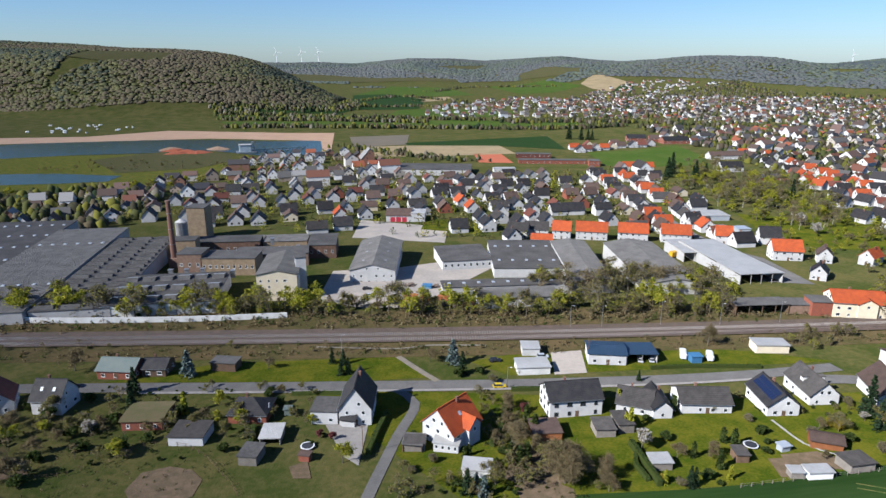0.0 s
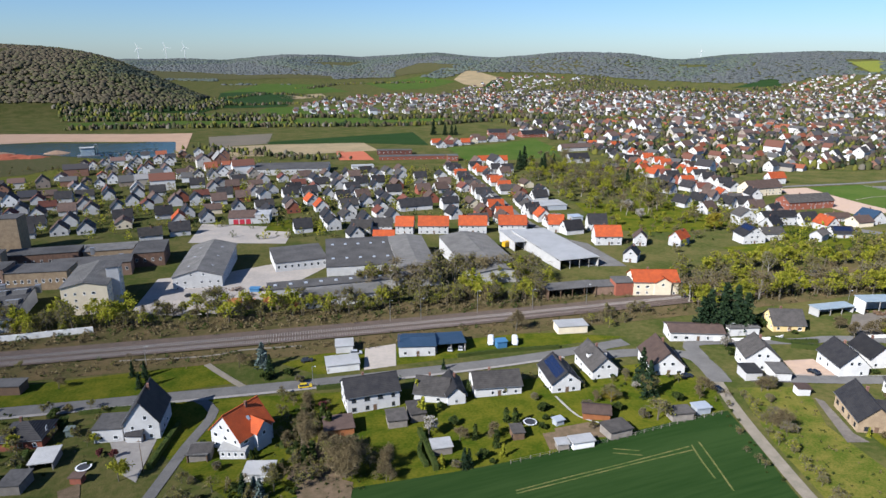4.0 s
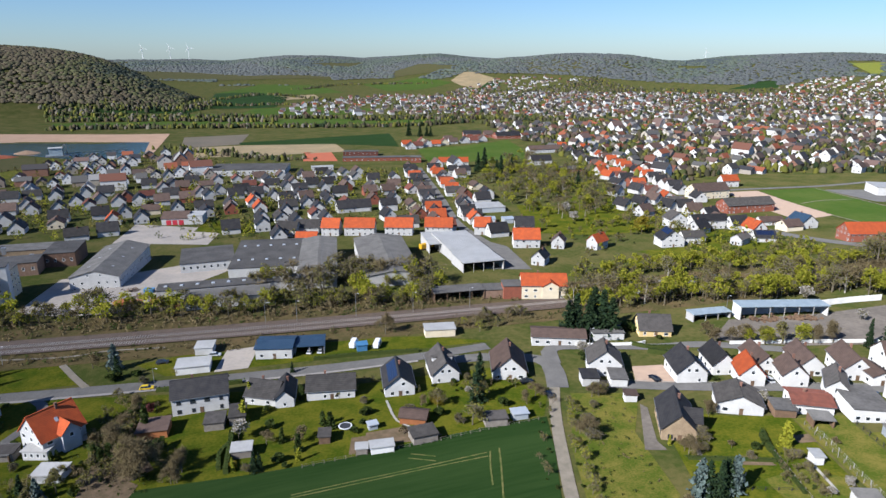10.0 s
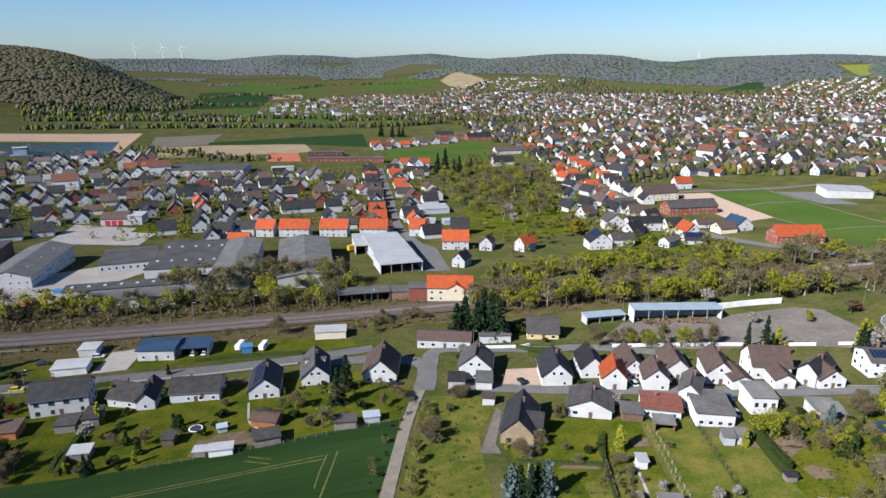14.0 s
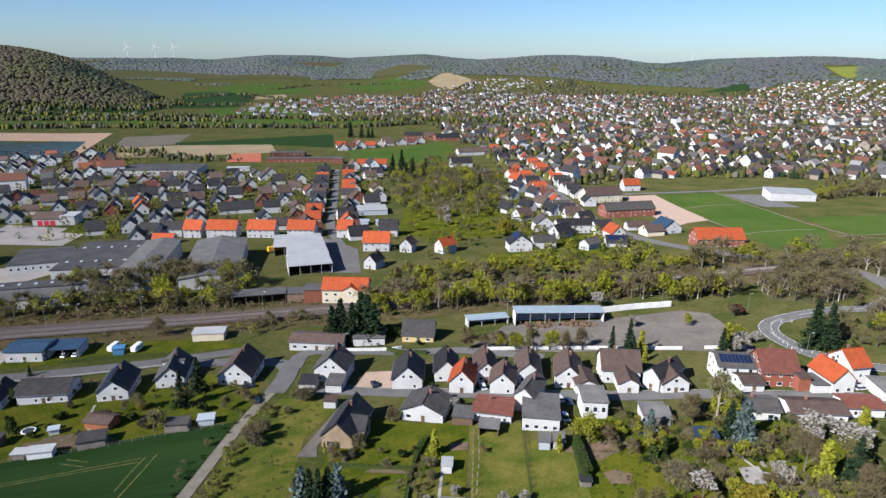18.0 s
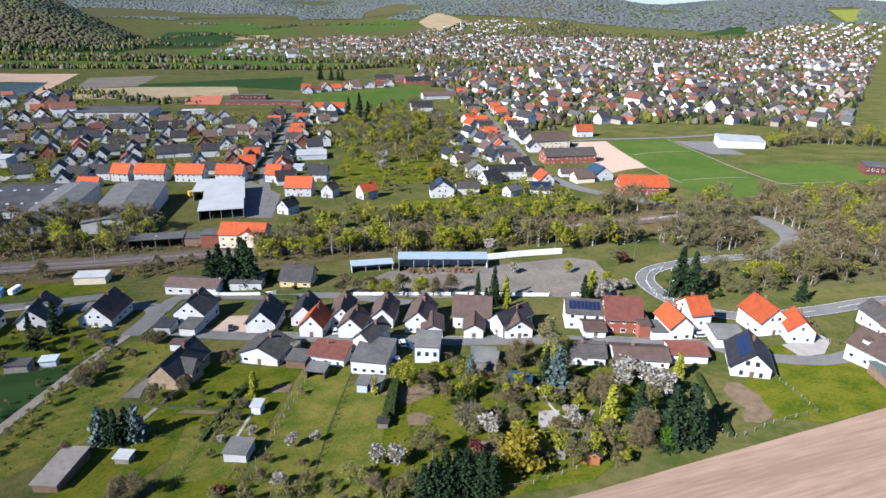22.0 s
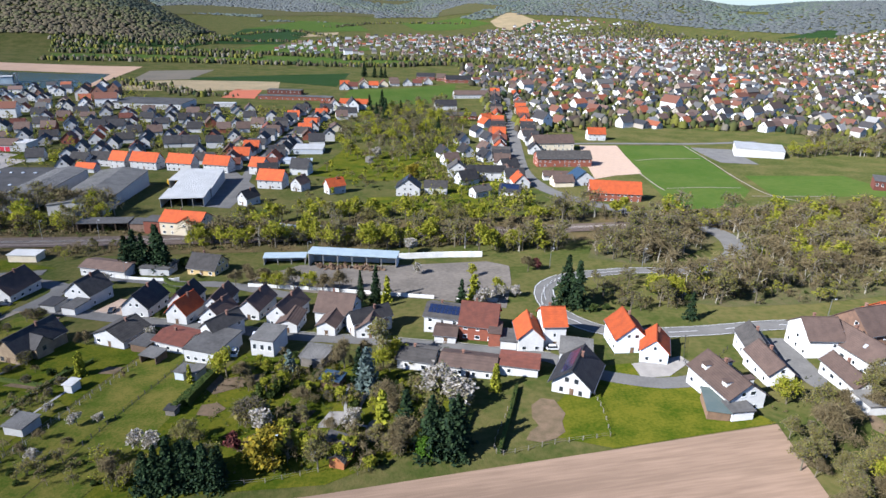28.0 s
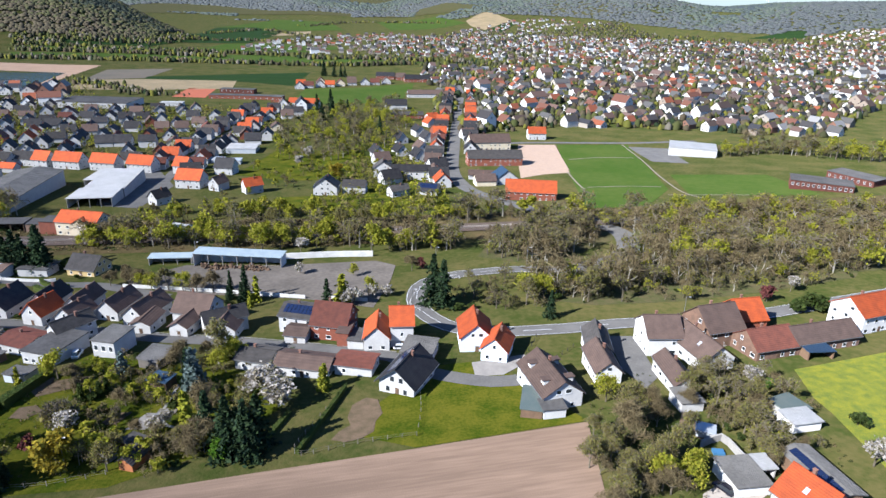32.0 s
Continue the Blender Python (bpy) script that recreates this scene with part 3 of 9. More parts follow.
def leaf(vs, fs, r, c, size, slim=0.6):
    """One leaf spray: a bent quad, randomly turned."""
    q = np.array([r.gauss(0, 1) for _ in range(6)])
    u = q[:3] / (np.linalg.norm(q[:3]) + 1e-6)
    v = np.cross(u, q[3:])
    v = v / (np.linalg.norm(v) + 1e-6)
    k = len(vs)
    c = np.array(c)
    s = size * r.uniform(0.6, 1.3)
    vs += [tuple(c - u * s), tuple(c + v * s * slim), tuple(c + u * s), tuple(c - v * s * slim)]
    fs.append((k, k + 1, k + 2, k + 3))


def tree_data(seed, tall, wide, style):
    """Trunk and limbs, and a crown of leaf sprays, as two lists each."""
    r = random.Random(seed)
    tv, tf, lv, lf = [], [], [], []
    if style == "conifer":
        tube(tv, tf, (0, 0, -0.3), (0, 0, tall * 0.97), tall * 0.016, 0.03, 6)
        n = int(tall * 1.5)
        for i in range(n):
            z = tall * (0.06 + 0.94 * i / n)
            rad = wide * 0.5 * (1 - i / n) ** 0.85 + 0.15
            for k in range(10):
                c = r.uniform(0, 6.28)
                e = rad * r.uniform(0.7, 1.15)
                for s in range(int(3 + e * 2.6)):
                    f = (s + r.random()) / (3 + e * 2.6)
                    leaf(lv, lf, r, (math.cos(c) * e * f + r.gauss(0, 0.12), math.sin(c) * e * f + r.gauss(0, 0.12), z - 0.25 * e * f + r.gauss(0, 0.15)), 0.46)
        return tv, tf, lv, lf
    if style == "cloud":
        tube(tv, tf, (0, 0, -0.2), (0, 0, tall * 0.6), tall * 0.025, tall * 0.01, 4)
        for k in range(int(10 + 4 * tall)):
            a, f, z = r.uniform(0, 6.28), wide * 0.5 * math.sqrt(r.random()), r.uniform(0.12, 1.0)
            f *= math.sin(math.pi * min(0.95, max(0.2, z)) ** 0.9)
            leaf(lv, lf, r, (f * math.cos(a), f * math.sin(a), tall * z), 0.3 + 0.07 * tall, 0.55)
        return tv, tf, lv, lf
    thin = style.startswith("thin_")
    style = style.replace("thin_", "")
    dens = {"full": 8, "bud": 4, "bare": 0, "blossom": 8, "round": 7, "willow": 10}[style]
    twigs = {"bare": 5, "bud": 3}.get(style, 0)
    if thin:
        dens, twigs = {"bare": 0, "bud": 4, "full": 7, "round": 6}[style], min(twigs, 2)
    size = {"bud": 0.2, "bare": 0.2}.get(style, 0.26) * (1.25 if thin else 1.0) * max(1.0, tall / 9)
    tips = []
    fork = tall * (0.3 if style not in ("round", "bare") else 0.2)
    tube(tv, tf, (0, 0, -0.3), (0, 0, fork), tall * 0.022, tall * 0.016, 6)

    def grow(p, d, length, rad, level):
        q = p + d * length
        if not (thin and level > 1):
            tube(tv, tf, p, q, rad, rad * 0.6, 4 if level < 2 and not thin else 3)
        if level >= 2:
            tips.append((q, length))
            tips.append(((p + q) / 2, length))
        if level == (4 if style in ("bare", "bud") and not thin else 3):
            return
        for k in range((3 if level == 0 else 2) if thin else (5 if level == 0 else 3 if level < 3 else 2)):
            e = np.array([r.gauss(0, 1), r.gauss(0, 1), r.gauss(0.25, 0.6)])
            e = d * 0.75 + 0.75 * e / (np.linalg.norm(e) + 1e-6)
            e[0] *= wide / tall * 1.4
            e[1] *= wide / tall * 1.4
            grow(p + d * length * r.uniform(0.55, 1.0), e / np.linalg.norm(e), length * r.uniform(0.55, 0.75), rad * 0.5, level + 1)

    grow(np.array((0, 0, fork * 0.9)), np.array((r.gauss(0, 0.08), r.gauss(0, 0.08), 1.0)), tall * 0.26, tall * 0.014, 0)
    for k in range(2 if thin else 3):
        c = r.uniform(0, 6.28)
        grow(np.array((0, 0, fork * 0.8)), np.array((math.cos(c) * 0.75, math.sin(c) * 0.75, 0.7)), tall * 0.22, tall * 0.01, 1)
    for q, length in tips:
        s = length * 0.55
        for k in range(dens):
            dz = -abs(r.gauss(0, s * 1.6)) if style == "willow" else r.gauss(0, s * 0.8)
            leaf(lv, lf, r, (q[0] + r.gauss(0, s), q[1] + r.gauss(0, s), max(0.2, q[2] + dz)), size)
        tw = (lv, lf) if style == "bare" else (tv, tf)
        for k in range(twigs):
            leaf(*tw, r, (q[0] + r.gauss(0, s), q[1] + r.gauss(0, s), max(0.2, q[2] + r.gauss(0, s * 0.8))), 0.55 if not thin else 0.1 * tall + 0.2, 0.05 if not thin else 0.06)
    return tv, tf, lv, lf


LEAVES = {
    "spring": spread("spring_leaves", [(0.2447, 0.2512, 0.023), (0.3108, 0.3083, 0.0346), (0.1893, 0.2049, 0.023), (0.3559, 0.319, 0.0461)], leaf=True),
    "olive": spread("olive_buds", [(0.1958, 0.1754, 0.0506), (0.248, 0.2139, 0.0709), (0.1436, 0.1326, 0.0405), (0.2088, 0.2139, 0.0473), (0.174, 0.1369, 0.0574)], leaf=True),
    "brown": spread("brown_twigs", [(0.1241, 0.0962, 0.0498), (0.1569, 0.1193, 0.064), (0.0998, 0.0769, 0.0392), (0.174, 0.1385, 0.0713)]),
    "dark": spread("dark_needles", [(0.0176, 0.0323, 0.0144), (0.024, 0.0425, 0.0176), (0.0336, 0.0527, 0.0224), (0.0208, 0.0357, 0.0208)]),
    "bluish": spread("bluish_needles", [(0.09, 0.12, 0.11), (0.12, 0.155, 0.14), (0.07, 0.095, 0.085)]),
    "green": spread("fresh_leaves", [(0.064, 0.1445, 0.015), (0.088, 0.1785, 0.018), (0.112, 0.187, 0.024)], leaf=True),
    "evergreen": spread("evergreen_leaves", [(0.0422, 0.0676, 0.016), (0.0612, 0.0831, 0.0224), (0.0768, 0.0992, 0.0256), (0.0499, 0.0676, 0.0224)], leaf=True),
    "white": spread("white_blossom", [(0.46, 0.42, 0.38), (0.52, 0.48, 0.44), (0.24, 0.21, 0.15), (0.4, 0.36, 0.31), (0.17, 0.16, 0.08)], leaf=True),
    "gold": spread("golden_leaves", [(0.27, 0.2, 0.022), (0.33, 0.25, 0.03), (0.2, 0.16, 0.025), (0.24, 0.21, 0.03)], leaf=True),
    "lime": spread("lime_needles", [(0.2149, 0.2149, 0.0192), (0.2688, 0.2597, 0.0288), (0.1701, 0.1792, 0.0192)]),
    "purple": spread("copper_leaves", [(0.1, 0.03, 0.03), (0.14, 0.05, 0.04), (0.08, 0.03, 0.03)]),
}
TREES = {}


def tree_kind(key, tall, wide, style, leaves, label, bark="bark", n=2):
    """Patterns of one kind of tree, each a trunk and a crown mesh."""
    rows = []
    for i in range(n):
        tv, tf, lv, lf = tree_data(hash_of(key) + i, tall, wide, style)
        rows.append((data_mesh("trunk", tv, tf, M[bark]), data_mesh("crown", lv, lf, LEAVES[leaves]), (tv, tf, lv, lf)))
    TREES[key] = (rows, label, leaves, bark, tall)


def hash_of(s):
    return sum((i + 1) * ord(c) for i, c in enumerate(s))


tree_kind("spring", 9, 7, "full", "spring", "broadleaf tree in fresh yellow-green leaf", n=3)
tree_kind("bud", 11, 8, "bud", "olive", "tall tree just coming into olive bud", n=3)
tree_kind("bare", 8, 6.5, "bare", "brown", "bare leafless tree with brown twigs", n=3)
tree_kind("birch", 13, 5, "bud", "olive", "slender birch with pale trunk and few buds", "palebark", n=2)
tree_kind("blossom", 5.5, 5.5, "blossom", "white", "fruit tree in full white blossom", n=2)
tree_kind("spruce", 14, 7, "conifer", "dark", "dark green spruce tree with dense needles", n=2)
tree_kind("bluespruce", 8, 5, "conifer", "bluish", "blue-grey spruce tree with dense needles", n=1)
tree_kind("cypress", 5, 2.0, "conifer", "evergreen", "slim dark green columnar evergreen", n=1)
tree_kind("goldcypress", 8, 3.2, "conifer", "lime", "tall yellow-green cypress with soft foliage", n=1)
tree_kind("bush", 2.6, 3.4, "round", "evergreen", "rounded dark evergreen garden shrub", n=2)
tree_kind("shrub", 2.6, 3.2, "bud", "olive", "loose shrub in olive bud", n=2)
tree_kind("green", 6, 5, "full", "green", "small tree in bright green leaf", n=1)
tree_kind("gold", 6, 5.5, "willow", "gold", "golden-yellow weeping willow in leaf", n=1)
tree_kind("brush", 5.5, 5, "thin_bud", "olive", "scrub bush in olive bud", n=3)
tree_kind("yellowbrush", 6, 5, "thin_bud", "spring", "scrub in yellow-green leaf", n=2)
tree_kind("twigs", 6, 5, "thin_bare", "brown", "leafless brown scrub bush", n=3)
tree_kind("leafy", 7, 6, "thin_full", "spring", "small tree in fresh leaf", n=2)
tree_kind("lowbush", 2.4, 3, "thin_round", "evergreen", "low green bush", n=2)
tree_kind("grove", 11, 8, "thin_bud", "olive", "tall tree in olive bud", n=4)
tree_kind("palegrove", 12, 8, "thin_bare", "brown", "tall leafless tree with pale trunk", "palebark", n=3)
tree_kind("greengrove", 10, 8, "thin_full", "spring", "tall tree in fresh spring leaf", n=2)
tree_kind("weed", 2.0, 2.6, "cloud", "brown", "dry brown weeds", n=3)
tree_kind("greenweed", 2.0, 2.6, "cloud", "evergreen", "low green weeds", n=3)
tree_kind("farspring", 6.5, 5.5, "cloud", "spring", "tree in fresh leaf among the houses", n=4)
tree_kind("farolive", 6.5, 5.5, "cloud", "olive", "tree in olive bud among the houses", n=4)
tree_kind("fargreen", 4.0, 4.0, "cloud", "evergreen", "evergreen among the houses", n=3)
tree_kind("purple", 4, 3.5, "round", "purple", "rounded shrub with copper-red leaves", n=1)


def tree(key, x, y, tall=None, wide=1.0, label=""):
    rows, text, leaves, bark, high = TREES[key]
    r = random.Random(int(x * 31 + y * 17))
    s = (tall or high * r.uniform(0.8, 1.15)) / high * 1.18
    th = thing("tree" if high > 3 else "shrub", x, y, r.uniform(0, 360), label or text, "tree" if high > 3 else "shrub")
    th.matrix_basis = th.matrix_basis @ Matrix.Diagonal((s * wide, s * wide, s, 1))
    trunk, crown, _ = r.choice(rows)
    slot(th, trunk, "trunk", Matrix.Identity(4))
    slot(th, crown, "crown", Matrix.Identity(4))
    return th


def thicket(name, places, label, category="thicket"):
    """Many plants that nobody could count, as one woody and one leafy mesh for each kind. places: (key, x, y, scale)."""
    groups = {}
    r = random.Random(len(places))
    for key, x, y, s in places:
        rows = TREES[key][0]
        s = s * (1.0 if key == "lowbush" else 1.2)
        groups.setdefault((key, r.randrange(len(rows))), []).append((x, y, s, r.uniform(0, 6.28)))
    top = new(name)
    top.empty_display_size = 0.3
    x0 = sum(p[1] for p in places) / len(places)
    y0 = sum(p[2] for p in places) / len(places)
    top.matrix_basis = pose(x0, y0, hz(x0, y0))
    tagged(top, label, category, kind="stuff")
    z0 = hz(x0, y0)
    merged = {}
    for (key, i), spots in groups.items():
        tv, tf, lv, lf = TREES[key][0][i][2]
        for nm, v, f, m in (("wood", tv, tf, M[TREES[key][3]]), ("leaves", lv, lf, LEAVES[TREES[key][2]])):
            if not f:
                continue
            V, nf = np.array(v), [np.array([q for q in f if len(q) == 4])]
            allv, allf = merged.setdefault((nm, m.name), ([], [], m))[:2]
            for x, y, s, a in spots:
                R = np.array([[math.cos(a), -math.sin(a), 0], [math.sin(a), math.cos(a), 0], [0, 0, 1]])
                k = sum(len(w) for w in allv)
                allv.append(V @ R.T * s + (x - x0, y - y0, hz(x, y) - z0))
                allf.append(nf[0] + k)
    for (nm, _), (allv, allf, m) in merged.items():
        ob = new(nm, data_mesh(nm, np.concatenate(allv).tolist(), np.concatenate(allf).tolist(), m))
        ob.parent = top
        tagged(ob, kind="stuff")
    return top


def scatter(poly, n, keys, lo, hi, seed):
    """Spots for plants over an area, off the roads."""
    r = random.Random(seed)
    xs, ys = [p[0] for p in poly], [p[1] for p in poly]
    out = []
    for _ in range(n * 6):
        x, y = r.uniform(min(xs), max(xs)), r.uniform(min(ys), max(ys))
        if inside(x, y, poly) and off_road(x, y, 6.5) and free(x, y, 1.5):
            out.append((r.choice(keys), x, y, r.uniform(lo, hi)))
            if len(out) == n:
                break
    return out


def inside(x, y, poly):
    hit_, j = False, len(poly) - 1
    for i in range(len(poly)):
        (x1, y1), (x2, y2) = poly[i], poly[j]
        if (y1 > y) != (y2 > y) and x < (x2 - x1) * (y - y1) / (y2 - y1) + x1:
            hit_ = not hit_
        j = i
    return hit_


def free(x, y, r):
    return all(abs(x - a) > r + w / 2 or abs(y - b) > r + l / 2 for a, b, w, l in PLACED)


def off_road(x, y, gap):
    return bool((((ROADPTS - (x, y)) ** 2).sum(1) > gap * gap).all())


def along(pts, step_m, jitter, keys, lo=0.7, hi=1.2, seed=1, rows=1, width=0.0):
    """Spots for plants along a line."""
    r = random.Random(seed)
    out = []
    line = smooth_line(pts, step_m)
    for i, q in enumerate(line):
        d = line[min(i + 1, len(line) - 1)] - line[max(i - 1, 0)]
        d = d / (np.linalg.norm(d) + 1e-9)
        for k in range(rows):
            o = (r.random() - 0.5) * width
            out.append((r.choice(keys), q[0] - d[1] * o + r.gauss(0, jitter), q[1] + d[0] * o + r.gauss(0, jitter), r.uniform(lo, hi)))
    return out


def hedge(pts, wide, high, label="clipped dark green hedge", leaves=None):
    """A clipped hedge: a solid core under a coat of leaf sprays."""
    r = random.Random(int(pts[0][0]))
    line = smooth_line(pts, 1.5)
    cv, cf, lv, lf = [], [], [], []
    for i, q in enumerate(line):
        d = line[min(i + 1, len(line) - 1)] - line[max(i - 1, 0)]
        d = d / (np.linalg.norm(d) + 1e-9)
        n = np.array((-d[1], d[0]))
        z = hz(*q)
        for o, h in ((-0.42, -0.2), (-0.38, 0.9), (0.38, 0.9), (0.42, -0.2)):
            w = q + n * o * wide
            cv.append((w[0], w[1], z + h * high))
        if i:
            for k in range(3):
                a = 4 * i + k
                cf.append((a - 4, a - 3, a + 1, a))
        for k in range(int(14 * (wide + 2 * high) / 3)):
            w = q + d * r.uniform(-0.8, 0.8) + n * r.uniform(-0.5, 0.5) * wide
            edge = abs(np.dot(w - q, n)) > 0.4 * wide
            leaf(lv, lf, r, (w[0], w[1], z + (r.random() * high if edge else high * r.uniform(0.88, 1.04))), 0.2)
    for e in (0, len(line) - 1):
        cf.append((4 * e, 4 * e + 1, 4 * e + 2, 4 * e + 3))
    ob = new("hedge", data_mesh("hedge", cv, cf, LEAVES["evergreen"]))
    tagged(ob, label, "hedge")
    lo = new("leaves", data_mesh("leaves", lv, lf, leaves or M["hedge"]))
    lo.parent = ob
    return ob


def fence(pts, material, high, step_m, label):
    """Posts with two wires or rails, each post a part."""
    line = smooth_line(pts, step_m)
    x0, y0 = line[0]
    th = thing("fence", x0, y0, 0, label, "fence")
    z0 = hz(x0, y0)
    post = cached(("fence_post", high, material), lambda: mesh_of("post", boxes((-0.06, -0.06, -0.4, 0.06, 0.06, high)), M[material]))
    vs, fs = [], []
    for i, q in enumerate(line):
        slot(th, post, "post", pose(q[0] - x0, q[1] - y0, hz(*q) - z0, 0, 0, 0))
        for h in (0.45, 0.9):
            for dz in (0, 0.05):
                vs.append((q[0] - x0, q[1] - y0, hz(*q) - z0 + h * high + dz))
        if i:
            k = 4 * i
            fs += [(k - 4, k, k + 1, k - 3), (k - 2, k + 2, k + 3, k - 1)]
    ob = new("rail", data_mesh("rail", vs, fs, M[material]))
    ob.parent = th
    return th


def car(x, y, rot, paint, label, van=0):
    """A parked car: body, cabin, glass, lamps and four wheels."""
    th = thing("car", x, y, rot, label, "car")
    pm = cached(("paint", paint), lambda: mat("paint", paint, tuple(c * 0.9 for c in paint), 1.0, 0.25, 0.2, spec=0.6))
    h1 = 0.85 if not van else 1.1
    h2 = 1.45 if not van else 2.1

    def body():
        bm = bmesh.new()
        prof = [(-2.1, 0.35), (-2.1, h1 - 0.1), (-1.9, h1), (2.0, h1 - 0.05), (2.15, h1 - 0.25), (2.15, 0.35)]
        a = [bm.verts.new((px, -0.87, pz)) for px, pz in prof]
        b = [bm.verts.new((px, 0.87, pz)) for px, pz in prof]
        bm.faces.new(a)
        bm.faces.new(b[::-1])
        for i in range(len(prof)):
            j = (i + 1) % len(prof)
            bm.faces.new((a[i], b[i], b[j], a[j]))
        bmesh.ops.recalc_face_normals(bm, faces=bm.faces)
        bmesh.ops.bevel(bm, geom=bm.edges[:], offset=0.08, segments=1, affect='EDGES')
        return mesh_of("body", bm, pm)

    def cabin(inset, z0, z1, xa, xb, xc, xd):
        bm = bmesh.new()
        lo = [bm.verts.new(p) for p in ((xa, -0.8, z0), (xd, -0.8, z0), (xd, 0.8, z0), (xa, 0.8, z0))]
        up = [bm.verts.new(p) for p in ((xb, -0.62, z1), (xc, -0.62, z1), (xc, 0.62, z1), (xb, 0.62, z1))]
        bm.faces.new(up)
        for i in range(4):
            bm.faces.new((lo[i], lo[(i + 1) % 4], up[(i + 1) % 4], up[i]))
        return bm
    slot(th, cached(("carbody", paint, van), body), "body", Matrix.Identity(4))
    slot(th, cached(("carglass", van), lambda: mesh_of("cabin_glass", cabin(0, h1 - 0.04, h2 - 0.06, -1.85, -1.5, 0.45, 1.15), M["glass"])), "cabin_glass", Matrix.Identity(4))
    slot(th, cached(("carroof", paint, van), lambda: mesh_of("roof", boxes((-1.5, -0.62, h2 - 0.06, 0.45, 0.62, h2)), pm)), "roof", Matrix.Identity(4))

    def wheel():
        bm = bmesh.new()
        cyl(bm, 0, 0, -0.1, 0.1, 0.32, 0.32, 12)
        bm.transform(pose(0, 0, 0, 90, 0, 0))
        return mesh_of("wheel", bm, M["darkframe"])
    for wx in (-1.3, 1.35):
        for wy in (-0.8, 0.8):
            slot(th, cached("wheel", wheel), "wheel", pose(wx, wy, 0.32, 0, 0, 0))
    return th


def pole(x, y, high, label="grey street lamp with a short arm", lamp=True, material="zinc"):
    th = thing("street_lamp" if lamp else "pole", x, y, 0, label, "lamp" if lamp else "pole")
    part("post", cyl(bmesh.new(), 0, 0, -0.5, high, 0.11, 0.07, 8), M[material], th)
    if lamp:
        part("arm", boxes((0, -0.04, high - 0.12, 1.0, 0.04, high - 0.04)), M[material], th)
        part("lamp_head", boxes((0.7, -0.12, high - 0.2, 1.3, 0.12, high - 0.08)), M["frame"], th)
    else:
        part("crossarm", boxes((-0.8, -0.05, high - 0.6, 0.8, 0.05, high - 0.5)), M[material], th)
    return th


def low_wall(pts, high, thick, material, label):
    """A free-standing wall along a line."""
    line = smooth_line(pts, 4.0)
    vs, fs = [], []
    for i, q in enumerate(line):
        d = line[min(i + 1, len(line) - 1)] - line[max(i - 1, 0)]
        d = d / (np.linalg.norm(d) + 1e-9)
        n = np.array((-d[1], d[0])) * thick / 2
        z = hz(*q)
        for s, h in ((-1, -1), (-1, high), (1, high), (1, -1)):
            vs.append((q[0] + s * n[0], q[1] + s * n[1], z + h))
        if i:
            k = 4 * i
            fs += [(k - 4 + a, k + a, k + a + 1, k - 3 + a) for a in range(3)]
    k = len(vs) - 4
    fs += [(0, 1, 2, 3), (k + 3, k + 2, k + 1, k)]
    return tagged(new("wall", data_mesh("wall", vs, fs, M[material])), label, "wall", kind="structure")


def monitor_hall(x, y, rot, w, l, high, across, rows, label, wall="greywall", roof="feltroof", rise=1.3):
    """A low factory hall whose roof carries rows of wedge-shaped rooflights."""
    th = flat(x, y, rot, w, l, high, wall, roof, label=label, name="factory", category="factory")
    gap, deep = w / across, l / rows
    n = gap * 0.36
    d = deep * 0.3

    def wedge():
        bm = bmesh.new()
        a = [bm.verts.new(p) for p in ((-n, -d, 0), (n, -d, 0), (n, d, 0), (-n, d, 0), (-n, -d * 0.4, rise), (n, -d * 0.4, rise))]
        for f in ((2, 3, 4, 5), (0, 4, 3), (1, 2, 5), (0, 1, 5, 4), (3, 2, 1, 0)):
            bm.faces.new([a[i] for i in f])
        return mesh_of("rooflight", bm, M["sheetroof"])

    def sheet():
        bm = bmesh.new()
        a = [bm.verts.new(p) for p in ((-n * 0.96, -d * 0.33, rise + 0.01), (n * 0.96, -d * 0.33, rise + 0.01), (n * 0.96, d * 0.75, rise * 0.24), (-n * 0.96, d * 0.75, rise * 0.24))]
        bm.faces.new(a)
        bmesh.ops.translate(bm, verts=bm.verts, vec=(0, 0.0, 0.05))
        return mesh_of("glazing", bm, M["skyglass"])
    wm, gm = cached(("wedge", w, l, rows), wedge), cached(("glazing", w, l, rows), sheet)
    r = random.Random(int(w * l))
    for i in range(across):
        for k in range(rows):
            ob = slot(th, wm, "rooflight", pose(-w / 2 + (i + 0.5) * gap, -l / 2 + (k + 0.5) * deep, high + 0.25, 0, 0, 0))
            if r.random() < 0.8:
                slot(ob, gm, "glazing", Matrix.Identity(4))
    return th


def smoke_stack(x, y):
    """A tall tapering brick chimney with bands and a lip."""
    th = thing("factory_chimney", x, y, 0, "tall round brick factory chimney", "chimney")
    part("shaft", cyl(bmesh.new(), 0, 0, -1, 34, 1.7, 1.05, 20), M["chimney"], th)
    part("base", boxes((-2.2, -2.2, -1, 2.2, 2.2, 5)), M["darkbrick"], th)
    for z in (12, 20, 28):
        r = 1.7 - 0.65 * (z + 1) / 35 + 0.05
        part("band", cyl(bmesh.new(), 0, 0, z, z + 0.25, r, r, 20), M["zinc"], th)
    part("lip", cyl(bmesh.new(), 0, 0, 34, 34.7, 1.3, 1.3, 20), M["darkbrick"], th)


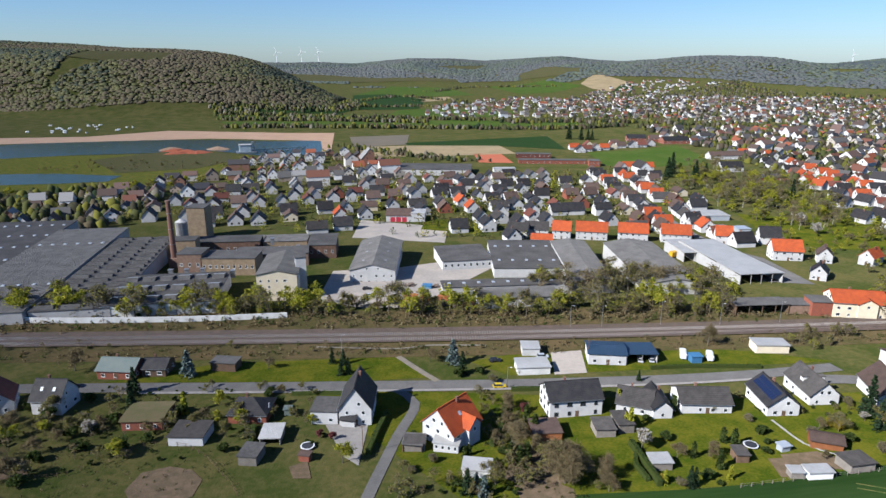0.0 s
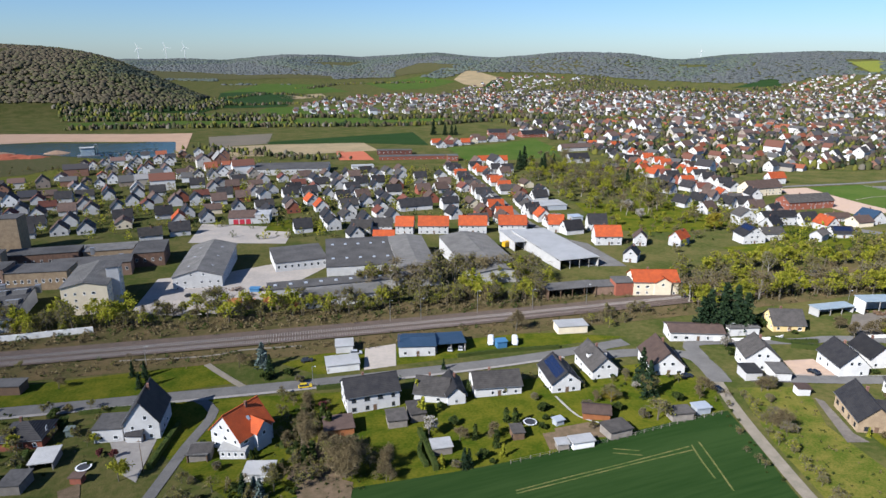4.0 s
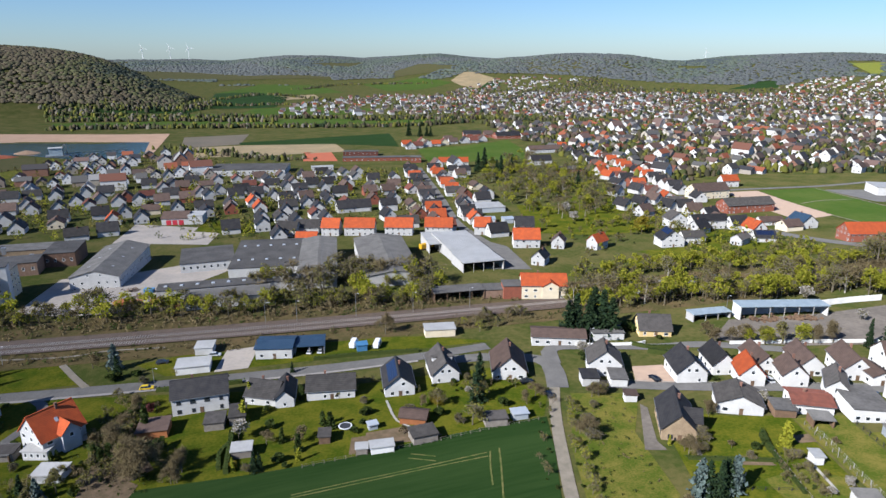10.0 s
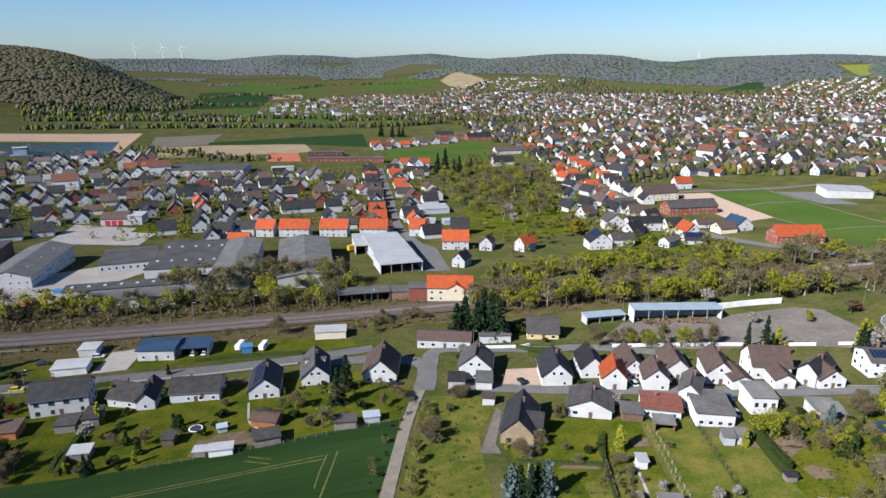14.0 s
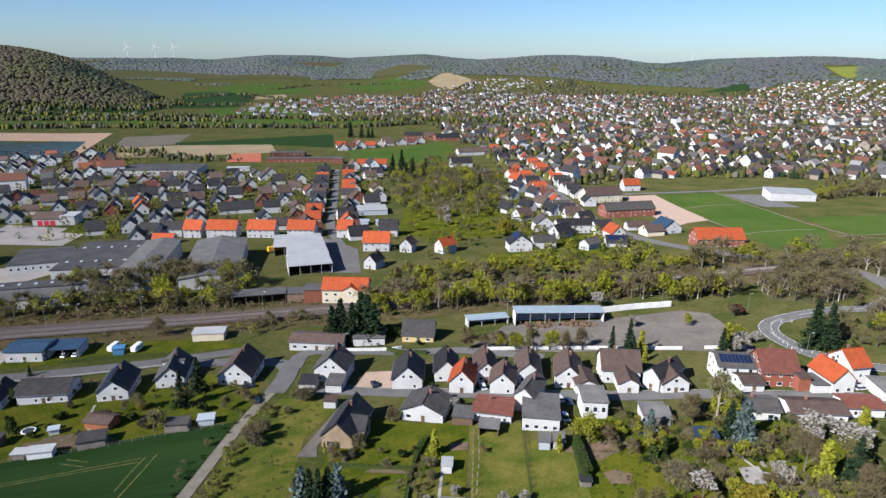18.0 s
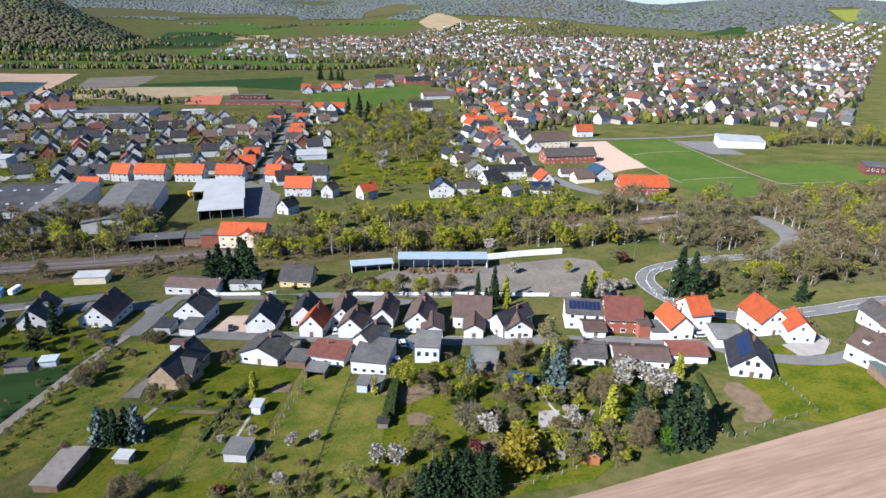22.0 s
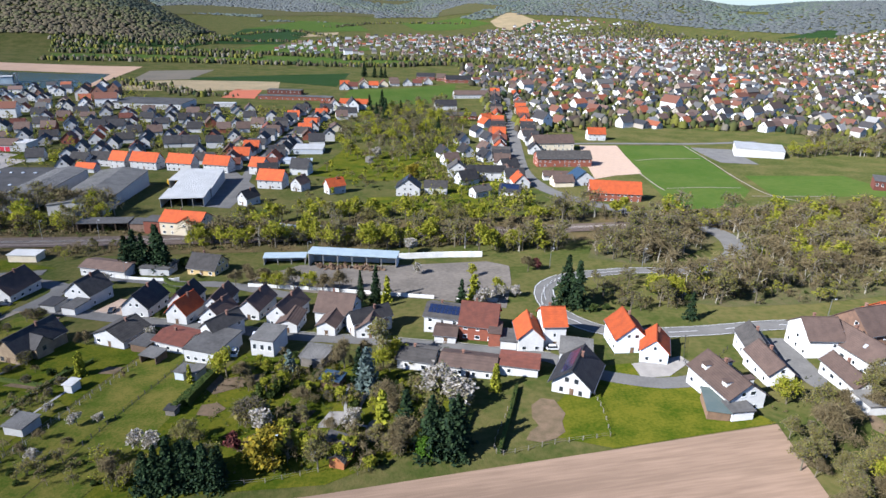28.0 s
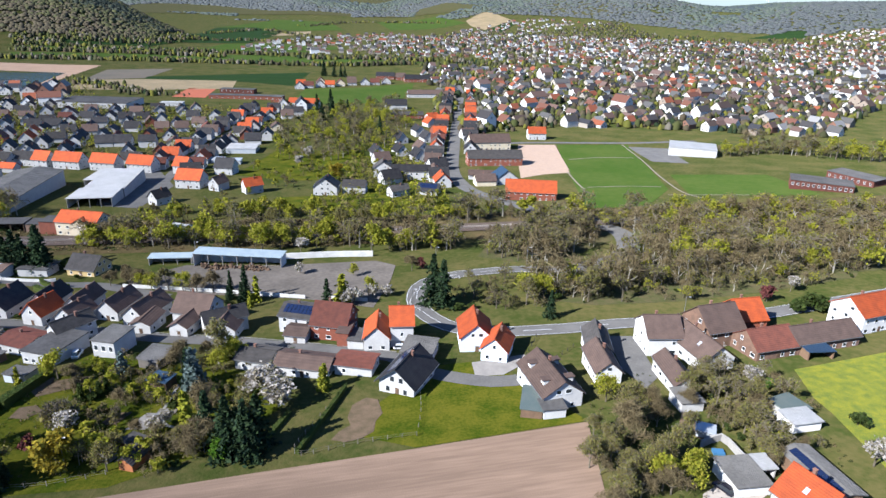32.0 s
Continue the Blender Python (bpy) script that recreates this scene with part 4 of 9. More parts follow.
def silo(x, y, r, high):
    th = thing("silo", x, y, 0, "pale cylindrical metal silo with ribs", "silo")
    part("drum", cyl(bmesh.new(), 0, 0, -1, high, r, r, 24), M["concrete"], th)
    part("cone", cyl(bmesh.new(), 0, 0, high, high + 1.6, r, 0.5, 24), M["metalroof"], th)
    for z in range(3, int(high), 3):
        part("rib", cyl(bmesh.new(), 0, 0, z, z + 0.2, r + 0.06, r + 0.06, 24), M["zinc"], th)
    part("ladder", boxes((-0.25, -r - 0.25, 0, -0.2, -r - 0.1, high), (0.2, -r - 0.25, 0, 0.25, -r - 0.1, high)), M["zinc"], th)


def wind_turbine(x, y):
    th = thing("wind_turbine", x, y, 180, "distant white three-bladed wind turbine", "wind turbine")
    part("mast", cyl(bmesh.new(), 0, 0, -5, 75, 2.0, 1.1, 10), M["frame"], th)
    part("hub", boxes((-1.6, -3, 73.5, 1.6, 4, 77)), M["frame"], th)
    for k in range(3):
        bm = boxes((-1.1, -0.4, 0.5, 1.1, 0.4, 14), (-0.7, -0.3, 14, 0.7, 0.3, 34))
        bm.transform(pose(0, 4.5, 75, 0, 120 * k + 20, 0))
        part("blade", bm, M["frame"], th)


def caravan(x, y, rot, label):
    th = thing("caravan", x, y, rot, label, "caravan")
    bm = boxes((-2.6, -1.1, 0.45, 2.6, 1.1, 2.5))
    bmesh.ops.bevel(bm, geom=bm.edges[:], offset=0.3, segments=2, affect='EDGES')
    part("body", bm, M["frame"], th)
    for s in (-1, 1):
        for u in (-1.2, 0.4):
            part("window", boxes((u, s * 1.1 - 0.02, 1.3, u + 1.1, s * 1.1 + 0.02, 1.95)), M["glass"], th)
        bm = cyl(bmesh.new(), 0, 0, -0.1, 0.1, 0.33, 0.33, 12)
        bm.transform(pose(0, s * 0.95, 0.33, 90, 0, 0))
        part("wheel", bm, M["darkframe"], th)
    part("drawbar", boxes((2.6, -0.06, 0.45, 3.8, 0.06, 0.55)), M["zinc"], th)


def lorry(x, y, rot):
    th = thing("lorry", x, y, rot, "lorry with bright yellow cab in the yard", "lorry")
    bm = boxes((2.2, -1.2, 0.7, 4.4, 1.2, 3.2))
    bmesh.ops.bevel(bm, geom=bm.edges[:], offset=0.15, segments=1, affect='EDGES')
    part("cab", bm, M["lorry_yellow"], th)
    part("windscreen", boxes((4.38, -1.05, 1.9, 4.44, 1.05, 2.8)), M["glass"], th)
    part("load_box", boxes((-5.0, -1.25, 1.1, 2.0, 1.25, 3.7)), M["lorry_yellow"], th)
    part("chassis", boxes((-5.0, -0.5, 0.6, 4.2, 0.5, 1.1)), M["darkframe"], th)
    for wx in (-3.8, -2.6, 3.3):
        for s in (-1, 1):
            bm = cyl(bmesh.new(), 0, 0, -0.15, 0.15, 0.5, 0.5, 12)
            bm.transform(pose(wx, s * 1.05, 0.5, 90, 0, 0))
            part("wheel", bm, M["darkframe"], th)


def rubble(x, y, material="rubble", label="heap of scrap and building rubble in the yard"):
    """A low heap of odd blocks, each a part."""
    r = random.Random(int(x * 3 + y))
    th = thing("heap", x, y, 0, label, "heap")
    me = cached(("block", material), lambda: mesh_of("block", boxes((-1, -0.6, -0.4, 1, 0.6, 0.4)), M[material]))
    for i in range(20):
        f, d = r.uniform(0.3, 0.95), r.gauss(0, 1.5)
        m = pose(d, r.gauss(0, 1.2), 0.2 + max(0.1, 1.3 - abs(d) * 0.5) * r.random(), r.uniform(-40, 40), r.uniform(-40, 40), r.uniform(0, 360))
        slot(th, me, "block", m @ Matrix.Diagonal((f, f, f, 1)))
    return th


def trampoline(x, y):
    th = thing("trampoline", x, y, 0, "round garden trampoline with dark mat", "trampoline")
    part("mat", cyl(bmesh.new(), 0, 0, 0.75, 0.78, 1.5, 1.5, 20), M["darkframe"], th)
    bm = cyl(bmesh.new(), 0, 0, 0.7, 0.74, 1.85, 1.85, 20)
    part("rim", bm, M["frame"], th)
    for k in range(6):
        a = k * 1.0472
        part("leg", boxes((1.7 * math.cos(a) - 0.03, 1.7 * math.sin(a) - 0.03, -0.2, 1.7 * math.cos(a) + 0.03, 1.7 * math.sin(a) + 0.03, 0.7)), M["zinc"], th)


# ---- fields, yards and roads ----
drape("wheat_field", [(57.0, 125.4), (77.9, 127.7), (99.7, 132.6), (121.2, 136.0), (132.1, 137.4), (128.7, 120.3), (123.7, 101.6), (119.6, 81.0), (29.8, 99.8), (5.9, 123.2)], M["crop"], 0.1, 8, "dark green field of young wheat", "field")
drape("ploughed_field", [(235.4, 56.6), (250.9, 59.1), (278.2, 64.6), (309.3, 70.6), (347.0, 78.2), (343.4, 51.9), (335.7, 22.6), (229.0, 29.1)], M["soil"], 0.1, 8, "pale brown harrowed field", "field")
drape("rape_field", [(405.0, 98.3), (401.5, 84.5), (401.5, 77.2), (399.4, 58.0), (409.3, 52.3), (455.2, 106.0), (434.7, 106.1)], M["rape"], 0.12, 8, "field of yellow flowering rape", "field")
drape("meadow", [(314.9, 106.9), (326.1, 108.7), (333.7, 100.4), (347.1, 78.6), (309.4, 71.0), (295.7, 76.6), (299.9, 87.8)], M["lawn"], 0.1, 8, "green garden meadow", "field")
drape("gravel_yard", [(-24.2, 314.0), (30.1, 344.4), (28.1, 319.5), (-11.5, 251.8), (-33.9, 251.9), (-54.1, 259.2), (-55.0, 308.6)], M["gravel"], 0.1, 8, "gravel works yard", "field")
drape("concrete_lot", [(-57.0, 438.0), (3.6, 415.7), (0.9, 372.6), (-56.3, 386.5)], M["gravel"], 0.1, 8, "pale gravel lot", "field")
drape("transport_yard", [(128.3, 345.1), (146.8, 382.6), (172.7, 334.5), (172.2, 282.9), (148.9, 288.4)], M["asphalt"], 0.1, 8, "lorry yard", "field")
drape("storage_yard", [(207.5, 180.5), (223.4, 196.4), (260.3, 193.8), (295.7, 196.7), (303.5, 190.5), (301.8, 171.7), (297.0, 148.2), (274.2, 157.4), (233.1, 165.7), (211.1, 173.8)], M["yard"], 0.1, 8, "grey asphalt storage yard", "field")
drape("pink_lot", [(164.3, 150.5), (168.9, 163.6), (178.8, 162.5), (176.8, 148.3)], M["pinkgravel"], 0.1, 8, "bare gravel building plot", "field")
drape("riding_ground", [(-74.4, 129.2), (-73.8, 136.5), (-68.0, 139.3), (-61.8, 137.7), (-57.6, 133.3), (-57.5, 126.5), (-64.0, 123.5), (-71.0, 124.8)], M["bed"], 0.1, 8, "round sandy riding ground", "field")
drape("wheat_field", [(-54.1, 915.4), (160.1, 1005.0), (159.7, 839.3), (77.2, 877.3), (-48.5, 889.7)], M["crop"], 0.1, 8, "green wheat field", "field")
drape("dark_field", [(-141.7, 993.2), (-53.1, 1023.8), (-49.9, 896.0), (-119.5, 867.2)], M["darksoil"], 0.1, 8, "dark ploughed field", "field")
drape("stubble_field", [(-119.5, 867.2), (-47.2, 883.5), (76.6, 883.6), (90.4, 802.7), (-11.7, 778.9), (-97.7, 774.3)], M["straw"], 0.1, 8, "straw-coloured field", "field")
drape("tennis_court", [(37.7, 803.0), (71.7, 799.5), (79.1, 725.1), (40.6, 729.3)], M["clay"], 0.1, 8, "red clay tennis courts", "field")
drape("meadow", [(429.9, 478.6), (489.2, 480.9), (474.6, 392.3), (469.3, 365.2), (459.8, 318.5), (420.3, 259.1), (399.1, 268.6), (413.9, 368.8)], M["meadow"], 0.1, 8, "green meadow beside the houses", "field")
drape("meadow", [(478.8, 364.4), (540.2, 358.8), (539.9, 333.5), (538.4, 295.7), (465.9, 302.5)], M["meadow"], 0.1, 8, "green meadow", "field")
drape("sand_plot", [(397.7, 477.2), (428.4, 478.5), (416.8, 375.1), (397.0, 369.5), (380.1, 358.0), (388.7, 421.7)], M["pinkgravel"], 0.1, 8, "bare sandy plot", "field")
drape("parking_place", [(486.5, 473.0), (517.5, 465.9), (509.0, 404.7), (485.5, 413.6)], M["asphalt"], 0.1, 8, "car park", "field")
lake = drape("lake", [(-547.3, 742.1), (-630.4, 859.7), (-523.1, 952.9), (-341.6, 952.9), (-229.1, 931.2), (-179.5, 960.3), (-146.3, 803.8), (-205.2, 774.0), (-290.1, 825.2), (-373.9, 803.9), (-453.7, 783.8)], M["water"], 0.25, 40, "dark still lake with sandy banks", "lake")
drape("pond", [(-428.5, 574.7), (-475.9, 641.3), (-389.9, 648.7), (-317.3, 634.0), (-314.1, 599.8), (-354.4, 587.0)], M["water"], 0.25, 40, "dark pond in the meadow", "pond")
drape("lake_shore", [(-707.0, 967.9), (-543.5, 991.2), (-453.2, 1085.8), (-239.2, 1049.7), (-174.0, 1049.7), (-136.8, 788.6), (-145.7, 788.6), (-175.6, 938.3), (-346.8, 967.9), (-507.9, 924.3), (-647.9, 884.4)], M["sand"], 0.3, 40, "sandy lake shore", "field")
ribbon("road", [(-148.3, 181.0), (-99.5, 181.8), (-67.7, 181.9), (-32.5, 182.3), (-4.2, 182.6), (20.5, 182.9), (47.3, 183.8), (74.3, 185.0), (102.3, 187.7), (128.3, 191.9)], 6, M["asphalt"], 0.16, label="grey village street", category="road")
ribbon("road", [(113.3, 182.9), (128.4, 181.9), (142.9, 176.0), (143.9, 166.3), (141.1, 154.1)], 6.5, M["asphalt"], 0.16, label="grey village street corner", category="road")
ribbon("farm_track", [(140.1, 154.4), (136.0, 142.0), (132.2, 128.2), (129.0, 114.9), (125.8, 101.1), (123.4, 88.5)], 3.1, M["track"], 0.16, label="narrow farm track", category="road")
ribbon("road", [(145.5, 172.1), (149.2, 184.5), (162.9, 183.2), (185.2, 177.1), (200.8, 175.4), (227.7, 162.5)], 5.5, M["asphalt"], 0.16, label="lane beside the yard wall", category="road")
ribbon("road", [(150.4, 155.0), (175.5, 146.4), (202.8, 139.1), (225.8, 132.6), (239.3, 129.0), (257.8, 125.7), (273.2, 121.8), (288.2, 117.6), (304.0, 112.6), (313.4, 103.3), (328.4, 97.4), (339.0, 98.8)], 5.5, M["asphalt"], 0.16, label="grey street between the houses", category="road")
ribbon("farm_track", [(-14.7, 179.8), (-8.2, 170.6), (-12.0, 153.0), (-14.6, 139.3), (-17.1, 124.8), (-18.8, 109.6)], 3, M["asphalt"], 0.16, label="gravel drive", category="road")
ribbon("path", [(-15.4, 203.6), (-8.2, 193.5), (-1.6, 184.9)], 2.2, M["track"], 0.16, label="gravel footpath", category="road")
ribbon("main_road", [(486.5, 154.3), (465.4, 147.8), (431.1, 138.0), (410.4, 132.8), (388.5, 130.5), (371.3, 130.1), (353.8, 127.7), (333.8, 126.8), (324.1, 129.1), (317.8, 134.5), (312.6, 143.8), (310.9, 154.6), (312.6, 166.3), (318.9, 174.6), (330.5, 179.3), (349.7, 182.3), (368.3, 180.1)], 7, M["asphalt"], 0.16, label="two-lane country road round a bend", category="road")
ribbon("main_road", [(368.3, 180.1), (386.1, 189.6), (398.4, 205.2), (401.9, 232.9), (384.8, 258.1), (366.9, 283.2), (349.2, 311.5), (340.6, 343.0), (338.4, 387.6), (345.1, 467.0), (355.1, 573.6), (367.3, 705.7), (376.6, 799.3), (377.7, 918.3)], 9.5, M["asphalt"], 0.16, label="long straight main street", category="road")
ribbon("road", [(174.2, 248.1), (205.8, 252.0), (261.7, 242.6), (302.8, 236.6), (338.8, 240.7)], 5.5, M["asphalt"], 0.16, label="road north of the railway", category="road")
ribbon("road", [(164.5, 299.5), (163.9, 338.8), (156.9, 404.7), (159.9, 504.3), (162.8, 662.1)], 6, M["asphalt"], 0.16, label="settlement street", category="road")
ribbon("road", [(359.4, 472.5), (403.7, 485.1), (453.8, 487.4), (498.4, 489.2), (553.8, 499.6)], 6, M["asphalt"], 0.16, label="street of the northern houses", category="road")
RAIL = [(-420, 212), (-151, 218), (3, 222.5), (132, 228.5), (260, 236), (420, 250), (620, 272), (900, 310)]
ribbon("railway_bed", RAIL, 13.0, M["ballast"], 0.5, label="brown ballast bed of a two-track railway", category="railway")
ROADS = [[(-148.3, 181.0), (-99.5, 181.8), (-32.5, 182.3), (47.3, 183.8), (102.3, 187.7), (128.3, 191.9)],
         [(150.4, 155.0), (175.5, 146.4), (225.8, 132.6), (273.2, 121.8), (304.0, 112.6), (328.4, 97.4)],
         [(486.5, 154.3), (465.4, 147.8), (410.4, 132.8), (353.8, 127.7), (324.1, 129.1), (312.6, 143.8), (312.6, 166.3), (330.5, 179.3), (368.3, 180.1), (398.4, 205.2), (384.8, 258.1), (349.2, 311.5), (338.4, 387.6), (355.1, 573.6), (376.6, 799.3), (377.7, 918.3)],
         [(174.2, 248.1), (261.7, 242.6), (338.8, 240.7)],
         [(164.5, 299.5), (163.9, 338.8), (156.9, 404.7), (159.9, 504.3), (162.8, 662.1)],
         [(359.5, 471.6), (402.9, 485.1), (509.6, 492.2)],
         RAIL]
ROADPTS = np.array([q for line in ROADS for q in smooth_line(line, 6.0)])

# ---- houses by the first street ----
house(-130.1, 169.6, 26, 8.6, 10.0, 4.2, 42, "white", "oldred", "g", label="white house with old red tiled roof")
house(-113.8, 170.2, -3, 8.8, 9.0, 4.6, 45, "white", "darkroof", "e", label="white house with dark tiled roof", skylights=2)
house(-82.9, 161.9, 2, 11.0, 10.0, 3.0, 6, "brick", "mossroof", "e", label="brick bungalow with a mossy flat roof", chimney=0)
house(-54.5, 164.7, -2, 10.7, 9.5, 3.0, 30, "brick", "darkroof", "e", label="brick bungalow with dark hipped roof", hip=1.0)
house(-24.2, 164.9, -0, 8.9, 13.0, 5.6, 54, "white", "darkroof", "g", label="tall white gabled house with steep dark roof")
flat(-32.8, 163.3, -3, 7.5, 8.0, 4.0, "white", "feltroof", label="white flat-roofed house wing", win=2)
house(-104.5, 191.9, -4, 12.2, 9.0, 3.2, 28, "brick", "tealroof", "e", label="brick house with green-grey roof")
house(-93.3, 193.2, -0, 7.6, 8.0, 3.0, 25, "wood", "darkroof", "e", label="brown garden house on a garden plot")
flat(-67.5, 152.8, -1, 9.2, 8.0, 2.7, "white", "greyroof", label="grey-roofed garage on a garden plot")
flat(-48.2, 142.1, -6, 4.7, 6.0, 2.7, "greywood", "feltroof", label="garden pavilion with flat dark roof")
flat(-45.5, 152.0, 3, 5.3, 7.0, 2.3, "greywood", "metalroof", label="terrace with pale canopy", open_front=True)
flat(-71.9, 195.4, -6, 8.4, 5.0, 3.0, "wood", "feltroof", label="brown wooden shed on a garden plot")
house(2.3, 151.7, -41, 10.8, 11.0, 5.2, 45, "white", "redroof", "g", label="white house with bright orange tiled roof", skylights=1, wings=((1, 1.0, 4.6, 1.6, -0.6),))
flat(-7.2, 146.4, -2, 5.2, 4.0, 2.4, "greywood", "greyroof", label="small grey shed on a garden plot")
flat(8.2, 134.4, -8, 6.7, 5.0, 2.2, "whitewall", "metalroof", label="low white shed roof")
house(36.6, 166.5, 8, 15.2, 10.0, 5.6, 33, "white", "darkroof", "e", label="large white house with anthracite roof", dark=True)
house(55.3, 166.6, -21, 9.6, 9.0, 3.0, 35, "white", "greyroof", "e", label="white house with grey roof")
house(60.9, 164.9, 0, 5.3, 11.0, 3.4, 42, "white", "darkroof", "g", label="white gabled wing with dark roof")
house(74.2, 166.9, -2, 14.0, 10.0, 3.4, 27, "white", "greyroof", "e", label="white bungalow with grey roof")
house(94.2, 166.0, 0, 8.8, 13.0, 3.6, 38, "white", "darkroof", "g", label="white house with solar panels on dark roof", solar=3)
house(108.9, 172.6, 1, 8.4, 14.0, 3.6, 42, "white", "greyroof", "g", label="white gabled house with dark grey roof", dorm=1)
house(129.8, 170.0, -10, 10.3, 14.0, 3.4, 42, "white", "brownroof", "g", label="white gabled house with brown roof")
house(55.1, 201.1, -6, 12.3, 10.0, 4.0, 10, "white", "blueroof", "e", label="white workshop with blue metal roof", chimney=0)
flat(66.6, 201.7, -1, 10.1, 9.0, 3.4, "white", "blueroof", label="open carport with blue roof", open_front=True)
flat(30.3, 206.9, -1, 5.9, 6.0, 2.7, "white", "metalroof", label="white garage on a garden plot")
flat(29.2, 192.8, 4, 10.5, 7.0, 2.6, "whitewall", "metalroof", label="long white flat-roofed shed")
flat(113.5, 207.0, -2, 11.1, 6.0, 3.0, "cream", "metalroof", label="cream store building with flat roof")
flat(27.1, 151.9, 4, 7.6, 7.0, 2.6, "orangewood", "brownroof", label="wooden garden shed with brown roof")
flat(42.8, 152.7, 2, 5.1, 6.0, 2.5, "greywood", "greyroof", label="grey garden shed on a garden plot")
flat(48.5, 155.1, 4, 4.2, 7.0, 2.8, "greywood", "greyroof", label="grey garage on a garden plot")
flat(52.2, 135.3, 2, 4.8, 4.0, 2.3, "greywood", "metalroof", label="small shed with pale roof")
flat(72.6, 137.9, -2, 2.9, 4.0, 2.3, "wood", "greyroof", label="small grey shed on a garden plot")
house(96.6, 143.4, -19, 7.1, 5.0, 2.3, 22, "orangewood", "brownroof", "e", label="wooden garden house with brown roof", chimney=0, win=0)
flat(97.6, 133.0, 10, 6.4, 5.0, 2.4, "greywood", "greyroof", label="grey wooden sheds on a garden plot")
flat(86.8, 129.5, 3, 5.7, 3.0, 2.0, "whitewall", "metalroof", label="white greenhouse on a garden plot")
flat(117.6, 136.9, -2, 5.9, 4.0, 2.4, "greywood", "greyroof", label="grey wooden shed on a garden plot")

# ---- houses of the second street ----
house(159.1, 163.4, -17, 10.0, 10.0, 4.6, 40, "white", "greyroof", "g", label="white house with grey roof")
flat(151.4, 155.8, -10, 4.9, 6.0, 2.8, "greywall", "darkroof", label="dark-roofed garage on a garden plot")
flat(159.5, 153.7, -14, 4.8, 7.0, 2.8, "white", "feltroof", label="white garage on a garden plot")
house(181.5, 153.8, -10, 8.9, 12.0, 3.8, 43, "white", "darkroof", "g", label="white gabled house with dark roof and wooden balcony")
house(193.7, 156.4, -9, 7.2, 11.0, 3.8, 44, "white", "darkroof", "g", label="white gabled house with dark roof")
house(197.0, 145.8, -18, 7.1, 9.0, 4.0, 46, "white", "redroof", "g", label="small white gable with orange roof")
house(205.5, 153.7, -9, 6.4, 12.0, 3.9, 43, "white", "brownroof", "g", label="white gabled house with brown roof")
house(208.4, 142.5, -18, 7.1, 9.0, 4.0, 42, "white", "brownroof", "g", label="small white gable with brown roof")
house(218.1, 149.7, -14, 7.1, 12.0, 3.9, 42, "white", "brownroof", "g", label="white gabled house with brown roof")
house(228.9, 144.1, -18, 7.5, 13.0, 4.2, 42, "white", "brownroof", "g", label="white house with broad brown roof")
house(231.3, 137.4, -8, 5.9, 9.0, 3.4, 24, "white", "brownroof", "g", label="white annex with brown roof", chimney=0)
house(244.5, 142.7, -14, 11.2, 10.0, 4.6, 40, "white", "brownroof", "e", label="white house with dark brown roof")
house(243.4, 134.7, -14, 5.6, 9.0, 3.4, 30, "white", "brownroof", "g", label="white annex with brown roof", chimney=0)
house(254.6, 134.1, -61, 5.4, 12.0, 4.8, 42, "white", "darkroof", "g", label="white house with a roof full of solar panels", solar=4)
house(255.7, 132.2, -6, 7.8, 9.0, 3.4, 35, "white", "brownroof", "g", label="white annex with brown roof", chimney=0)
house(162.3, 124.5, -21, 8.3, 15.0, 3.6, 44, "ochre", "darkroof", "g", label="dark-roofed house with stone-faced gable", dark=True, wings=((1, -1.0, 5.0, 1.6, -0.4),))
house(184.1, 131.1, -24, 11.4, 10.0, 3.2, 24, "white", "greyroof", "g", label="white bungalow with low grey roof")
house(201.8, 126.3, -21, 10.0, 9.0, 3.0, 14, "white", "oldred", "e", label="white bungalow with red-brown roof")
house(213.0, 130.5, -35, 5.3, 11.0, 5.2, 42, "white", "greyroof", "g", label="tall white house with grey roof")
flat(213.1, 121.0, -17, 9.4, 13.0, 4.0, "white", "feltroof", label="white house with flat grey roof", win=4)
flat(228.0, 122.3, -13, 6.5, 9.0, 5.2, "white", "sheetroof", label="white cube house with flat roof", win=3)
flat(241.9, 115.1, -13, 6.4, 7.0, 2.6, "greywall", "sheetroof", label="grey shed with pale roof")
flat(193.1, 125.0, -18, 5.3, 6.0, 2.5, "wood", "feltroof", label="wooden sheds on a garden plot")
flat(198.2, 117.2, -18, 4.9, 4.5, 2.4, "wood", "sheetroof", label="open garden pavilion on a garden plot", open_front=True)
flat(184.6, 101.6, -13, 2.2, 3.0, 2.3, "white", "metalroof", label="small white garden hut")
flat(182.7, 84.2, -14, 4.8, 5.0, 2.4, "greywall", "sheetroof", label="grey garden hut with blue water butt beside it")
flat(147.9, 84.5, 78, 11.2, 5.0, 2.3, "wood", "greywood", label="long low grey wooden shed")
house(153.6, 190.9, -14, 18.6, 9.0, 3.4, 15, "white", "brownroof", "e", label="long low white hall with brown roof", chimney=0)
flat(171.5, 190.6, -6, 11.1, 7.0, 3.0, "white", "feltroof", label="white flat-roofed garage on a garden plot")
house(189.7, 191.4, -14, 11.2, 10.0, 3.0, 38, "yellow", "greyroof", "e", label="house with grey roof")
flat(244.0, 195.9, -7, 33.9, 6.6, 5.0, "whitewall", "paleblue", label="long open storage shed with pale roof", open_front=True)
flat(216.9, 199.9, 3, 15.8, 5.0, 3.0, "greywall", "paleblue", label="low storage shed on a garden plot", open_front=True)

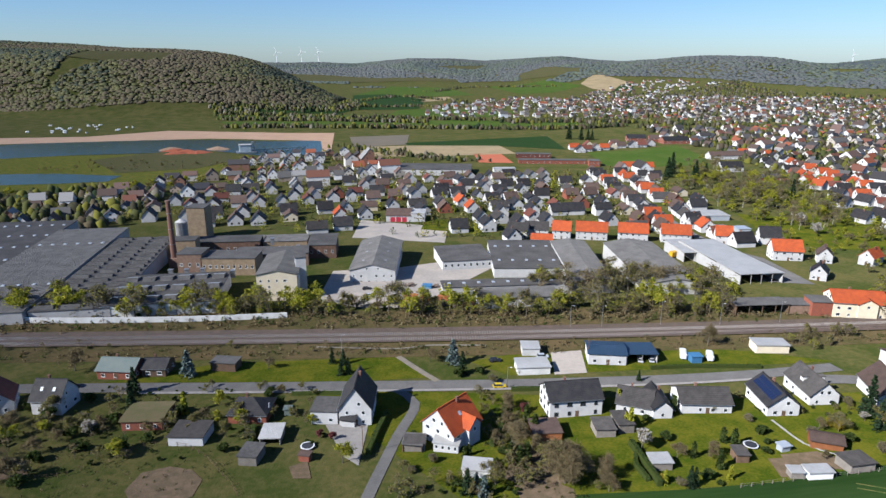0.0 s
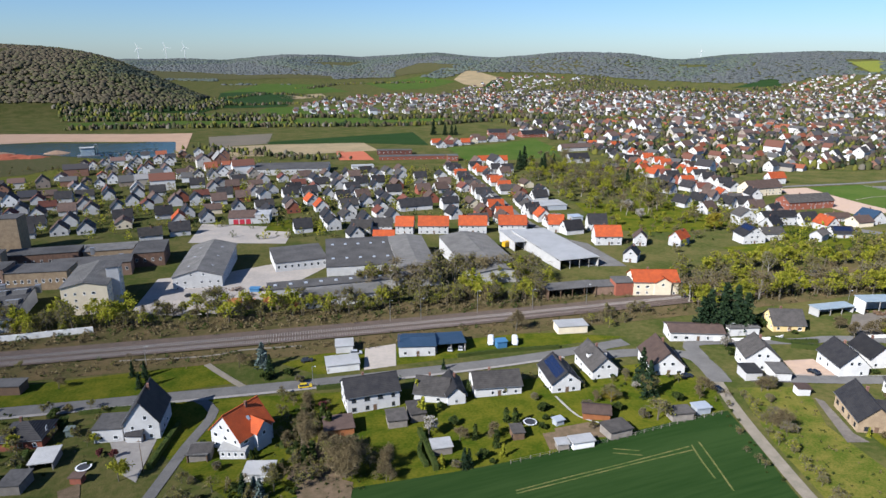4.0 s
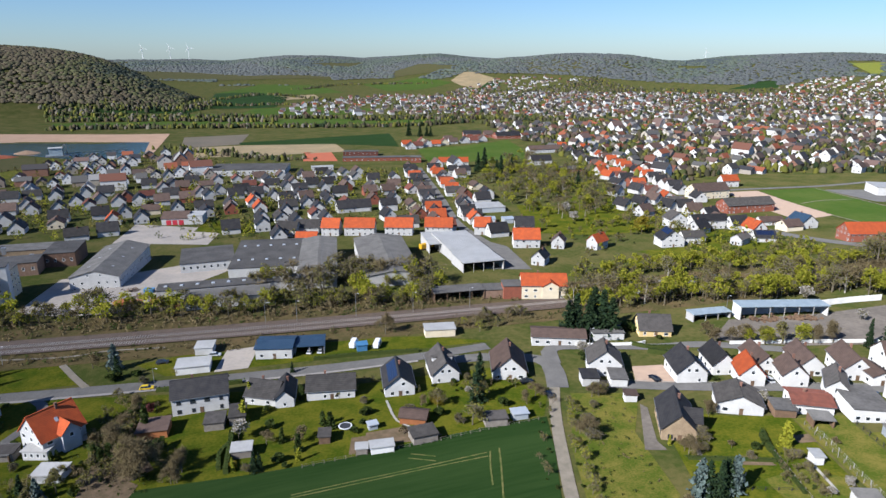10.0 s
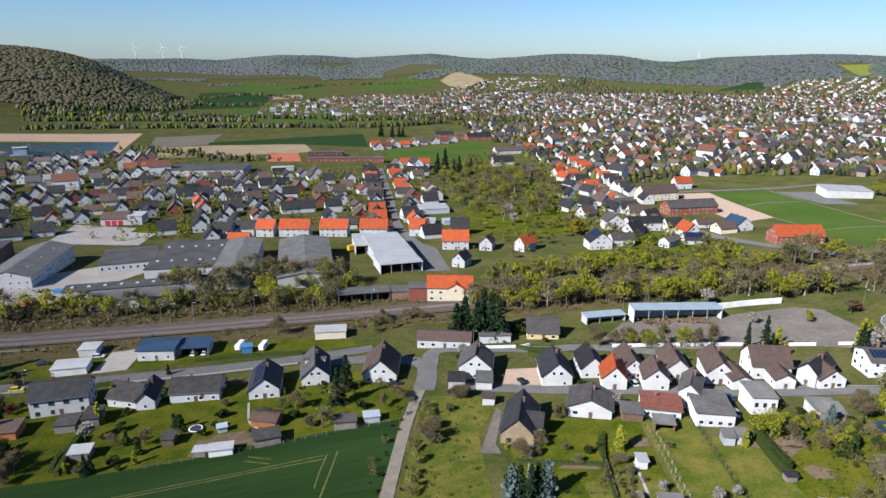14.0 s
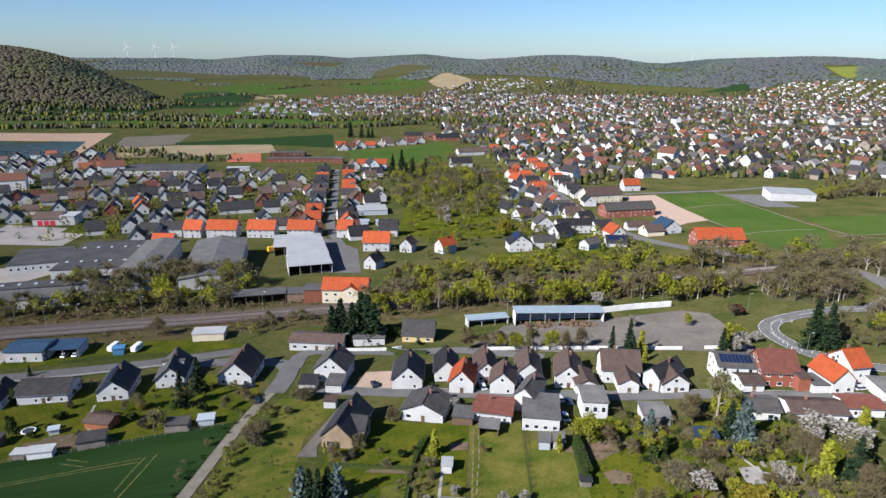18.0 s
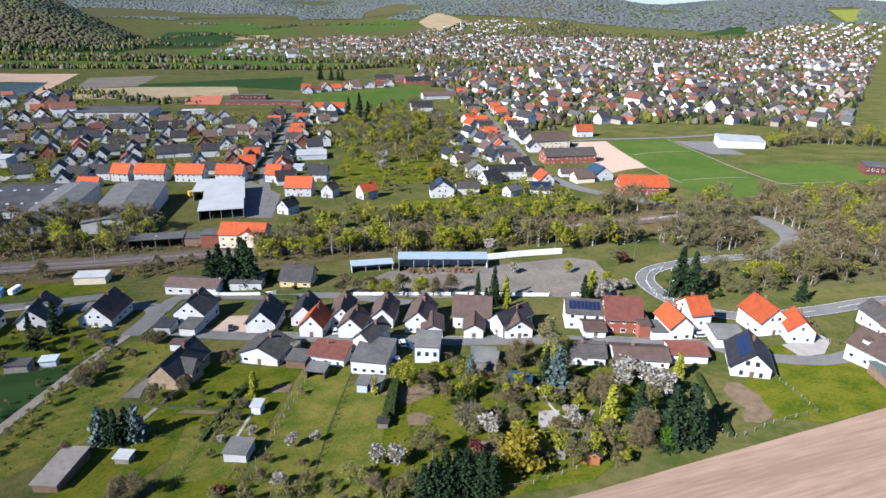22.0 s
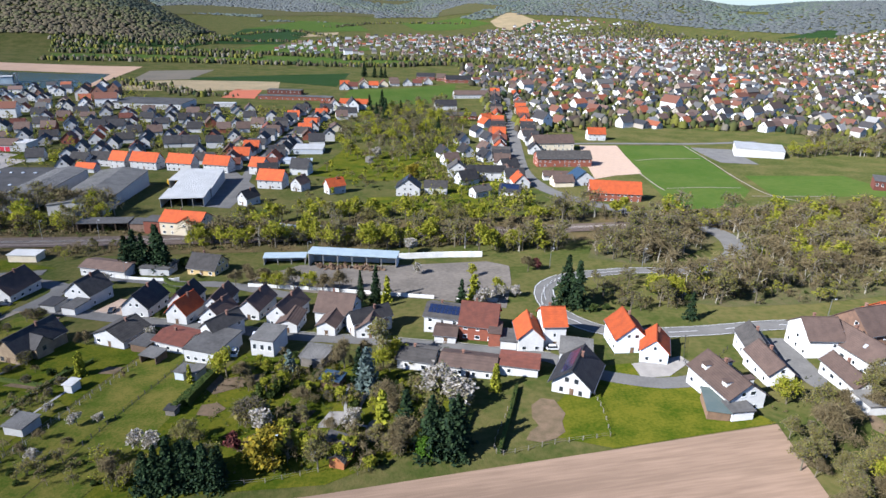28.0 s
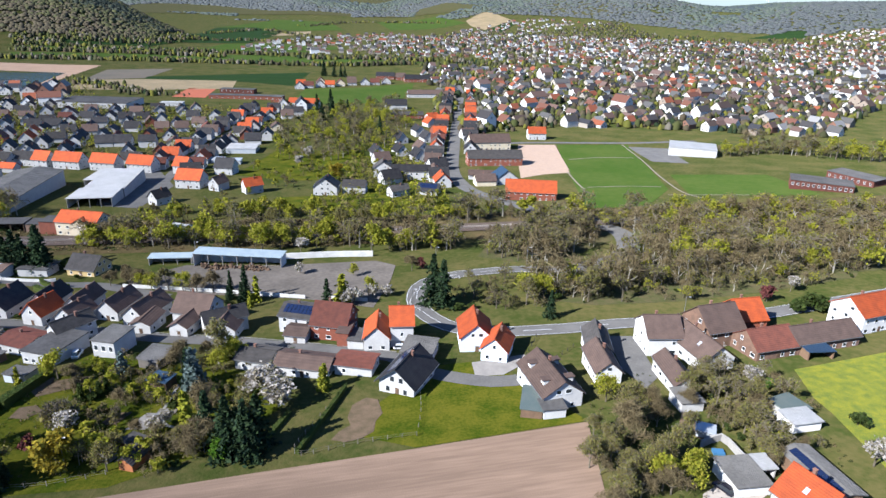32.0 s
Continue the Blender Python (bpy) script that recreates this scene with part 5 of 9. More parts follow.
# ---- houses round the bend ----
house(277.2, 135.2, -15, 10.8, 10.0, 5.4, 20, "white", "greyroof", "e", label="white house with solar panels on its low roof", solar=3)
house(277.1, 126.6, -10, 6.0, 7.0, 2.8, 15, "white", "brownroof", "e", label="white annex on a garden plot", chimney=0)
house(286.9, 130.0, -13, 10.4, 11.0, 5.0, 40, "brick", "oldred", "e", label="brick house with red-brown roof", dorm=0)
flat(290.6, 123.6, -10, 3.2, 7.0, 4.5, "brick", "brownroof", label="brick annex on a garden plot")
flat(294.3, 121.6, -10, 4.4, 7.0, 2.9, "white", "feltroof", label="white garage on a garden plot")
house(299.6, 121.9, -1, 6.9, 10.0, 4.4, 44, "white", "redroof", "g", label="white gabled house with orange roof")
house(306.2, 123.6, 2, 6.2, 9.0, 7.0, 38, "white", "redroof", "e", label="tall white house with orange roof")
flat(311.1, 113.4, -14, 8.3, 9.0, 3.0, "white", "sheetroof", label="white garage with grey roof")
house(326.4, 120.0, 0, 8.7, 11.0, 4.7, 42, "pale", "redroof", "g", label="pale blue house with orange roof")
house(331.7, 112.4, -19, 6.9, 9.0, 3.9, 43, "pale", "redroof", "g", label="pale blue gabled house with orange roof")
house(307.8, 98.5, -26, 9.1, 12.0, 3.6, 40, "white", "darkroof", "g", label="new white house with dark roof and solar panels", solar=3, dark=True, over=0.9)
house(269.2, 111.7, -15, 9.4, 8.0, 3.0, 18, "white", "greyroof", "e", label="white bungalow with grey roof")
house(282.1, 107.1, -13, 13.9, 8.0, 3.0, 18, "white", "brownroof", "e", label="long low building with dark brown roof")
house(295.0, 106.5, -13, 9.6, 7.0, 3.0, 14, "white", "oldred", "e", label="white garage row with dark red roof", chimney=0)
house(358.1, 111.6, -8, 6.2, 12.0, 4.2, 40, "white", "greyroof", "g", label="white house with grey roof")
house(356.3, 100.6, 1, 6.3, 12.0, 3.8, 40, "white", "brownroof", "g", label="white gable with dark brown roof")
house(341.0, 91.3, 13, 9.6, 15.0, 4.4, 35, "white", "brownroof", "g", label="large house with brown roof and dormer", dorm=2)
flat(336.0, 84.7, -14, 4.7, 9.0, 2.6, "wood", "tealroof", label="lean-to with grey-green glass roof")
flat(339.8, 81.9, 7, 5.1, 4.0, 2.6, "white", "feltroof", label="white low annex on a garden plot")
house(375.6, 114.1, -1, 9.2, 11.0, 5.8, 35, "white", "brownroof", "e", label="white farmhouse with brown roof")
house(383.7, 108.1, 13, 9.1, 18.0, 4.0, 38, "white", "brownroof", "g", label="white gabled barn with brown roof", skylights=2)
house(392.6, 118.5, 14, 11.3, 12.0, 5.5, 40, "timber", "brownroof", "e", label="brick farmhouse with brown roof")
house(405.8, 127.4, 9, 8.6, 11.0, 4.0, 38, "brick", "redroof", "e", label="barn with orange roof", win=0)
house(403.0, 109.7, 13, 12.8, 10.0, 3.4, 36, "timber", "oldred", "e", label="brick farm wing with red-brown roof")
house(419.4, 112.9, 13, 20.3, 9.0, 3.6, 32, "timber", "brownroof", "e", label="long brick stable with brown roof")
flat(414.7, 105.6, 3, 7.0, 5.0, 2.6, "wood", "blueroof", label="open shelter with blue-grey roof", open_front=True)
house(440.0, 124.3, 17, 13.4, 11.0, 6.0, 35, "white", "redroof", "e", label="white house with red roof")
house(372.3, 94.3, 2, 5.3, 13.0, 3.4, 38, "white", "brownroof", "g", label="white gable with dark roof")
flat(370.9, 83.6, 4, 5.2, 6.0, 2.6, "greywall", "sheetroof", label="grey-roofed shed on a garden plot")
flat(391.6, 78.4, 20, 6.1, 6.0, 2.6, "greywall", "tealroof", label="shed with green roof")
flat(391.3, 73.7, 9, 6.7, 5.0, 2.4, "whitewall", "metalroof", label="shed with white roof")
flat(369.6, 55.8, 5, 6.7, 8.0, 2.6, "white", "sheetroof", label="flat-roofed garage on a garden plot")

# ---- station and works ----
house(164.6, 242.9, -11, 19.1, 12.0, 6.4, 30, "cream", "redroof", "e", label="cream station building with red roof", wings=((-1, -2.5, 7.0, 1.0, 0.0),))
flat(152.6, 243.5, -6, 11.5, 8.0, 6.0, "brick", "feltroof", label="brick annex of the old station")
flat(127.4, 245.5, 4, 21.9, 8.0, 4.5, "wood", "feltroof", label="derelict dark goods shed", open_front=True)
flat(145.4, 246.3, -3, 12.6, 8.0, 4.0, "darkbrick", "feltroof", label="derelict dark shed by the railway")
flat(207.4, 237.6, -22, 11.2, 8.0, 3.6, "white", "metalroof", label="small white flat building", win=3)
house(-33.2, 315.6, -0, 21.5, 52.0, 7.0, 15, "white", "sheetroof", "g", label="large white workshop hall with grey roof", chimney=0, skylights=3, name='hall', category='hall')
flat(10.1, 325.3, 10, 25.7, 28.0, 5.5, "white", "feltroof", label="white-walled flat works hall", name='hall', category='hall', win=8)
flat(41.6, 321.3, -0, 33.9, 50.0, 6.0, "white", "feltroof", label="flat works hall with dark roof", name='hall', category='hall', skyl=2)
house(67.3, 304.5, -0, 17.8, 66.0, 7.0, 9, "greywall", "sheetroof", "g", label="grey works hall with low roof", chimney=0, win=0, name='hall', category='hall')
house(100.5, 301.5, 3, 25.7, 66.0, 7.0, 9, "greywall", "sheetroof", "g", label="grey works hall with striped rooflights", chimney=0, win=0, name='hall', category='hall')
flat(28.8, 271.9, 6, 59.0, 9.0, 5.0, "greywall", "feltroof", label="long works shed with rooflights", name='hall', category='hall', skyl=1)
house(30.6, 258.3, 7, 33.2, 12.0, 4.6, 14, "white", "sheetroof", "e", label="white works building with grey roof", chimney=0, name='hall', category='hall')
house(-72.1, 275.9, 5, 17.0, 30.0, 12.5, 12, "cream", "sheetroof", "g", label="tall cream factory building", chimney=0, name='factory', category='factory')
flat(-63.3, 274.1, 15, 4.6, 7.0, 17.0, "white", "feltroof", label="white stair tower on the factory building", name='tower', category='tower')
flat(-104.6, 307.5, -0, 26.3, 14.0, 9.0, "ochre", "feltroof", label="old yellow-brick factory wing", name='factory', category='factory', win=9)
flat(-123.3, 306.5, -0, 11.9, 12.0, 11.0, "darkbrick", "feltroof", label="old brick boiler house", name='factory', category='factory', win=3)
flat(-149.5, 387.4, -0, 10.9, 12.0, 20.0, "ochre", "feltroof", label="tall cream factory tower", name='tower', category='tower')
flat(-82.9, 324.9, 10, 24.5, 14.0, 7.0, "darkbrick", "feltroof", label="old brick factory wing with windows", name='factory', category='factory', win=6)

# ---- row of red-roofed houses ----
house(73.5, 387.7, -14, 11.0, 10.0, 5.6, 44, "white", "redroof", "e", label="white house with orange tiled roof", group='red-roofed row')
house(91.2, 384.9, -12, 18.6, 10.0, 5.6, 44, "white", "redroof", "e", label="white house with orange tiled roof", group='red-roofed row')
house(115.4, 380.9, -13, 17.2, 10.0, 5.6, 44, "white", "redroof", "e", label="white house with orange tiled roof", group='red-roofed row')
house(139.9, 376.9, -13, 16.9, 10.0, 5.6, 44, "white", "redroof", "e", label="white house with orange tiled roof", group='red-roofed row')
house(166.7, 372.3, -16, 9.2, 10.0, 5.6, 44, "white", "redroof", "e", label="white house with orange tiled roof", group='red-roofed row')
house(183.6, 333.5, -10, 14.8, 11.0, 5.6, 42, "white", "redroof", "e", label="white house with orange tiled roof", group='red-roofed row')
house(46.9, 390.4, -18, 12.9, 10.0, 5.0, 38, "white", "greyroof", "e", label="white house with grey roof")
house(58.8, 393.7, -9, 14.4, 10.0, 5.0, 38, "white", "greyroof", "e", label="white house with grey roof")
house(58.8, 372.0, -9, 12.4, 7.0, 3.2, 36, "white", "redroof", "e", label="low annex with orange roof")
house(200.7, 326.5, -25, 7.1, 9.0, 4.6, 45, "white", "brownroof", "g", label="white gabled house on a garden plot")
house(179.5, 293.4, -34, 7.0, 9.0, 4.2, 45, "white", "darkroof", "g", label="white gabled house with dark roof")
house(221.1, 319.9, -58, 7.3, 10.0, 4.8, 45, "white", "redroof", "g", label="white gabled house with red roof")
house(193.4, 371.5, -10, 11.6, 10.0, 5.0, 45, "white", "darkroof", "e", label="white house with dark roof")
house(263.0, 317.3, -4, 13.1, 11.0, 5.0, 36, "white", "darkroof", "g", label="white house with dark roof", solar=2)
house(278.5, 320.6, -4, 12.8, 9.0, 4.5, 30, "white", "greyroof", "e", label="white house with grey roof")
house(303.1, 311.1, -58, 6.6, 11.0, 4.0, 36, "white", "greyroof", "g", label="white house with grey roof")
house(310.8, 358.2, -1, 23.4, 10.0, 6.0, 30, "white", "darkroof", "e", label="white house with dark roof")
house(292.9, 366.7, 0, 11.7, 10.0, 6.0, 36, "white", "greyroof", "g", label="white gabled house on a garden plot")
house(320.4, 315.5, -14, 11.5, 10.0, 3.0, 32, "white", "darkroof", "e", label="bungalow with dark roof", solar=2)
house(367.3, 344.7, 10, 14.3, 12.0, 3.8, 36, "white", "blueroof", "g", label="white house with blue-black roof")
house(375.7, 302.3, -8, 27.1, 13.0, 5.0, 38, "brick", "redroof", "e", label="large brick barn with red roof", chimney=0)
house(371.8, 460.9, 8, 31.6, 14.0, 6.5, 36, "cream", "brownroof", "e", label="cream farmhouse with brown roof")
house(368.9, 406.0, 3, 37.9, 14.0, 6.0, 30, "brick", "greyroof", "e", label="brick barn with grey roof")
house(354.6, 358.3, -4, 15.3, 8.0, 3.0, 30, "white", "brownroof", "e", label="bungalow with brown roof")
house(417.7, 504.8, -1, 14.8, 10.0, 5.5, 42, "white", "redroof", "e", label="white house with red roof")
flat(527.5, 444.1, -22, 33.9, 26.0, 6.5, "white", "metalroof", label="white sports hall with flat roof", name='hall', category='hall')
flat(547.3, 313.5, -29, 32.1, 16.0, 5.0, "oldred", "feltroof", label="low school building with a red frame", name='school', category='school', win=12)
flat(579.1, 328.5, -62, 27.7, 16.0, 5.0, "oldred", "feltroof", label="low school building with a red frame", name='school', category='school', win=8)
station = house(-30.3, 440.6, -2, 17.0, 16.0, 4.5, 22, "white", "brownroof", "e", label="fire station with red gates", chimney=0, name='fire_station', category='fire station', win=0)
for u in (-5.5, -1.5, 2.5):
    part("gate", boxes((u, -8.08, 0, u + 3.2, -7.9, 3.4)), M["gatered"], station)
flat(-17.0, 439.1, -2, 9.4, 14.0, 6.0, "white", "metalroof", label="fire station gate wing", name='fire_station', category='fire station')
flat(-7.9, 657.6, -4, 73.4, 40.0, 6.0, "white", "feltroof", label="large supermarket with a dark flat roof", name='supermarket', category='shop', win=14)

# ---- where the town stands ----
OPEN = [[(-57.0, 438.0), (3.6, 415.7), (0.9, 372.6), (-56.3, 386.5)],
        [(-12.2, 443.2), (18.7, 433.6), (18.2, 405.3), (-10.7, 409.8)],
        [(194.9, 802.5), (314.7, 866.6), (294.7, 710.1), (201.7, 677.6)],
        [(200.5, 657.5), (275.3, 758.7), (328.8, 684.0), (300.7, 539.8), (256.6, 388.6), (224.7, 358.9), (200.2, 397.9), (207.0, 523.8)],
        [(-3.3, 802.2), (111.1, 800.6), (120.4, 629.5), (26.8, 641.2)],
        [(425.5, 481.4), (506.8, 484.6), (488.3, 254.3), (388.4, 257.4)],
        [(511.7, 484.8), (583.2, 513.3), (566.7, 374.9), (606.4, 349.7), (533.2, 250.1), (488.3, 254.3)],
        [(-176.9, 1059.0), (169.0, 1029.3), (166.0, 746.6), (-84.8, 751.2)]]
SETTLED = [([(-218.9, 430.9), (-279.8, 554.2), (-253.5, 602.7), (-224.7, 613.0), (-235.0, 736.1), (-225.8, 784.9), (-87.5, 793.5), (-56.5, 671.9), (28.0, 622.8), (103.3, 632.7), (65.5, 366.0), (-7.7, 382.9), (-11.4, 426.3), (-56.3, 433.0), (-58.0, 397.2), (-85.0, 398.5)], 14, 29, 17.5, 3, 0.06),
           ([(23.2, 455.1), (-10.5, 605.5), (51.4, 656.4), (153.5, 651.5), (201.4, 673.5), (204.9, 498.3), (162.2, 369.9), (56.0, 445.4)], 8, 30, 17, 4, 0.1),
           ([(331.4, 595.4), (361.2, 514.1), (346.5, 412.6), (314.2, 324.2), (289.6, 314.3), (277.1, 423.8)], 24, 30, 18, 6, 0.1)]
FAR = [([(-302.0, 396.5), (-355.0, 471.1), (-320.0, 496.4), (-294.7, 532.6), (-264.5, 559.9), (-233.3, 532.5), (-209.6, 446.5), (-225.8, 401.2)], 20, 34, 21, 15, 0.2),
       ([(350.0, 844.3), (466.3, 808.6), (653.7, 778.2), (885.3, 731.4), (689.6, 520.1), (508.5, 564.7), (440.6, 559.7), (361.2, 514.1), (331.4, 595.4)], 30, 32, 19, 5, 0.12),
       ([(334.1, 1098.1), (577.3, 1120.1), (1144.4, 1012.4), (894.9, 741.9), (660.2, 789.2), (470.4, 820.1), (337.0, 858.1)], 20, 34, 20, 7, 0.15),
       ([(172.3, 1342.2), (236.7, 1764.4), (463.3, 2062.6), (910.5, 2005.2), (1263.1, 1839.0), (1772.6, 1698.5), (1199.8, 1072.5), (899.4, 1095.8), (706.8, 1165.3), (495.9, 1213.2), (400.6, 1303.5)], 12, 40, 24, 8, 0.2),
       ([(1397.7, 1844.6), (1613.7, 2052.3), (1840.3, 2157.7), (2070.6, 2034.7), (1792.7, 1720.9), (1545.7, 1810.7)], 40, 40, 26, 9, 0.2),
       ([(393.4, 2080.8), (569.0, 2364.8), (720.5, 2586.6), (820.5, 2618.8), (1088.7, 2501.1), (1048.3, 2387.9), (786.0, 2307.6), (637.9, 2024.7)], 10, 36, 22, 10, 0.62),
       ([(-8.0, 1352.2), (49.1, 1491.3), (173.9, 1485.8), (172.2, 1329.3)], 15, 60, 40, 12, 0.5)]
FAR += [([(-60, 1400), (-20, 1640), (120, 1900), (260, 2010), (330, 1960), (236.7, 1764.4), (172.3, 1342.2), (60, 1330)], 12, 40, 26, 13, 0.35)]
HILLFIELDS = [[(486.9, 2361.5), (546.8, 2702.9), (640.6, 2769.4), (724.1, 2493.8), (602.3, 2231.5)],
              [(2156.8, 2469.3), (2281.9, 2410.2), (2004.9, 2094.9), (1982.4, 2169.0)],
              [(1355.1, 1999.7), (1579.2, 2165.6), (1632.6, 2146.3), (1524.7, 1980.2)],
              [(-394.0, 2838.3), (-450.6, 3142.1), (-268.7, 3163.4), (64.7, 3073.0), (72.8, 2781.4), (-205.9, 2680.1)]]
drape("hill_field", [(539.1, 2619.8), (604.6, 2758.7), (648.8, 2762.1), (725.4, 2534.2), (668.8, 2514.0), (576.6, 2296.0), (542.6, 2435.3)], M["straw"], 0.6, 20, "pale field on a hillside", "field")
drape("hill_field", [(576.6, 2296.0), (668.8, 2514.0), (721.1, 2517.2), (623.6, 2220.7)], M["crop"], 0.6, 20, "green field on a hillside", "field")
drape("rape_hill", [(2133.2, 2413.3), (2149.6, 2383.0), (2361.0, 2361.9), (2118.0, 2088.8), (2002.6, 2134.0)], M["rape"], 0.8, 30, "yellow rape field on the hill", "field")
drape("hill_field", [(1355.1, 1999.7), (1579.2, 2165.6), (1632.6, 2146.3), (1524.7, 1980.2)], M["crop"], 0.6, 20, "green field on a hillside", "field")
drape("hill_field", [(-210.6, 1480.1), (-291.6, 2165.7), (-182.2, 2232.9), (-47.7, 1963.2), (-59.7, 1576.4)], M["crop"], 0.6, 30, "green field under the hill", "field")
drape("hill_field", [(-111.0, 1963.6), (16.8, 2075.7), (35.5, 1910.6), (-76.8, 1816.1)], M["straw"], 0.6, 30, "pale field in the valley", "field")
TREED = [([(-296.4, 388.6), (-365.3, 485.5), (-301.7, 545.9), (-238.8, 545.9), (-205.8, 437.8), (-233.2, 388.5)], 390, 1.1),
         ([(334.1, 1098.1), (577.3, 1120.1), (1144.4, 1012.4), (894.9, 741.9), (660.2, 789.2), (470.4, 820.1), (337.0, 858.1)], 2080, 1.0),
         ([(172.3, 1342.2), (236.7, 1764.4), (483.2, 2201.0), (1001.1, 2256.4), (1318.6, 1935.8), (2041.1, 2001.0), (1199.8, 1072.5), (899.4, 1095.8), (706.8, 1165.3), (495.9, 1213.2), (400.6, 1303.5)], 2860, 1.1),
         ([(350.0, 844.3), (466.3, 808.6), (653.7, 778.2), (885.3, 731.4), (689.6, 520.1), (508.5, 564.7), (440.6, 559.7), (361.2, 514.1), (331.4, 595.4)], 1820, 1.0),
         ([(700.3, 2129.0), (1088.7, 2501.1), (1106.3, 2059.4), (874.6, 1957.0)], 1820, 1.2)]
TREELINES = [([(-370.4, 1134.6), (-201.0, 1139.5), (-18.3, 1125.4), (169.8, 1110.9), (312.5, 1160.3)], 520, 7, 0.85),
             ([(-458.2, 1336.8), (-310.0, 1335.5), (-121.2, 1320.8), (128.6, 1259.3), (340.7, 1212.0)], 420, 8, 0.85),
             ([(-435.0, 1281.2), (-240.1, 1270.1), (-33.1, 1225.6)], 260, 7, 0.9),
             ([(-469.1, 1364.6), (-353.8, 1409.7), (-235.6, 1444.3), (-194.7, 1625.5)], 320, 12, 0.9),
             ([(330.1, 1138.4), (467.8, 1107.6), (757.9, 1044.4), (1078.2, 940.6)], 120, 8, 1.0)]

# ---- garden ground ----
drape("lawn", [(4.2, 177.6), (29.1, 175.1), (71.3, 170.2), (98.6, 171.6), (123.8, 173.4), (134.9, 173.1), (136.8, 151.2), (131.7, 137.9), (99.7, 132.6), (77.9, 127.7), (56.3, 125.6), (37.3, 120.4), (10.1, 116.3), (-43.5, 181.2)], M["lawn"], 0.06, 8, "green lawns behind the houses", "lawn")
drape("rail_meadow", [(-108.3, 185.3), (-29.4, 185.3), (-2.5, 188.1), (-16.3, 203.6), (-47.0, 201.2), (-76.8, 198.4)], M["lawn"], 0.06, 8, "green strip of grass by the street", "lawn")
drape("lawn", [(21.1, 188.9), (130.9, 196.5), (107.2, 206.1), (63.7, 212.0), (33.0, 208.6), (8.8, 199.7)], M["lawn"], 0.06, 8, "green strip of grass by the street", "lawn")
drape("lawn", [(143.2, 149.6), (162.4, 145.1), (151.2, 123.8), (148.4, 96.2), (135.4, 84.2), (125.8, 86.2), (132.8, 119.4)], M["drylawn"], 0.06, 8, "rough yellow-green meadow", "lawn")
drape("lawn", [(161.8, 133.5), (180.4, 126.0), (181.6, 97.3), (171.8, 90.2), (159.9, 75.2), (152.5, 62.1), (140.8, 64.4), (148.5, 79.6), (152.3, 94.3)], M["lawn"], 0.06, 8, "long green garden plots", "lawn")
drape("lawn", [(180.4, 126.0), (194.0, 123.0), (186.4, 89.4), (182.3, 67.8), (177.3, 59.9), (163.6, 62.6), (171.9, 88.1)], M["lawn"], 0.07, 8, "mown garden plot", "lawn")
drape("lawn", [(193.9, 121.3), (207.4, 120.0), (201.0, 90.8), (195.1, 56.3), (182.1, 58.9), (187.6, 89.1)], M["drylawn"], 0.06, 8, "dry yellowish mown plot", "lawn")
drape("lawn", [(206.0, 110.8), (217.9, 108.2), (213.3, 88.2), (210.1, 70.5), (205.1, 54.3), (195.6, 56.2), (200.7, 86.3)], M["drylawn"], 0.06, 8, "dry yellowish mown plot", "lawn")
drape("lawn", [(221.4, 120.2), (238.7, 114.7), (275.3, 104.8), (279.2, 89.1), (267.8, 72.2), (251.5, 62.0), (227.8, 60.2), (206.0, 54.2), (213.3, 88.2)], M["lawn"], 0.06, 8, "green garden with beds", "lawn")
drape("garden_bed", [(83.3, 139.3), (93.0, 140.4), (97.3, 136.6), (94.6, 131.9), (87.0, 133.1), (82.5, 134.1)], M["bed"], 0.12, 8, "dug brown vegetable bed", "garden bed")
drape("garden_bed", [(79.4, 137.5), (83.2, 137.7), (82.7, 129.6), (78.5, 129.3)], M["bed"], 0.12, 8, "sandy garden bed", "garden bed")
drape("patio", [(-32.7, 158.9), (-20.7, 159.1), (-20.8, 143.3), (-20.8, 138.1), (-25.1, 142.4)], M["paving"], 0.13, 8, "pale paved yard beside the house", "yard")
drape("driveway", [(37.5, 206.4), (48.4, 208.0), (46.7, 190.2), (36.0, 189.0)], M["gravel"], 0.13, 8, "pale paved forecourt", "yard")
drape("patio", [(159.5, 138.4), (160.5, 135.8), (154.5, 118.7), (154.8, 113.9), (149.6, 115.1)], M["yard"], 0.13, 8, "grey paved path by the house", "yard")
drape("soil_heap_ground", [(295.2, 88.7), (298.0, 91.8), (300.9, 90.8), (302.2, 84.7), (300.8, 81.4), (300.6, 77.4), (298.1, 75.0), (294.9, 73.8), (291.8, 74.8), (293.2, 77.9), (295.4, 80.2), (294.5, 83.5)], M["bed"], 0.14, 6, "bare churned soil beside the new house", "ground")
drape("forecourt", [(324.5, 108.0), (339.0, 111.7), (339.9, 108.1), (331.9, 100.8), (324.7, 100.2)], M["paving"], 0.13, 8, "pale forecourt", "yard")
drape("forecourt", [(364.4, 121.5), (371.8, 121.0), (369.8, 97.0), (364.6, 91.3), (362.2, 101.9)], M["asphalt"], 0.13, 8, "asphalt farm forecourt", "yard")
drape("patio", [(249.0, 88.4), (253.8, 88.0), (251.3, 81.4), (246.8, 81.8)], M["paving"], 0.13, 8, "pale concrete garden slab", "yard")
ribbon("tractor_track", [(65.5, 114.5), (77.6, 116.7), (93.3, 119.2), (112.0, 122.6)], 0.42, M["wheeltrack"], 0.16, label="pale wheel track in the wheat", category="track")
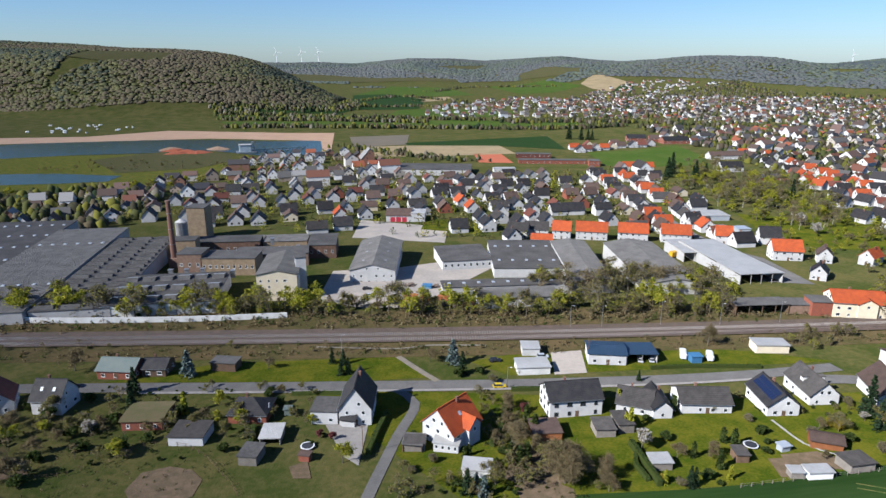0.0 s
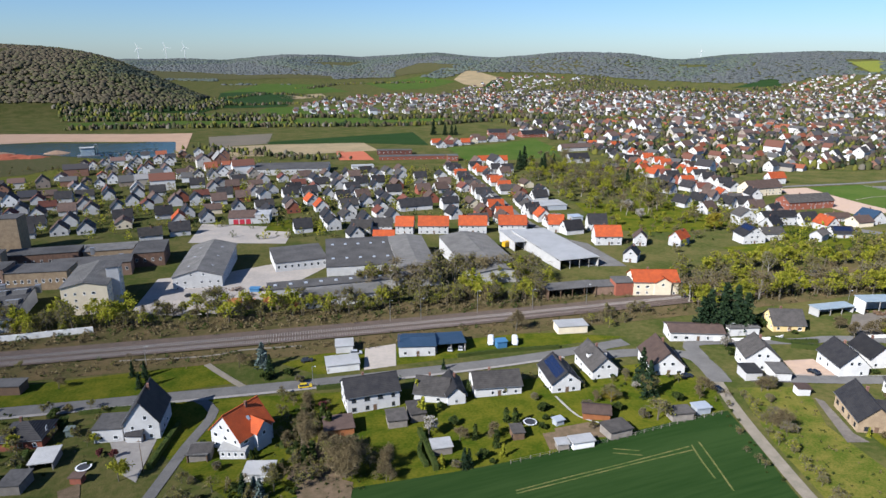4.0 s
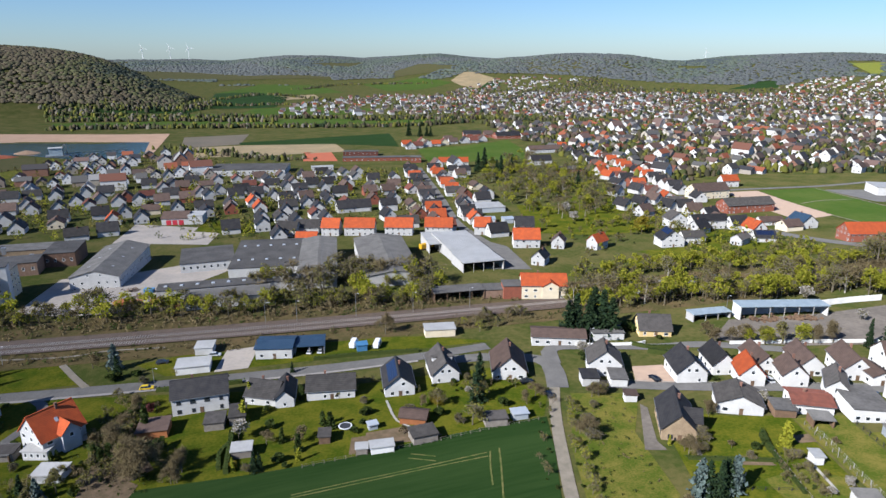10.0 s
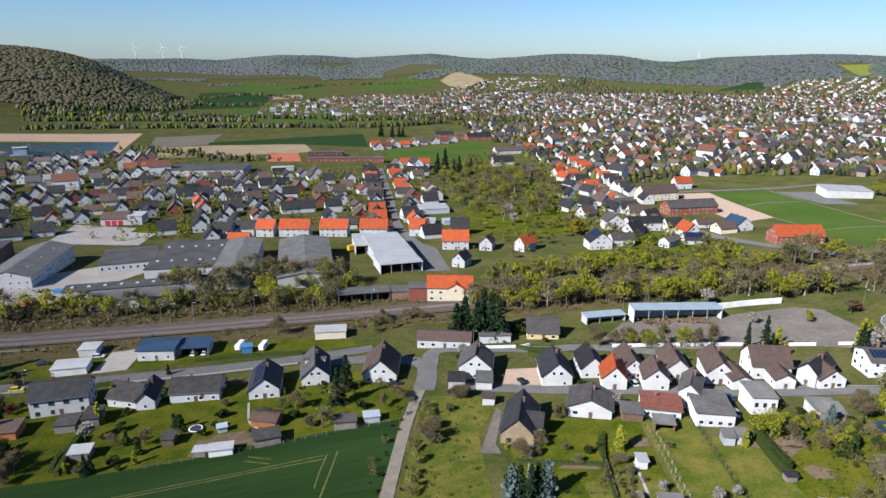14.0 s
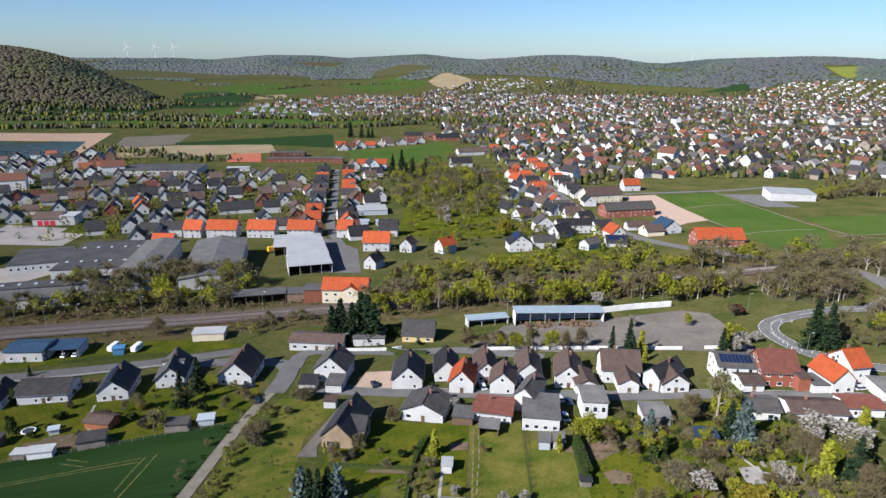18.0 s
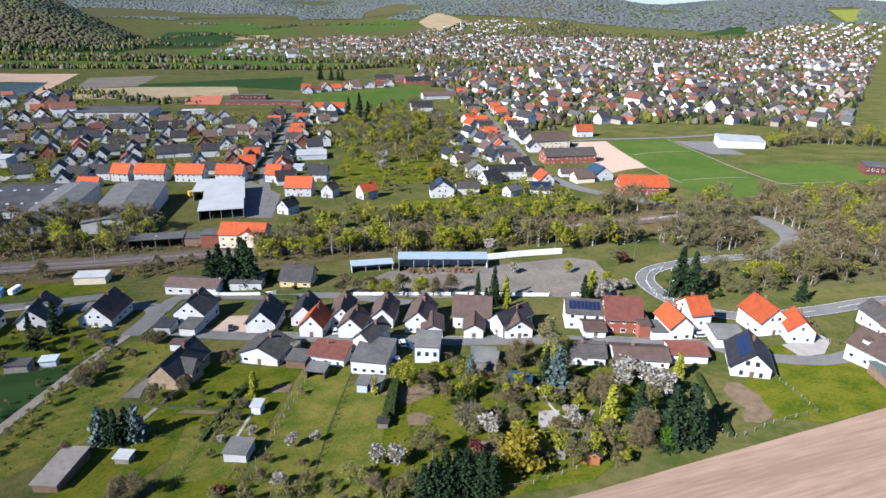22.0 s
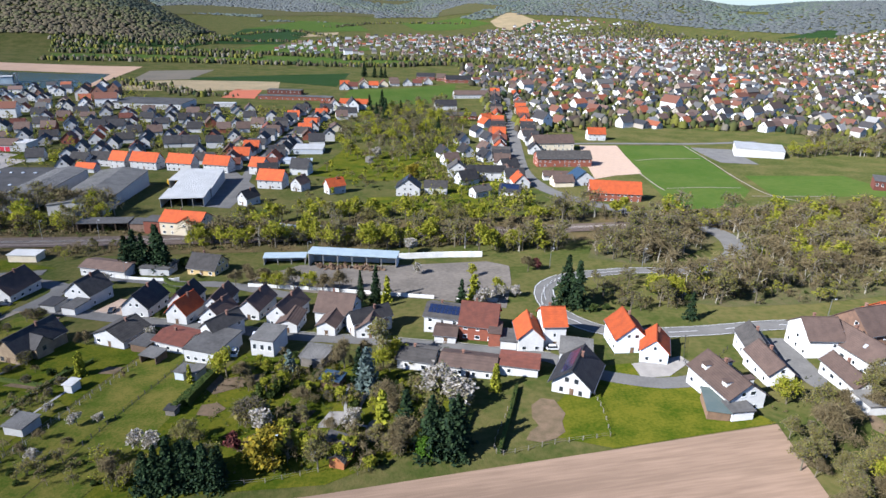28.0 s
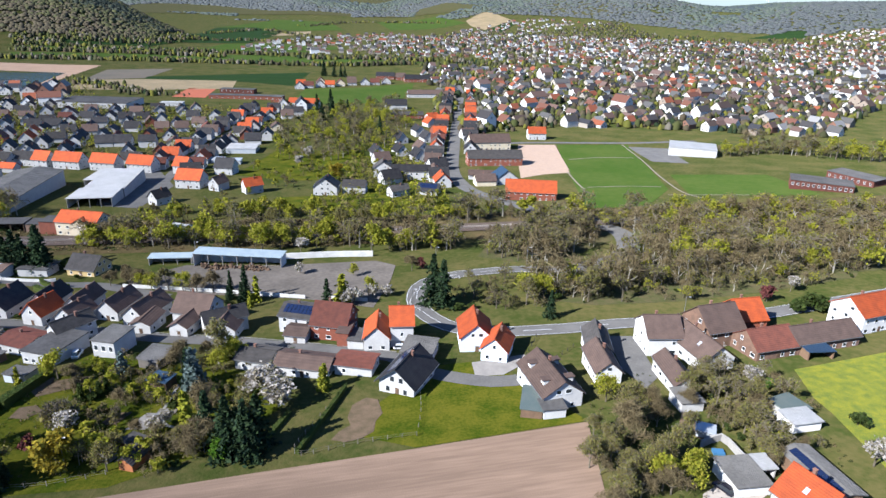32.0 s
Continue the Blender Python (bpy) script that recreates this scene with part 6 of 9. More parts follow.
ribbon("tractor_track", [(65.3, 113.4), (79.7, 115.8), (95.0, 118.4), (112.0, 120.9)], 0.42, M["wheeltrack"], 0.16, label="pale wheel track in the wheat", category="track")
ribbon("tractor_track", [(113.0, 123.1), (111.4, 116.0), (110.2, 108.6)], 0.42, M["wheeltrack"], 0.16, label="pale wheel track in the wheat", category="track")
ribbon("tractor_track", [(115.5, 124.0), (114.0, 116.2), (111.3, 103.4)], 0.42, M["wheeltrack"], 0.16, label="pale wheel track in the wheat", category="track")
ribbon("tractor_track", [(93.7, 126.1), (99.5, 123.6)], 0.42, M["wheeltrack"], 0.16, label="pale wheel track in the wheat", category="track")
ribbon("tractor_track", [(92.8, 124.3), (99.2, 121.5)], 0.42, M["wheeltrack"], 0.16, label="pale wheel track in the wheat", category="track")
ribbon("embankment", RAIL, 12.0, M["dryground"], 0.12, -12.5, "dry brown grass beside the railway", "embankment")
ribbon("embankment", RAIL, 20.0, M["dryground"], 0.12, 16.5, "dry brown grass beside the railway", "embankment")

# ---- garden plants ----
tree("spring", -25.0, 139.8, 6.5)
tree("purple", -32.8, 152.1, 2.6)
tree("bush", -52.8, 175.4, 2.5)
tree("spruce", -37.3, 198.6, 5)
tree("spruce", -33.4, 197.9, 5)
tree("cypress", 6.5, 142.1, 3)
tree("cypress", 5.4, 141.4, 3)
tree("bush", -7.9, 151.5, 2.4)
tree("shrub", -2.4, 139.4, 2.5)
tree("bluespruce", 7.6, 127.2, 4)
tree("bush", 3.2, 128.9, 2.5)
tree("bare", -57.8, 194.6, 5)
tree("bush", -45.2, 168.5, 2)
tree("bare", -49.8, 178.3, 3)
tree("shrub", -7.5, 134.5, 2)
tree("bare", -4.4, 199.5, 6)
tree("bare", 19.4, 166.4, 6, wide=1.3)
tree("bare", 18.3, 156.0, 5, wide=1.2)
tree("purple", 22.7, 164.5, 3.4)
tree("bare", 28.7, 131.0, 11, wide=1.2)
tree("bare", 23.6, 140.4, 7)
tree("bare", 37.5, 125.2, 5.2)
tree("blossom", 50.3, 143.1, 6)
tree("goldcypress", 50.3, 166.2, 5.5)
tree("goldcypress", 49.4, 154.5, 4.5)
tree("cypress", 65.4, 163.5, 4.5)
tree("bush", 56.1, 158.5, 2.2)
tree("bare", 57.7, 138.8, 5)
tree("cypress", 61.7, 138.9, 4)
tree("cypress", 66.1, 133.8, 4.5)
tree("goldcypress", 66.4, 128.9, 3.5)
tree("spruce", 56.2, 126.2, 5)
tree("gold", 50.9, 128.7, 2.6)
tree("shrub", 54.3, 126.6, 2.5)
tree("cypress", 18.6, 136.7, 5)
tree("bush", 15.0, 142.2, 2.6)
tree("shrub", 15.7, 184.1, 3)
tree("spruce", 61.5, 183.8, 3.5)
tree("spruce", 6.3, 190.2, 7)
tree("bush", 11.9, 190.6, 3)
tree("twigs", 24.0, 189.8, 3)
tree("bush", 63.3, 126.9, 1.6)
tree("goldcypress", 51.0, 127.8, 3.4)
tree("bare", 13.2, 147.6, 5)
tree("spruce", 118.4, 160.2, 10)
tree("brush", 111.5, 137.2, 7, wide=1.3)
tree("bare", 99.7, 151.6, 4)
tree("gold", 103.4, 152.7, 3)
tree("bush", 103.6, 144.8, 3)
tree("bush", 82.7, 149.3, 2.6)
tree("shrub", 83.3, 156.7, 2.4)
tree("bush", 82.7, 144.5, 2)
tree("bare", 92.9, 136.5, 3)
tree("bare", 129.0, 145.9, 5)
tree("bare", 132.7, 149.7, 5, wide=1.3)
tree("blossom", 114.3, 155.5, 3)
tree("bush", 80.0, 140.1, 2.4)
tree("shrub", 115.6, 165.4, 2.6)
tree("bush", 111.5, 164.9, 1.6)
tree("bush", 85.0, 144.6, 1.5)
tree("shrub", 108.3, 139.1, 3)
tree("blossom", 157.9, 177.3, 5)
tree("bush", 155.9, 172.7, 3.5)
tree("blossom", 175.4, 189.8, 4)
tree("shrub", 150.9, 147.0, 4.5, wide=1.2)
tree("shrub", 146.3, 139.2, 2.4)
tree("shrub", 140.5, 130.3, 3.5, wide=1.2)
tree("shrub", 139.2, 123.3, 4, wide=1.2)
tree("bare", 204.4, 174.5, 7)
tree("bare", 210.9, 174.7, 7)
tree("spring", 215.7, 173.4, 6)
tree("spring", 220.0, 170.3, 7)
tree("bush", 187.8, 147.4, 2)
tree("shrub", 165.1, 116.2, 4)
tree("goldcypress", 156.5, 116.3, 2.4)
tree("bare", 174.2, 128.9, 5)
tree("bush", 188.4, 183.5, 2.2)
tree("spruce", 153.7, 94.8, 7.5, wide=1.3)
tree("spruce", 157.7, 94.8, 7.5, wide=1.3)
tree("bluespruce", 152.0, 95.2, 8)
tree("spruce", 155.7, 93.6, 8)
tree("bluespruce", 159.7, 94.6, 8)
tree("goldcypress", 182.8, 108.5, 5.5)
tree("bare", 173.5, 127.3, 5, wide=0.6)
tree("shrub", 171.2, 105.7, 2.4)
tree("bush", 175.0, 109.8, 1.8)
tree("blossom", 193.8, 85.3, 3.8)
tree("blossom", 191.5, 72.2, 3.4)
tree("bare", 188.8, 80.2, 3.4)
tree("blossom", 198.0, 86.0, 3)
tree("bare", 196.3, 76.8, 3)
tree("bare", 150.4, 145.8, 4.5)
tree("shrub", 180.9, 103.6, 3)
tree("shrub", 180.3, 98.6, 2.5)
tree("bare", 170.0, 111.5, 2.5)
tree("blossom", 178.1, 88.8, 2.6)
tree("blossom", 184.7, 91.3, 2.8)
tree("bare", 146.2, 89.8, 5)
tree("purple", 180.7, 71.5, 2.4, wide=1.4)
tree("bare", 188.2, 75.1, 3)
tree("bare", 194.7, 107.4, 2.5)
tree("blossom", 191.4, 131.2, 4)
tree("bare", 158.5, 112.7, 4)
tree("shrub", 162.9, 111.7, 2.4)
tree("bush", 178.4, 110.9, 2)
tree("bare", 165.2, 74.1, 7)
tree("bare", 161.5, 73.5, 6)
tree("spring", 220.6, 106.3, 8.5, wide=1.1)
tree("bare", 225.4, 104.6, 6)
tree("bluespruce", 236.7, 106.4, 6.5)
tree("bare", 250.0, 109.6, 9, wide=1.1)
tree("goldcypress", 259.3, 114.4, 6.5)
tree("spring", 263.0, 113.5, 8)
tree("bluespruce", 256.7, 98.4, 10)
tree("bare", 228.0, 98.9, 5)
tree("bush", 242.2, 97.1, 3.5)
tree("cypress", 231.9, 94.4, 4)
tree("cypress", 236.3, 98.1, 4)
tree("shrub", 232.3, 84.4, 6, wide=1.2)
tree("blossom", 235.2, 79.7, 6, wide=1.2)
tree("bud", 222.3, 74.9, 7)
tree("blossom", 214.7, 74.7, 5.5)
tree("purple", 231.4, 74.4, 4.5)
tree("gold", 239.2, 68.8, 9, wide=1.2)
tree("spruce", 222.8, 62.4, 10)
tree("spruce", 226.2, 62.3, 9)
tree("spruce", 229.6, 61.9, 9)
tree("spruce", 220.3, 62.4, 8)
tree("bare", 250.9, 79.4, 5)
tree("blossom", 254.1, 79.7, 4.5)
tree("bud", 249.5, 67.1, 7)
tree("goldcypress", 261.6, 78.1, 10)
tree("bush", 260.0, 95.7, 2.6)
tree("bush", 264.9, 97.3, 2.2)
tree("bare", 210.4, 65.9, 6)
tree("bud", 216.5, 64.6, 6)
tree("bush", 248.5, 102.8, 2.4)
tree("shrub", 248.3, 93.3, 3)
tree("bush", 236.2, 116.4, 2.4)
tree("cypress", 263.0, 92.6, 3.4)
tree("cypress", 263.9, 96.8, 3)
tree("shrub", 274.7, 104.8, 3)
tree("bush", 214.8, 94.1, 2)
tree("shrub", 269.2, 110.6, 2)
tree("goldcypress", 221.7, 63.6, 4)
tree("blossom", 221.0, 67.6, 5, wide=0.6)
tree("shrub", 226.3, 104.4, 3)
tree("bush", 243.8, 104.6, 2.8)
tree("bare", 265.0, 71.6, 10)
tree("spruce", 275.9, 69.4, 12, wide=1.1)
tree("spruce", 273.9, 70.9, 10)
tree("blossom", 278.1, 90.5, 8, wide=1.4)
tree("goldcypress", 287.9, 97.3, 6)
tree("green", 270.5, 69.7, 5)
tree("bud", 271.9, 82.4, 8)
tree("bush", 262.2, 87.6, 2.5)
tree("shrub", 261.6, 95.3, 3)
tree("bare", 252.4, 70.1, 4)
tree("blossom", 254.8, 83.6, 4)
tree("bush", 258.9, 69.1, 1.6)
tree("bush", 262.7, 67.8, 1.6)
tree("shrub", 247.5, 70.9, 2.5)
tree("bluespruce", 256.6, 99.2, 8.5)
tree("spring", 261.4, 115.3, 6)
tree("cypress", 271.7, 67.0, 1.5)
tree("spruce", 222.8, 62.0, 9, wide=1.3)
tree("spruce", 226.9, 62.8, 9, wide=1.3)
tree("spruce", 218.7, 61.4, 8, wide=1.3)
tree("bud", 228.5, 66.9, 7, wide=1.2)
tree("green", 226.1, 67.1, 5)
tree("spruce", 220.8, 61.6, 9)
tree("spruce", 224.8, 62.4, 9)
tree("spruce", 228.6, 62.9, 8)
tree("spruce", 231.4, 64.5, 7)
tree("blossom", 211.0, 76.1, 5)
tree("bare", 213.6, 64.9, 5)
tree("bud", 219.3, 78.1, 6)
tree("bush", 234.1, 95.1, 2.6)
tree("shrub", 243.1, 86.1, 3)
tree("bush", 238.8, 89.4, 2.4)
tree("bud", 248.9, 72.0, 6)
tree("bush", 259.6, 69.7, 2.4)
tree("bush", 254.7, 89.4, 2.6)
tree("shrub", 245.1, 102.7, 3.4)
tree("spruce", 316.1, 149.6, 15, wide=1.1)
tree("spruce", 319.2, 146.9, 14, wide=1.1)
tree("spring", 347.4, 152.8, 9, wide=1.2)
tree("spring", 352.1, 151.7, 9)
tree("bud", 345.8, 146.9, 10)
tree("bare", 362.8, 183.8, 7)
tree("spring", 295.0, 159.3, 7)
tree("blossom", 296.4, 156.9, 5)
tree("bare", 309.6, 183.8, 7)
tree("bush", 323.8, 144.2, 3)
tree("bush", 328.2, 145.1, 2.5)
tree("spruce", 351.0, 135.7, 8)
tree("bud", 366.1, 148.2, 12)
tree("bush", 356.8, 150.5, 3)
tree("shrub", 334.0, 147.7, 3)
tree("bush", 347.7, 159.5, 4)
tree("purple", 313.2, 185.6, 5)
tree("spruce", 282.6, 148.5, 9)
tree("spruce", 251.0, 152.2, 6.5)
tree("spruce", 254.7, 154.0, 7)
tree("goldcypress", 257.8, 151.7, 5)
tree("blossom", 287.2, 149.5, 5, wide=0.6)
tree("blossom", 301.4, 158.5, 4.5)
tree("spring", 260.0, 109.2, 7)
tree("spruce", 254.6, 101.0, 9)
tree("bare", 254.3, 116.6, 6)
tree("goldcypress", 287.4, 95.7, 6)
tree("blossom", 268.7, 183.8, 5)
tree("blossom", 274.6, 95.7, 7.5, wide=1.4)
tree("spring", 288.3, 180.1, 5)
tree("spruce", 158.5, 194.1, 12, wide=1.3)
tree("spruce", 173.4, 190.5, 13, wide=1.3)
tree("spruce", 169.2, 197.1, 15, wide=1.3)
tree("bush", 155.0, 192.0, 4, wide=1.4)
tree("spruce", 161.6, 194.6, 14, wide=1.2)
tree("spruce", 171.1, 193.2, 15, wide=1.2)
tree("spruce", 165.6, 192.4, 13, wide=1.2)
tree("bush", 181.0, 195.1, 5, wide=1.3)
tree("bush", 178.7, 197.8, 4.5)
tree("blossom", 176.8, 193.9, 4.5)
tree("goldcypress", 212.2, 104.0, 4.5)
tree("bare", 207.0, 184.2, 6)
tree("bare", 93.8, 210.8, 9)
tree("bare", 91.2, 243.6, 9)
tree("bluespruce", -82.1, 189.1, 8)
tree("spruce", -30.8, 191.0, 5)
tree("spruce", -33.0, 189.8, 5)
tree("bare", -121.3, 193.7, 9)
tree("gold", -100.5, 193.6, 4)
tree("goldcypress", -74.5, 166.0, 6)
tree("bare", -67.2, 160.3, 5.5)
tree("spring", -83.4, 143.4, 5.5)
tree("bare", -101.9, 151.4, 4)
tree("blossom", -95.9, 155.3, 4.5)
tree("bush", -99.8, 153.3, 4)
tree("bush", -78.4, 151.0, 3)
tree("shrub", -80.8, 143.3, 3)
tree("spring", -88.3, 242.3, 6)
tree("bush", -121.4, 168.8, 3)
tree("bare", -94.7, 159.6, 4)
tree("bush", -48.0, 170.4, 3.5)
tree("purple", -29.2, 150.9, 2.6)
tree("bush", -53.5, 152.5, 2)
tree("bluespruce", 3.4, 197.2, 8)
tree("bush", 4.6, 188.1, 3.5)
tree("bush", 5.9, 189.6, 3)
tree("cypress", 16.5, 138.6, 5)
tree("cypress", 20.4, 137.5, 5.5)
tree("spring", 22.0, 142.2, 4)
tree("bare", 28.3, 129.3, 10, wide=1.2)
tree("bare", 38.7, 125.6, 5)
tree("spruce", 5.5, 125.3, 6)
tree("bluespruce", 9.2, 124.3, 5)
tree("bush", 61.5, 129.6, 3)
tree("spruce", 57.4, 126.5, 4.5)
tree("goldcypress", 50.3, 153.5, 6)
tree("shrub", 95.8, 148.2, 3)
tree("bush", 103.6, 144.7, 3)
tree("spruce", 115.7, 150.6, 10)
tree("gold", 104.3, 151.1, 3.5)
tree("bush", 433.2, 136.0, 6.5, wide=1.5)
tree("bush", 428.6, 134.8, 5, wide=1.4)
tree("purple", 422.6, 143.7, 6)
tree("blossom", 435.4, 152.0, 6)
tree("spring", 353.4, 86.4, 7, wide=1.1)
tree("bare", 354.4, 70.0, 11, wide=1.2)
tree("bare", 362.0, 78.9, 9)
tree("bud", 359.7, 64.1, 9)
tree("bud", 353.1, 59.3, 8)
tree("spring", 358.8, 54.2, 8)
tree("bare", 355.4, 53.3, 8)
tree("blossom", 390.0, 91.5, 6)
tree("blossom", 397.5, 58.9, 7, wide=1.2)
tree("bush", 403.8, 72.8, 4)
tree("bush", 378.9, 92.3, 4)
tree("spring", 362.3, 58.7, 6)
tree("green", 393.3, 89.3, 3)
tree("blossom", 349.7, 66.1, 3)
tree("spring", 354.3, 54.5, 8)
tree("bud", 356.6, 79.2, 9)
tree("bud", 366.0, 69.3, 8)
hedge([(-19.0, 143.3), (-17.8, 153.0), (-16.1, 163.6)], 1.6, 1.7)
hedge([(48.2, 145.7), (48.9, 136.7), (49.5, 126.8)], 1.5, 2, "yellow-green clipped garden hedge")
hedge([(218.0, 108.2), (216.6, 100.2), (215.3, 92.3)], 1.6, 2.6)
hedge([(176.8, 181.7), (181.5, 176.7), (190.0, 174.5)], 1.6, 1.4)
hedge([(179.4, 173.6), (182.5, 171.1), (186.1, 169.2)], 2.2, 1.8)
hedge([(213.5, 90.0), (215.0, 97.5), (216.8, 105.2)], 1.8, 2.4)
hedge([(276.8, 117.7), (274.3, 108.2), (274.7, 104.7)], 1.5, 1.6)
hedge([(281.3, 86.2), (278.9, 77.9), (276.9, 69.7)], 1.4, 1)
hedge([(47.5, 128.9), (46.7, 135.6), (48.1, 140.3)], 1.3, 1.4)
hedge([(180.3, 115.1), (178.4, 109.6), (177.9, 107.3)], 1.4, 1.2)
hedge([(20.9, 178.3), (37.4, 178.6), (46.3, 179.5)], 1.5, 1.3)
hedge([(67.9, 192.5), (82.7, 193.4), (103.9, 192.4)], 1.4, 1.2)
fence([(194.2, 117.6), (191.3, 104.4), (187.3, 86.8), (184.2, 71.2)], "greywood", 1.2, 2.5, "row of pale fence posts between the plots")
fence([(67.4, 125.5), (83.0, 128.0), (99.4, 130.3), (117.4, 134.1), (129.4, 135.9)], "greywood", 1.2, 2.5, "wire fence along the wheat field")
fence([(289.4, 86.7), (285.0, 70.6), (297.5, 73.2), (309.7, 75.2)], "greywood", 1.2, 2.5, "dark wire fence round the garden")
fence([(310.8, 95.1), (310.8, 84.9), (309.7, 75.2)], "greywood", 1.2, 2.5, "dark wire fence round the garden")
fence([(232.7, 62.6), (240.1, 63.2), (249.7, 66.0)], "greywood", 1.2, 2.5, "grey garden fence by the field")
fence([(344.4, 122.5), (338.1, 106.8), (343.4, 105.8), (352.9, 115.0)], "darkframe", 1.2, 2.5, "dark garden fence by the road")
fence([(177.9, 106.7), (174.2, 91.5), (171.1, 78.6)], "greywood", 1.2, 2.5, "low stone-edged plot border")
fence([(326.4, 173.2), (319.2, 173.8), (312.1, 163.8), (308.7, 149.8), (311.8, 144.2)], "frame", 1.2, 2.5, "white guard rail on the bend")

# ---- thickets ----
thicket("scrub", along([(-198.2, 245.0), (-145.4, 244.9), (-88.6, 246.7), (-19.5, 248.4), (50.3, 249.3), (119.8, 248.6)], 3, 1.2, ('brush', 'twigs', 'yellowbrush', 'brush', 'twigs', 'lowbush', 'grove', 'greengrove', 'yellowbrush'), 0.75, 1.3, 2, 3, 15), "belt of budding scrub along the railway")
thicket("scrub", along([(39.1, 269.8), (75.4, 276.2), (96.0, 277.0), (119.1, 263.7)], 3, 1.2, ('grove', 'brush', 'leafy', 'yellowbrush', 'twigs', 'palegrove', 'greengrove', 'brush', 'palegrove', 'grove'), 0.8, 1.35, 3, 3, 16), "belt of budding scrub along the railway")
thicket("scrub", along([(-168.1, 209.0), (-96.3, 208.7), (-16.8, 210.1), (15.4, 212.7)], 7, 2, ('lowbush', 'twigs', 'brush'), 0.3, 0.7, 4, 1, 9), "low scrub on the railway bank")
thicket("scrub", along([(171.6, 226.2), (213.4, 227.8), (259.7, 223.7), (298.3, 218.6), (326.4, 210.9)], 3, 1.2, ('grove', 'brush', 'leafy', 'yellowbrush', 'twigs', 'palegrove', 'greengrove', 'brush', 'grove', 'yellowbrush', 'leafy'), 0.75, 1.35, 5, 4, 16), "scrub beside the yard")
thicket("scrub", along([(122.9, 210.3), (136.6, 216.6), (144.1, 221.5)], 3.2, 1, ('brush', 'yellowbrush', 'twigs'), 0.6, 1.1, 6, 2, 9), "scrub and trees beside the station")
W1 = [(335.7, 198.7), (344.2, 221.9), (369.7, 238.4), (401.1, 243.0), (396.0, 217.9), (372.2, 195.8), (355.0, 187.9)]
drape("wood_floor", W1, M["woodfloor"], 0.08, 8, "leaf litter and rough grass under the trees", "wood floor")
W2 = [(402.5, 204.8), (409.5, 240.2), (462.3, 244.2), (534.8, 242.2), (587.2, 240.8), (525.3, 172.7), (482.4, 171.0), (443.5, 165.4), (408.9, 156.6), (384.8, 154.1), (366.6, 150.3), (352.0, 151.5), (349.3, 168.0), (370.5, 172.4), (388.6, 183.8)]
drape("wood_floor", W2, M["woodfloor"], 0.08, 8, "leaf litter and rough grass under the trees", "wood floor")
thicket("woodland", scatter(W1, 130, ('grove', 'palegrove', 'palegrove', 'grove', 'yellowbrush', 'twigs'), 0.55, 1.25, 41), "budding woodland beside the railway bridge")
thicket("woodland", scatter(W2, 620, ('grove', 'palegrove', 'palegrove', 'grove', 'palegrove', 'brush', 'twigs', 'greengrove', 'twigs'), 0.6, 1.35, 42), "leafless and budding woodland above the road")
thicket("scrub", along([(378.8, 93.5), (377.5, 80.6), (378.0, 72.2), (379.0, 64.6), (380.3, 58.4)], 3.0, 1.2, ("shrub", "bud", "bush", "shrub", "bare"), 0.5, 0.8, 10, 2, 13), "overgrown shrubs beside the field")
thicket("scrub", along([(352.6, 78.4), (351.5, 67.9), (350.3, 60.3), (348.1, 52.3), (350.0, 45.0)], 3.0, 1.4, ("bud", "bare", "spring", "bud", "shrub", "bare"), 0.5, 0.85, 11, 2, 13), "overgrown bare shrubs at the field corner")
thicket("trees", along([(185.6, 260.3), (213.7, 263.7), (245.7, 265.9), (278.8, 261.5), (311.4, 255.5), (331.0, 261.7)], 6, 2.5, ('leafy', 'yellowbrush', 'leafy', 'brush'), 0.9, 1.6, 13, 3, 14), "roadside trees in first leaf")
thicket("trees", along([(550.4, 436.2), (600.5, 446.1), (645.0, 402.1)], 4, 2.5, ('grove', 'brush', 'leafy', 'yellowbrush', 'twigs', 'palegrove', 'greengrove', 'brush'), 0.9, 1.8, 14, 3, 18), "trees behind the meadows")
thicket("trees", along([(-204.0, 259.6), (-163.2, 255.8), (-125.7, 252.2), (-85.7, 252.1)], 5, 2.5, ('leafy', 'brush', 'yellowbrush'), 0.8, 1.3, 15, 2, 8), "trees round the factory")
thicket("trees", along([(187.7, 334.5), (222.2, 343.2), (267.8, 386.6), (286.7, 347.0), (312.6, 378.3)], 6, 5, ('leafy', 'brush', 'twigs', 'lowbush'), 0.5, 1.1, 16, 3, 50), "garden trees among the houses")
thicket("trees", along([(-398.7, 532.6), (-315.8, 519.9), (-272.7, 545.9), (-236.4, 590.1)], 8, 4, ('brush', 'twigs', 'leafy'), 0.8, 1.3, 17, 2, 20), "trees by the lake and meadow")
thicket("garden_shrubs", along([(17.6, 126.6), (18.9, 138.5), (19.5, 154.7), (20.1, 165.0)], 2.6, 1.5, ('lowbush', 'twigs', 'brush'), 0.4, 0.8, 18, 2, 7), "garden shrubs and low bushes")
thicket("garden_shrubs", along([(227.5, 101.5), (234.9, 88.1), (241.9, 84.4), (240.0, 74.9)], 2.6, 1.5, ('lowbush', 'twigs', 'brush', 'lowbush'), 0.35, 0.8, 19, 3, 9), "garden shrubs and low bushes")
thicket("garden_shrubs", along([(263.7, 102.9), (267.3, 98.0), (273.5, 98.0), (268.6, 86.5)], 2.6, 1.5, ('lowbush', 'lowbush', 'brush'), 0.35, 0.7, 20, 3, 9), "garden shrubs and low bushes")
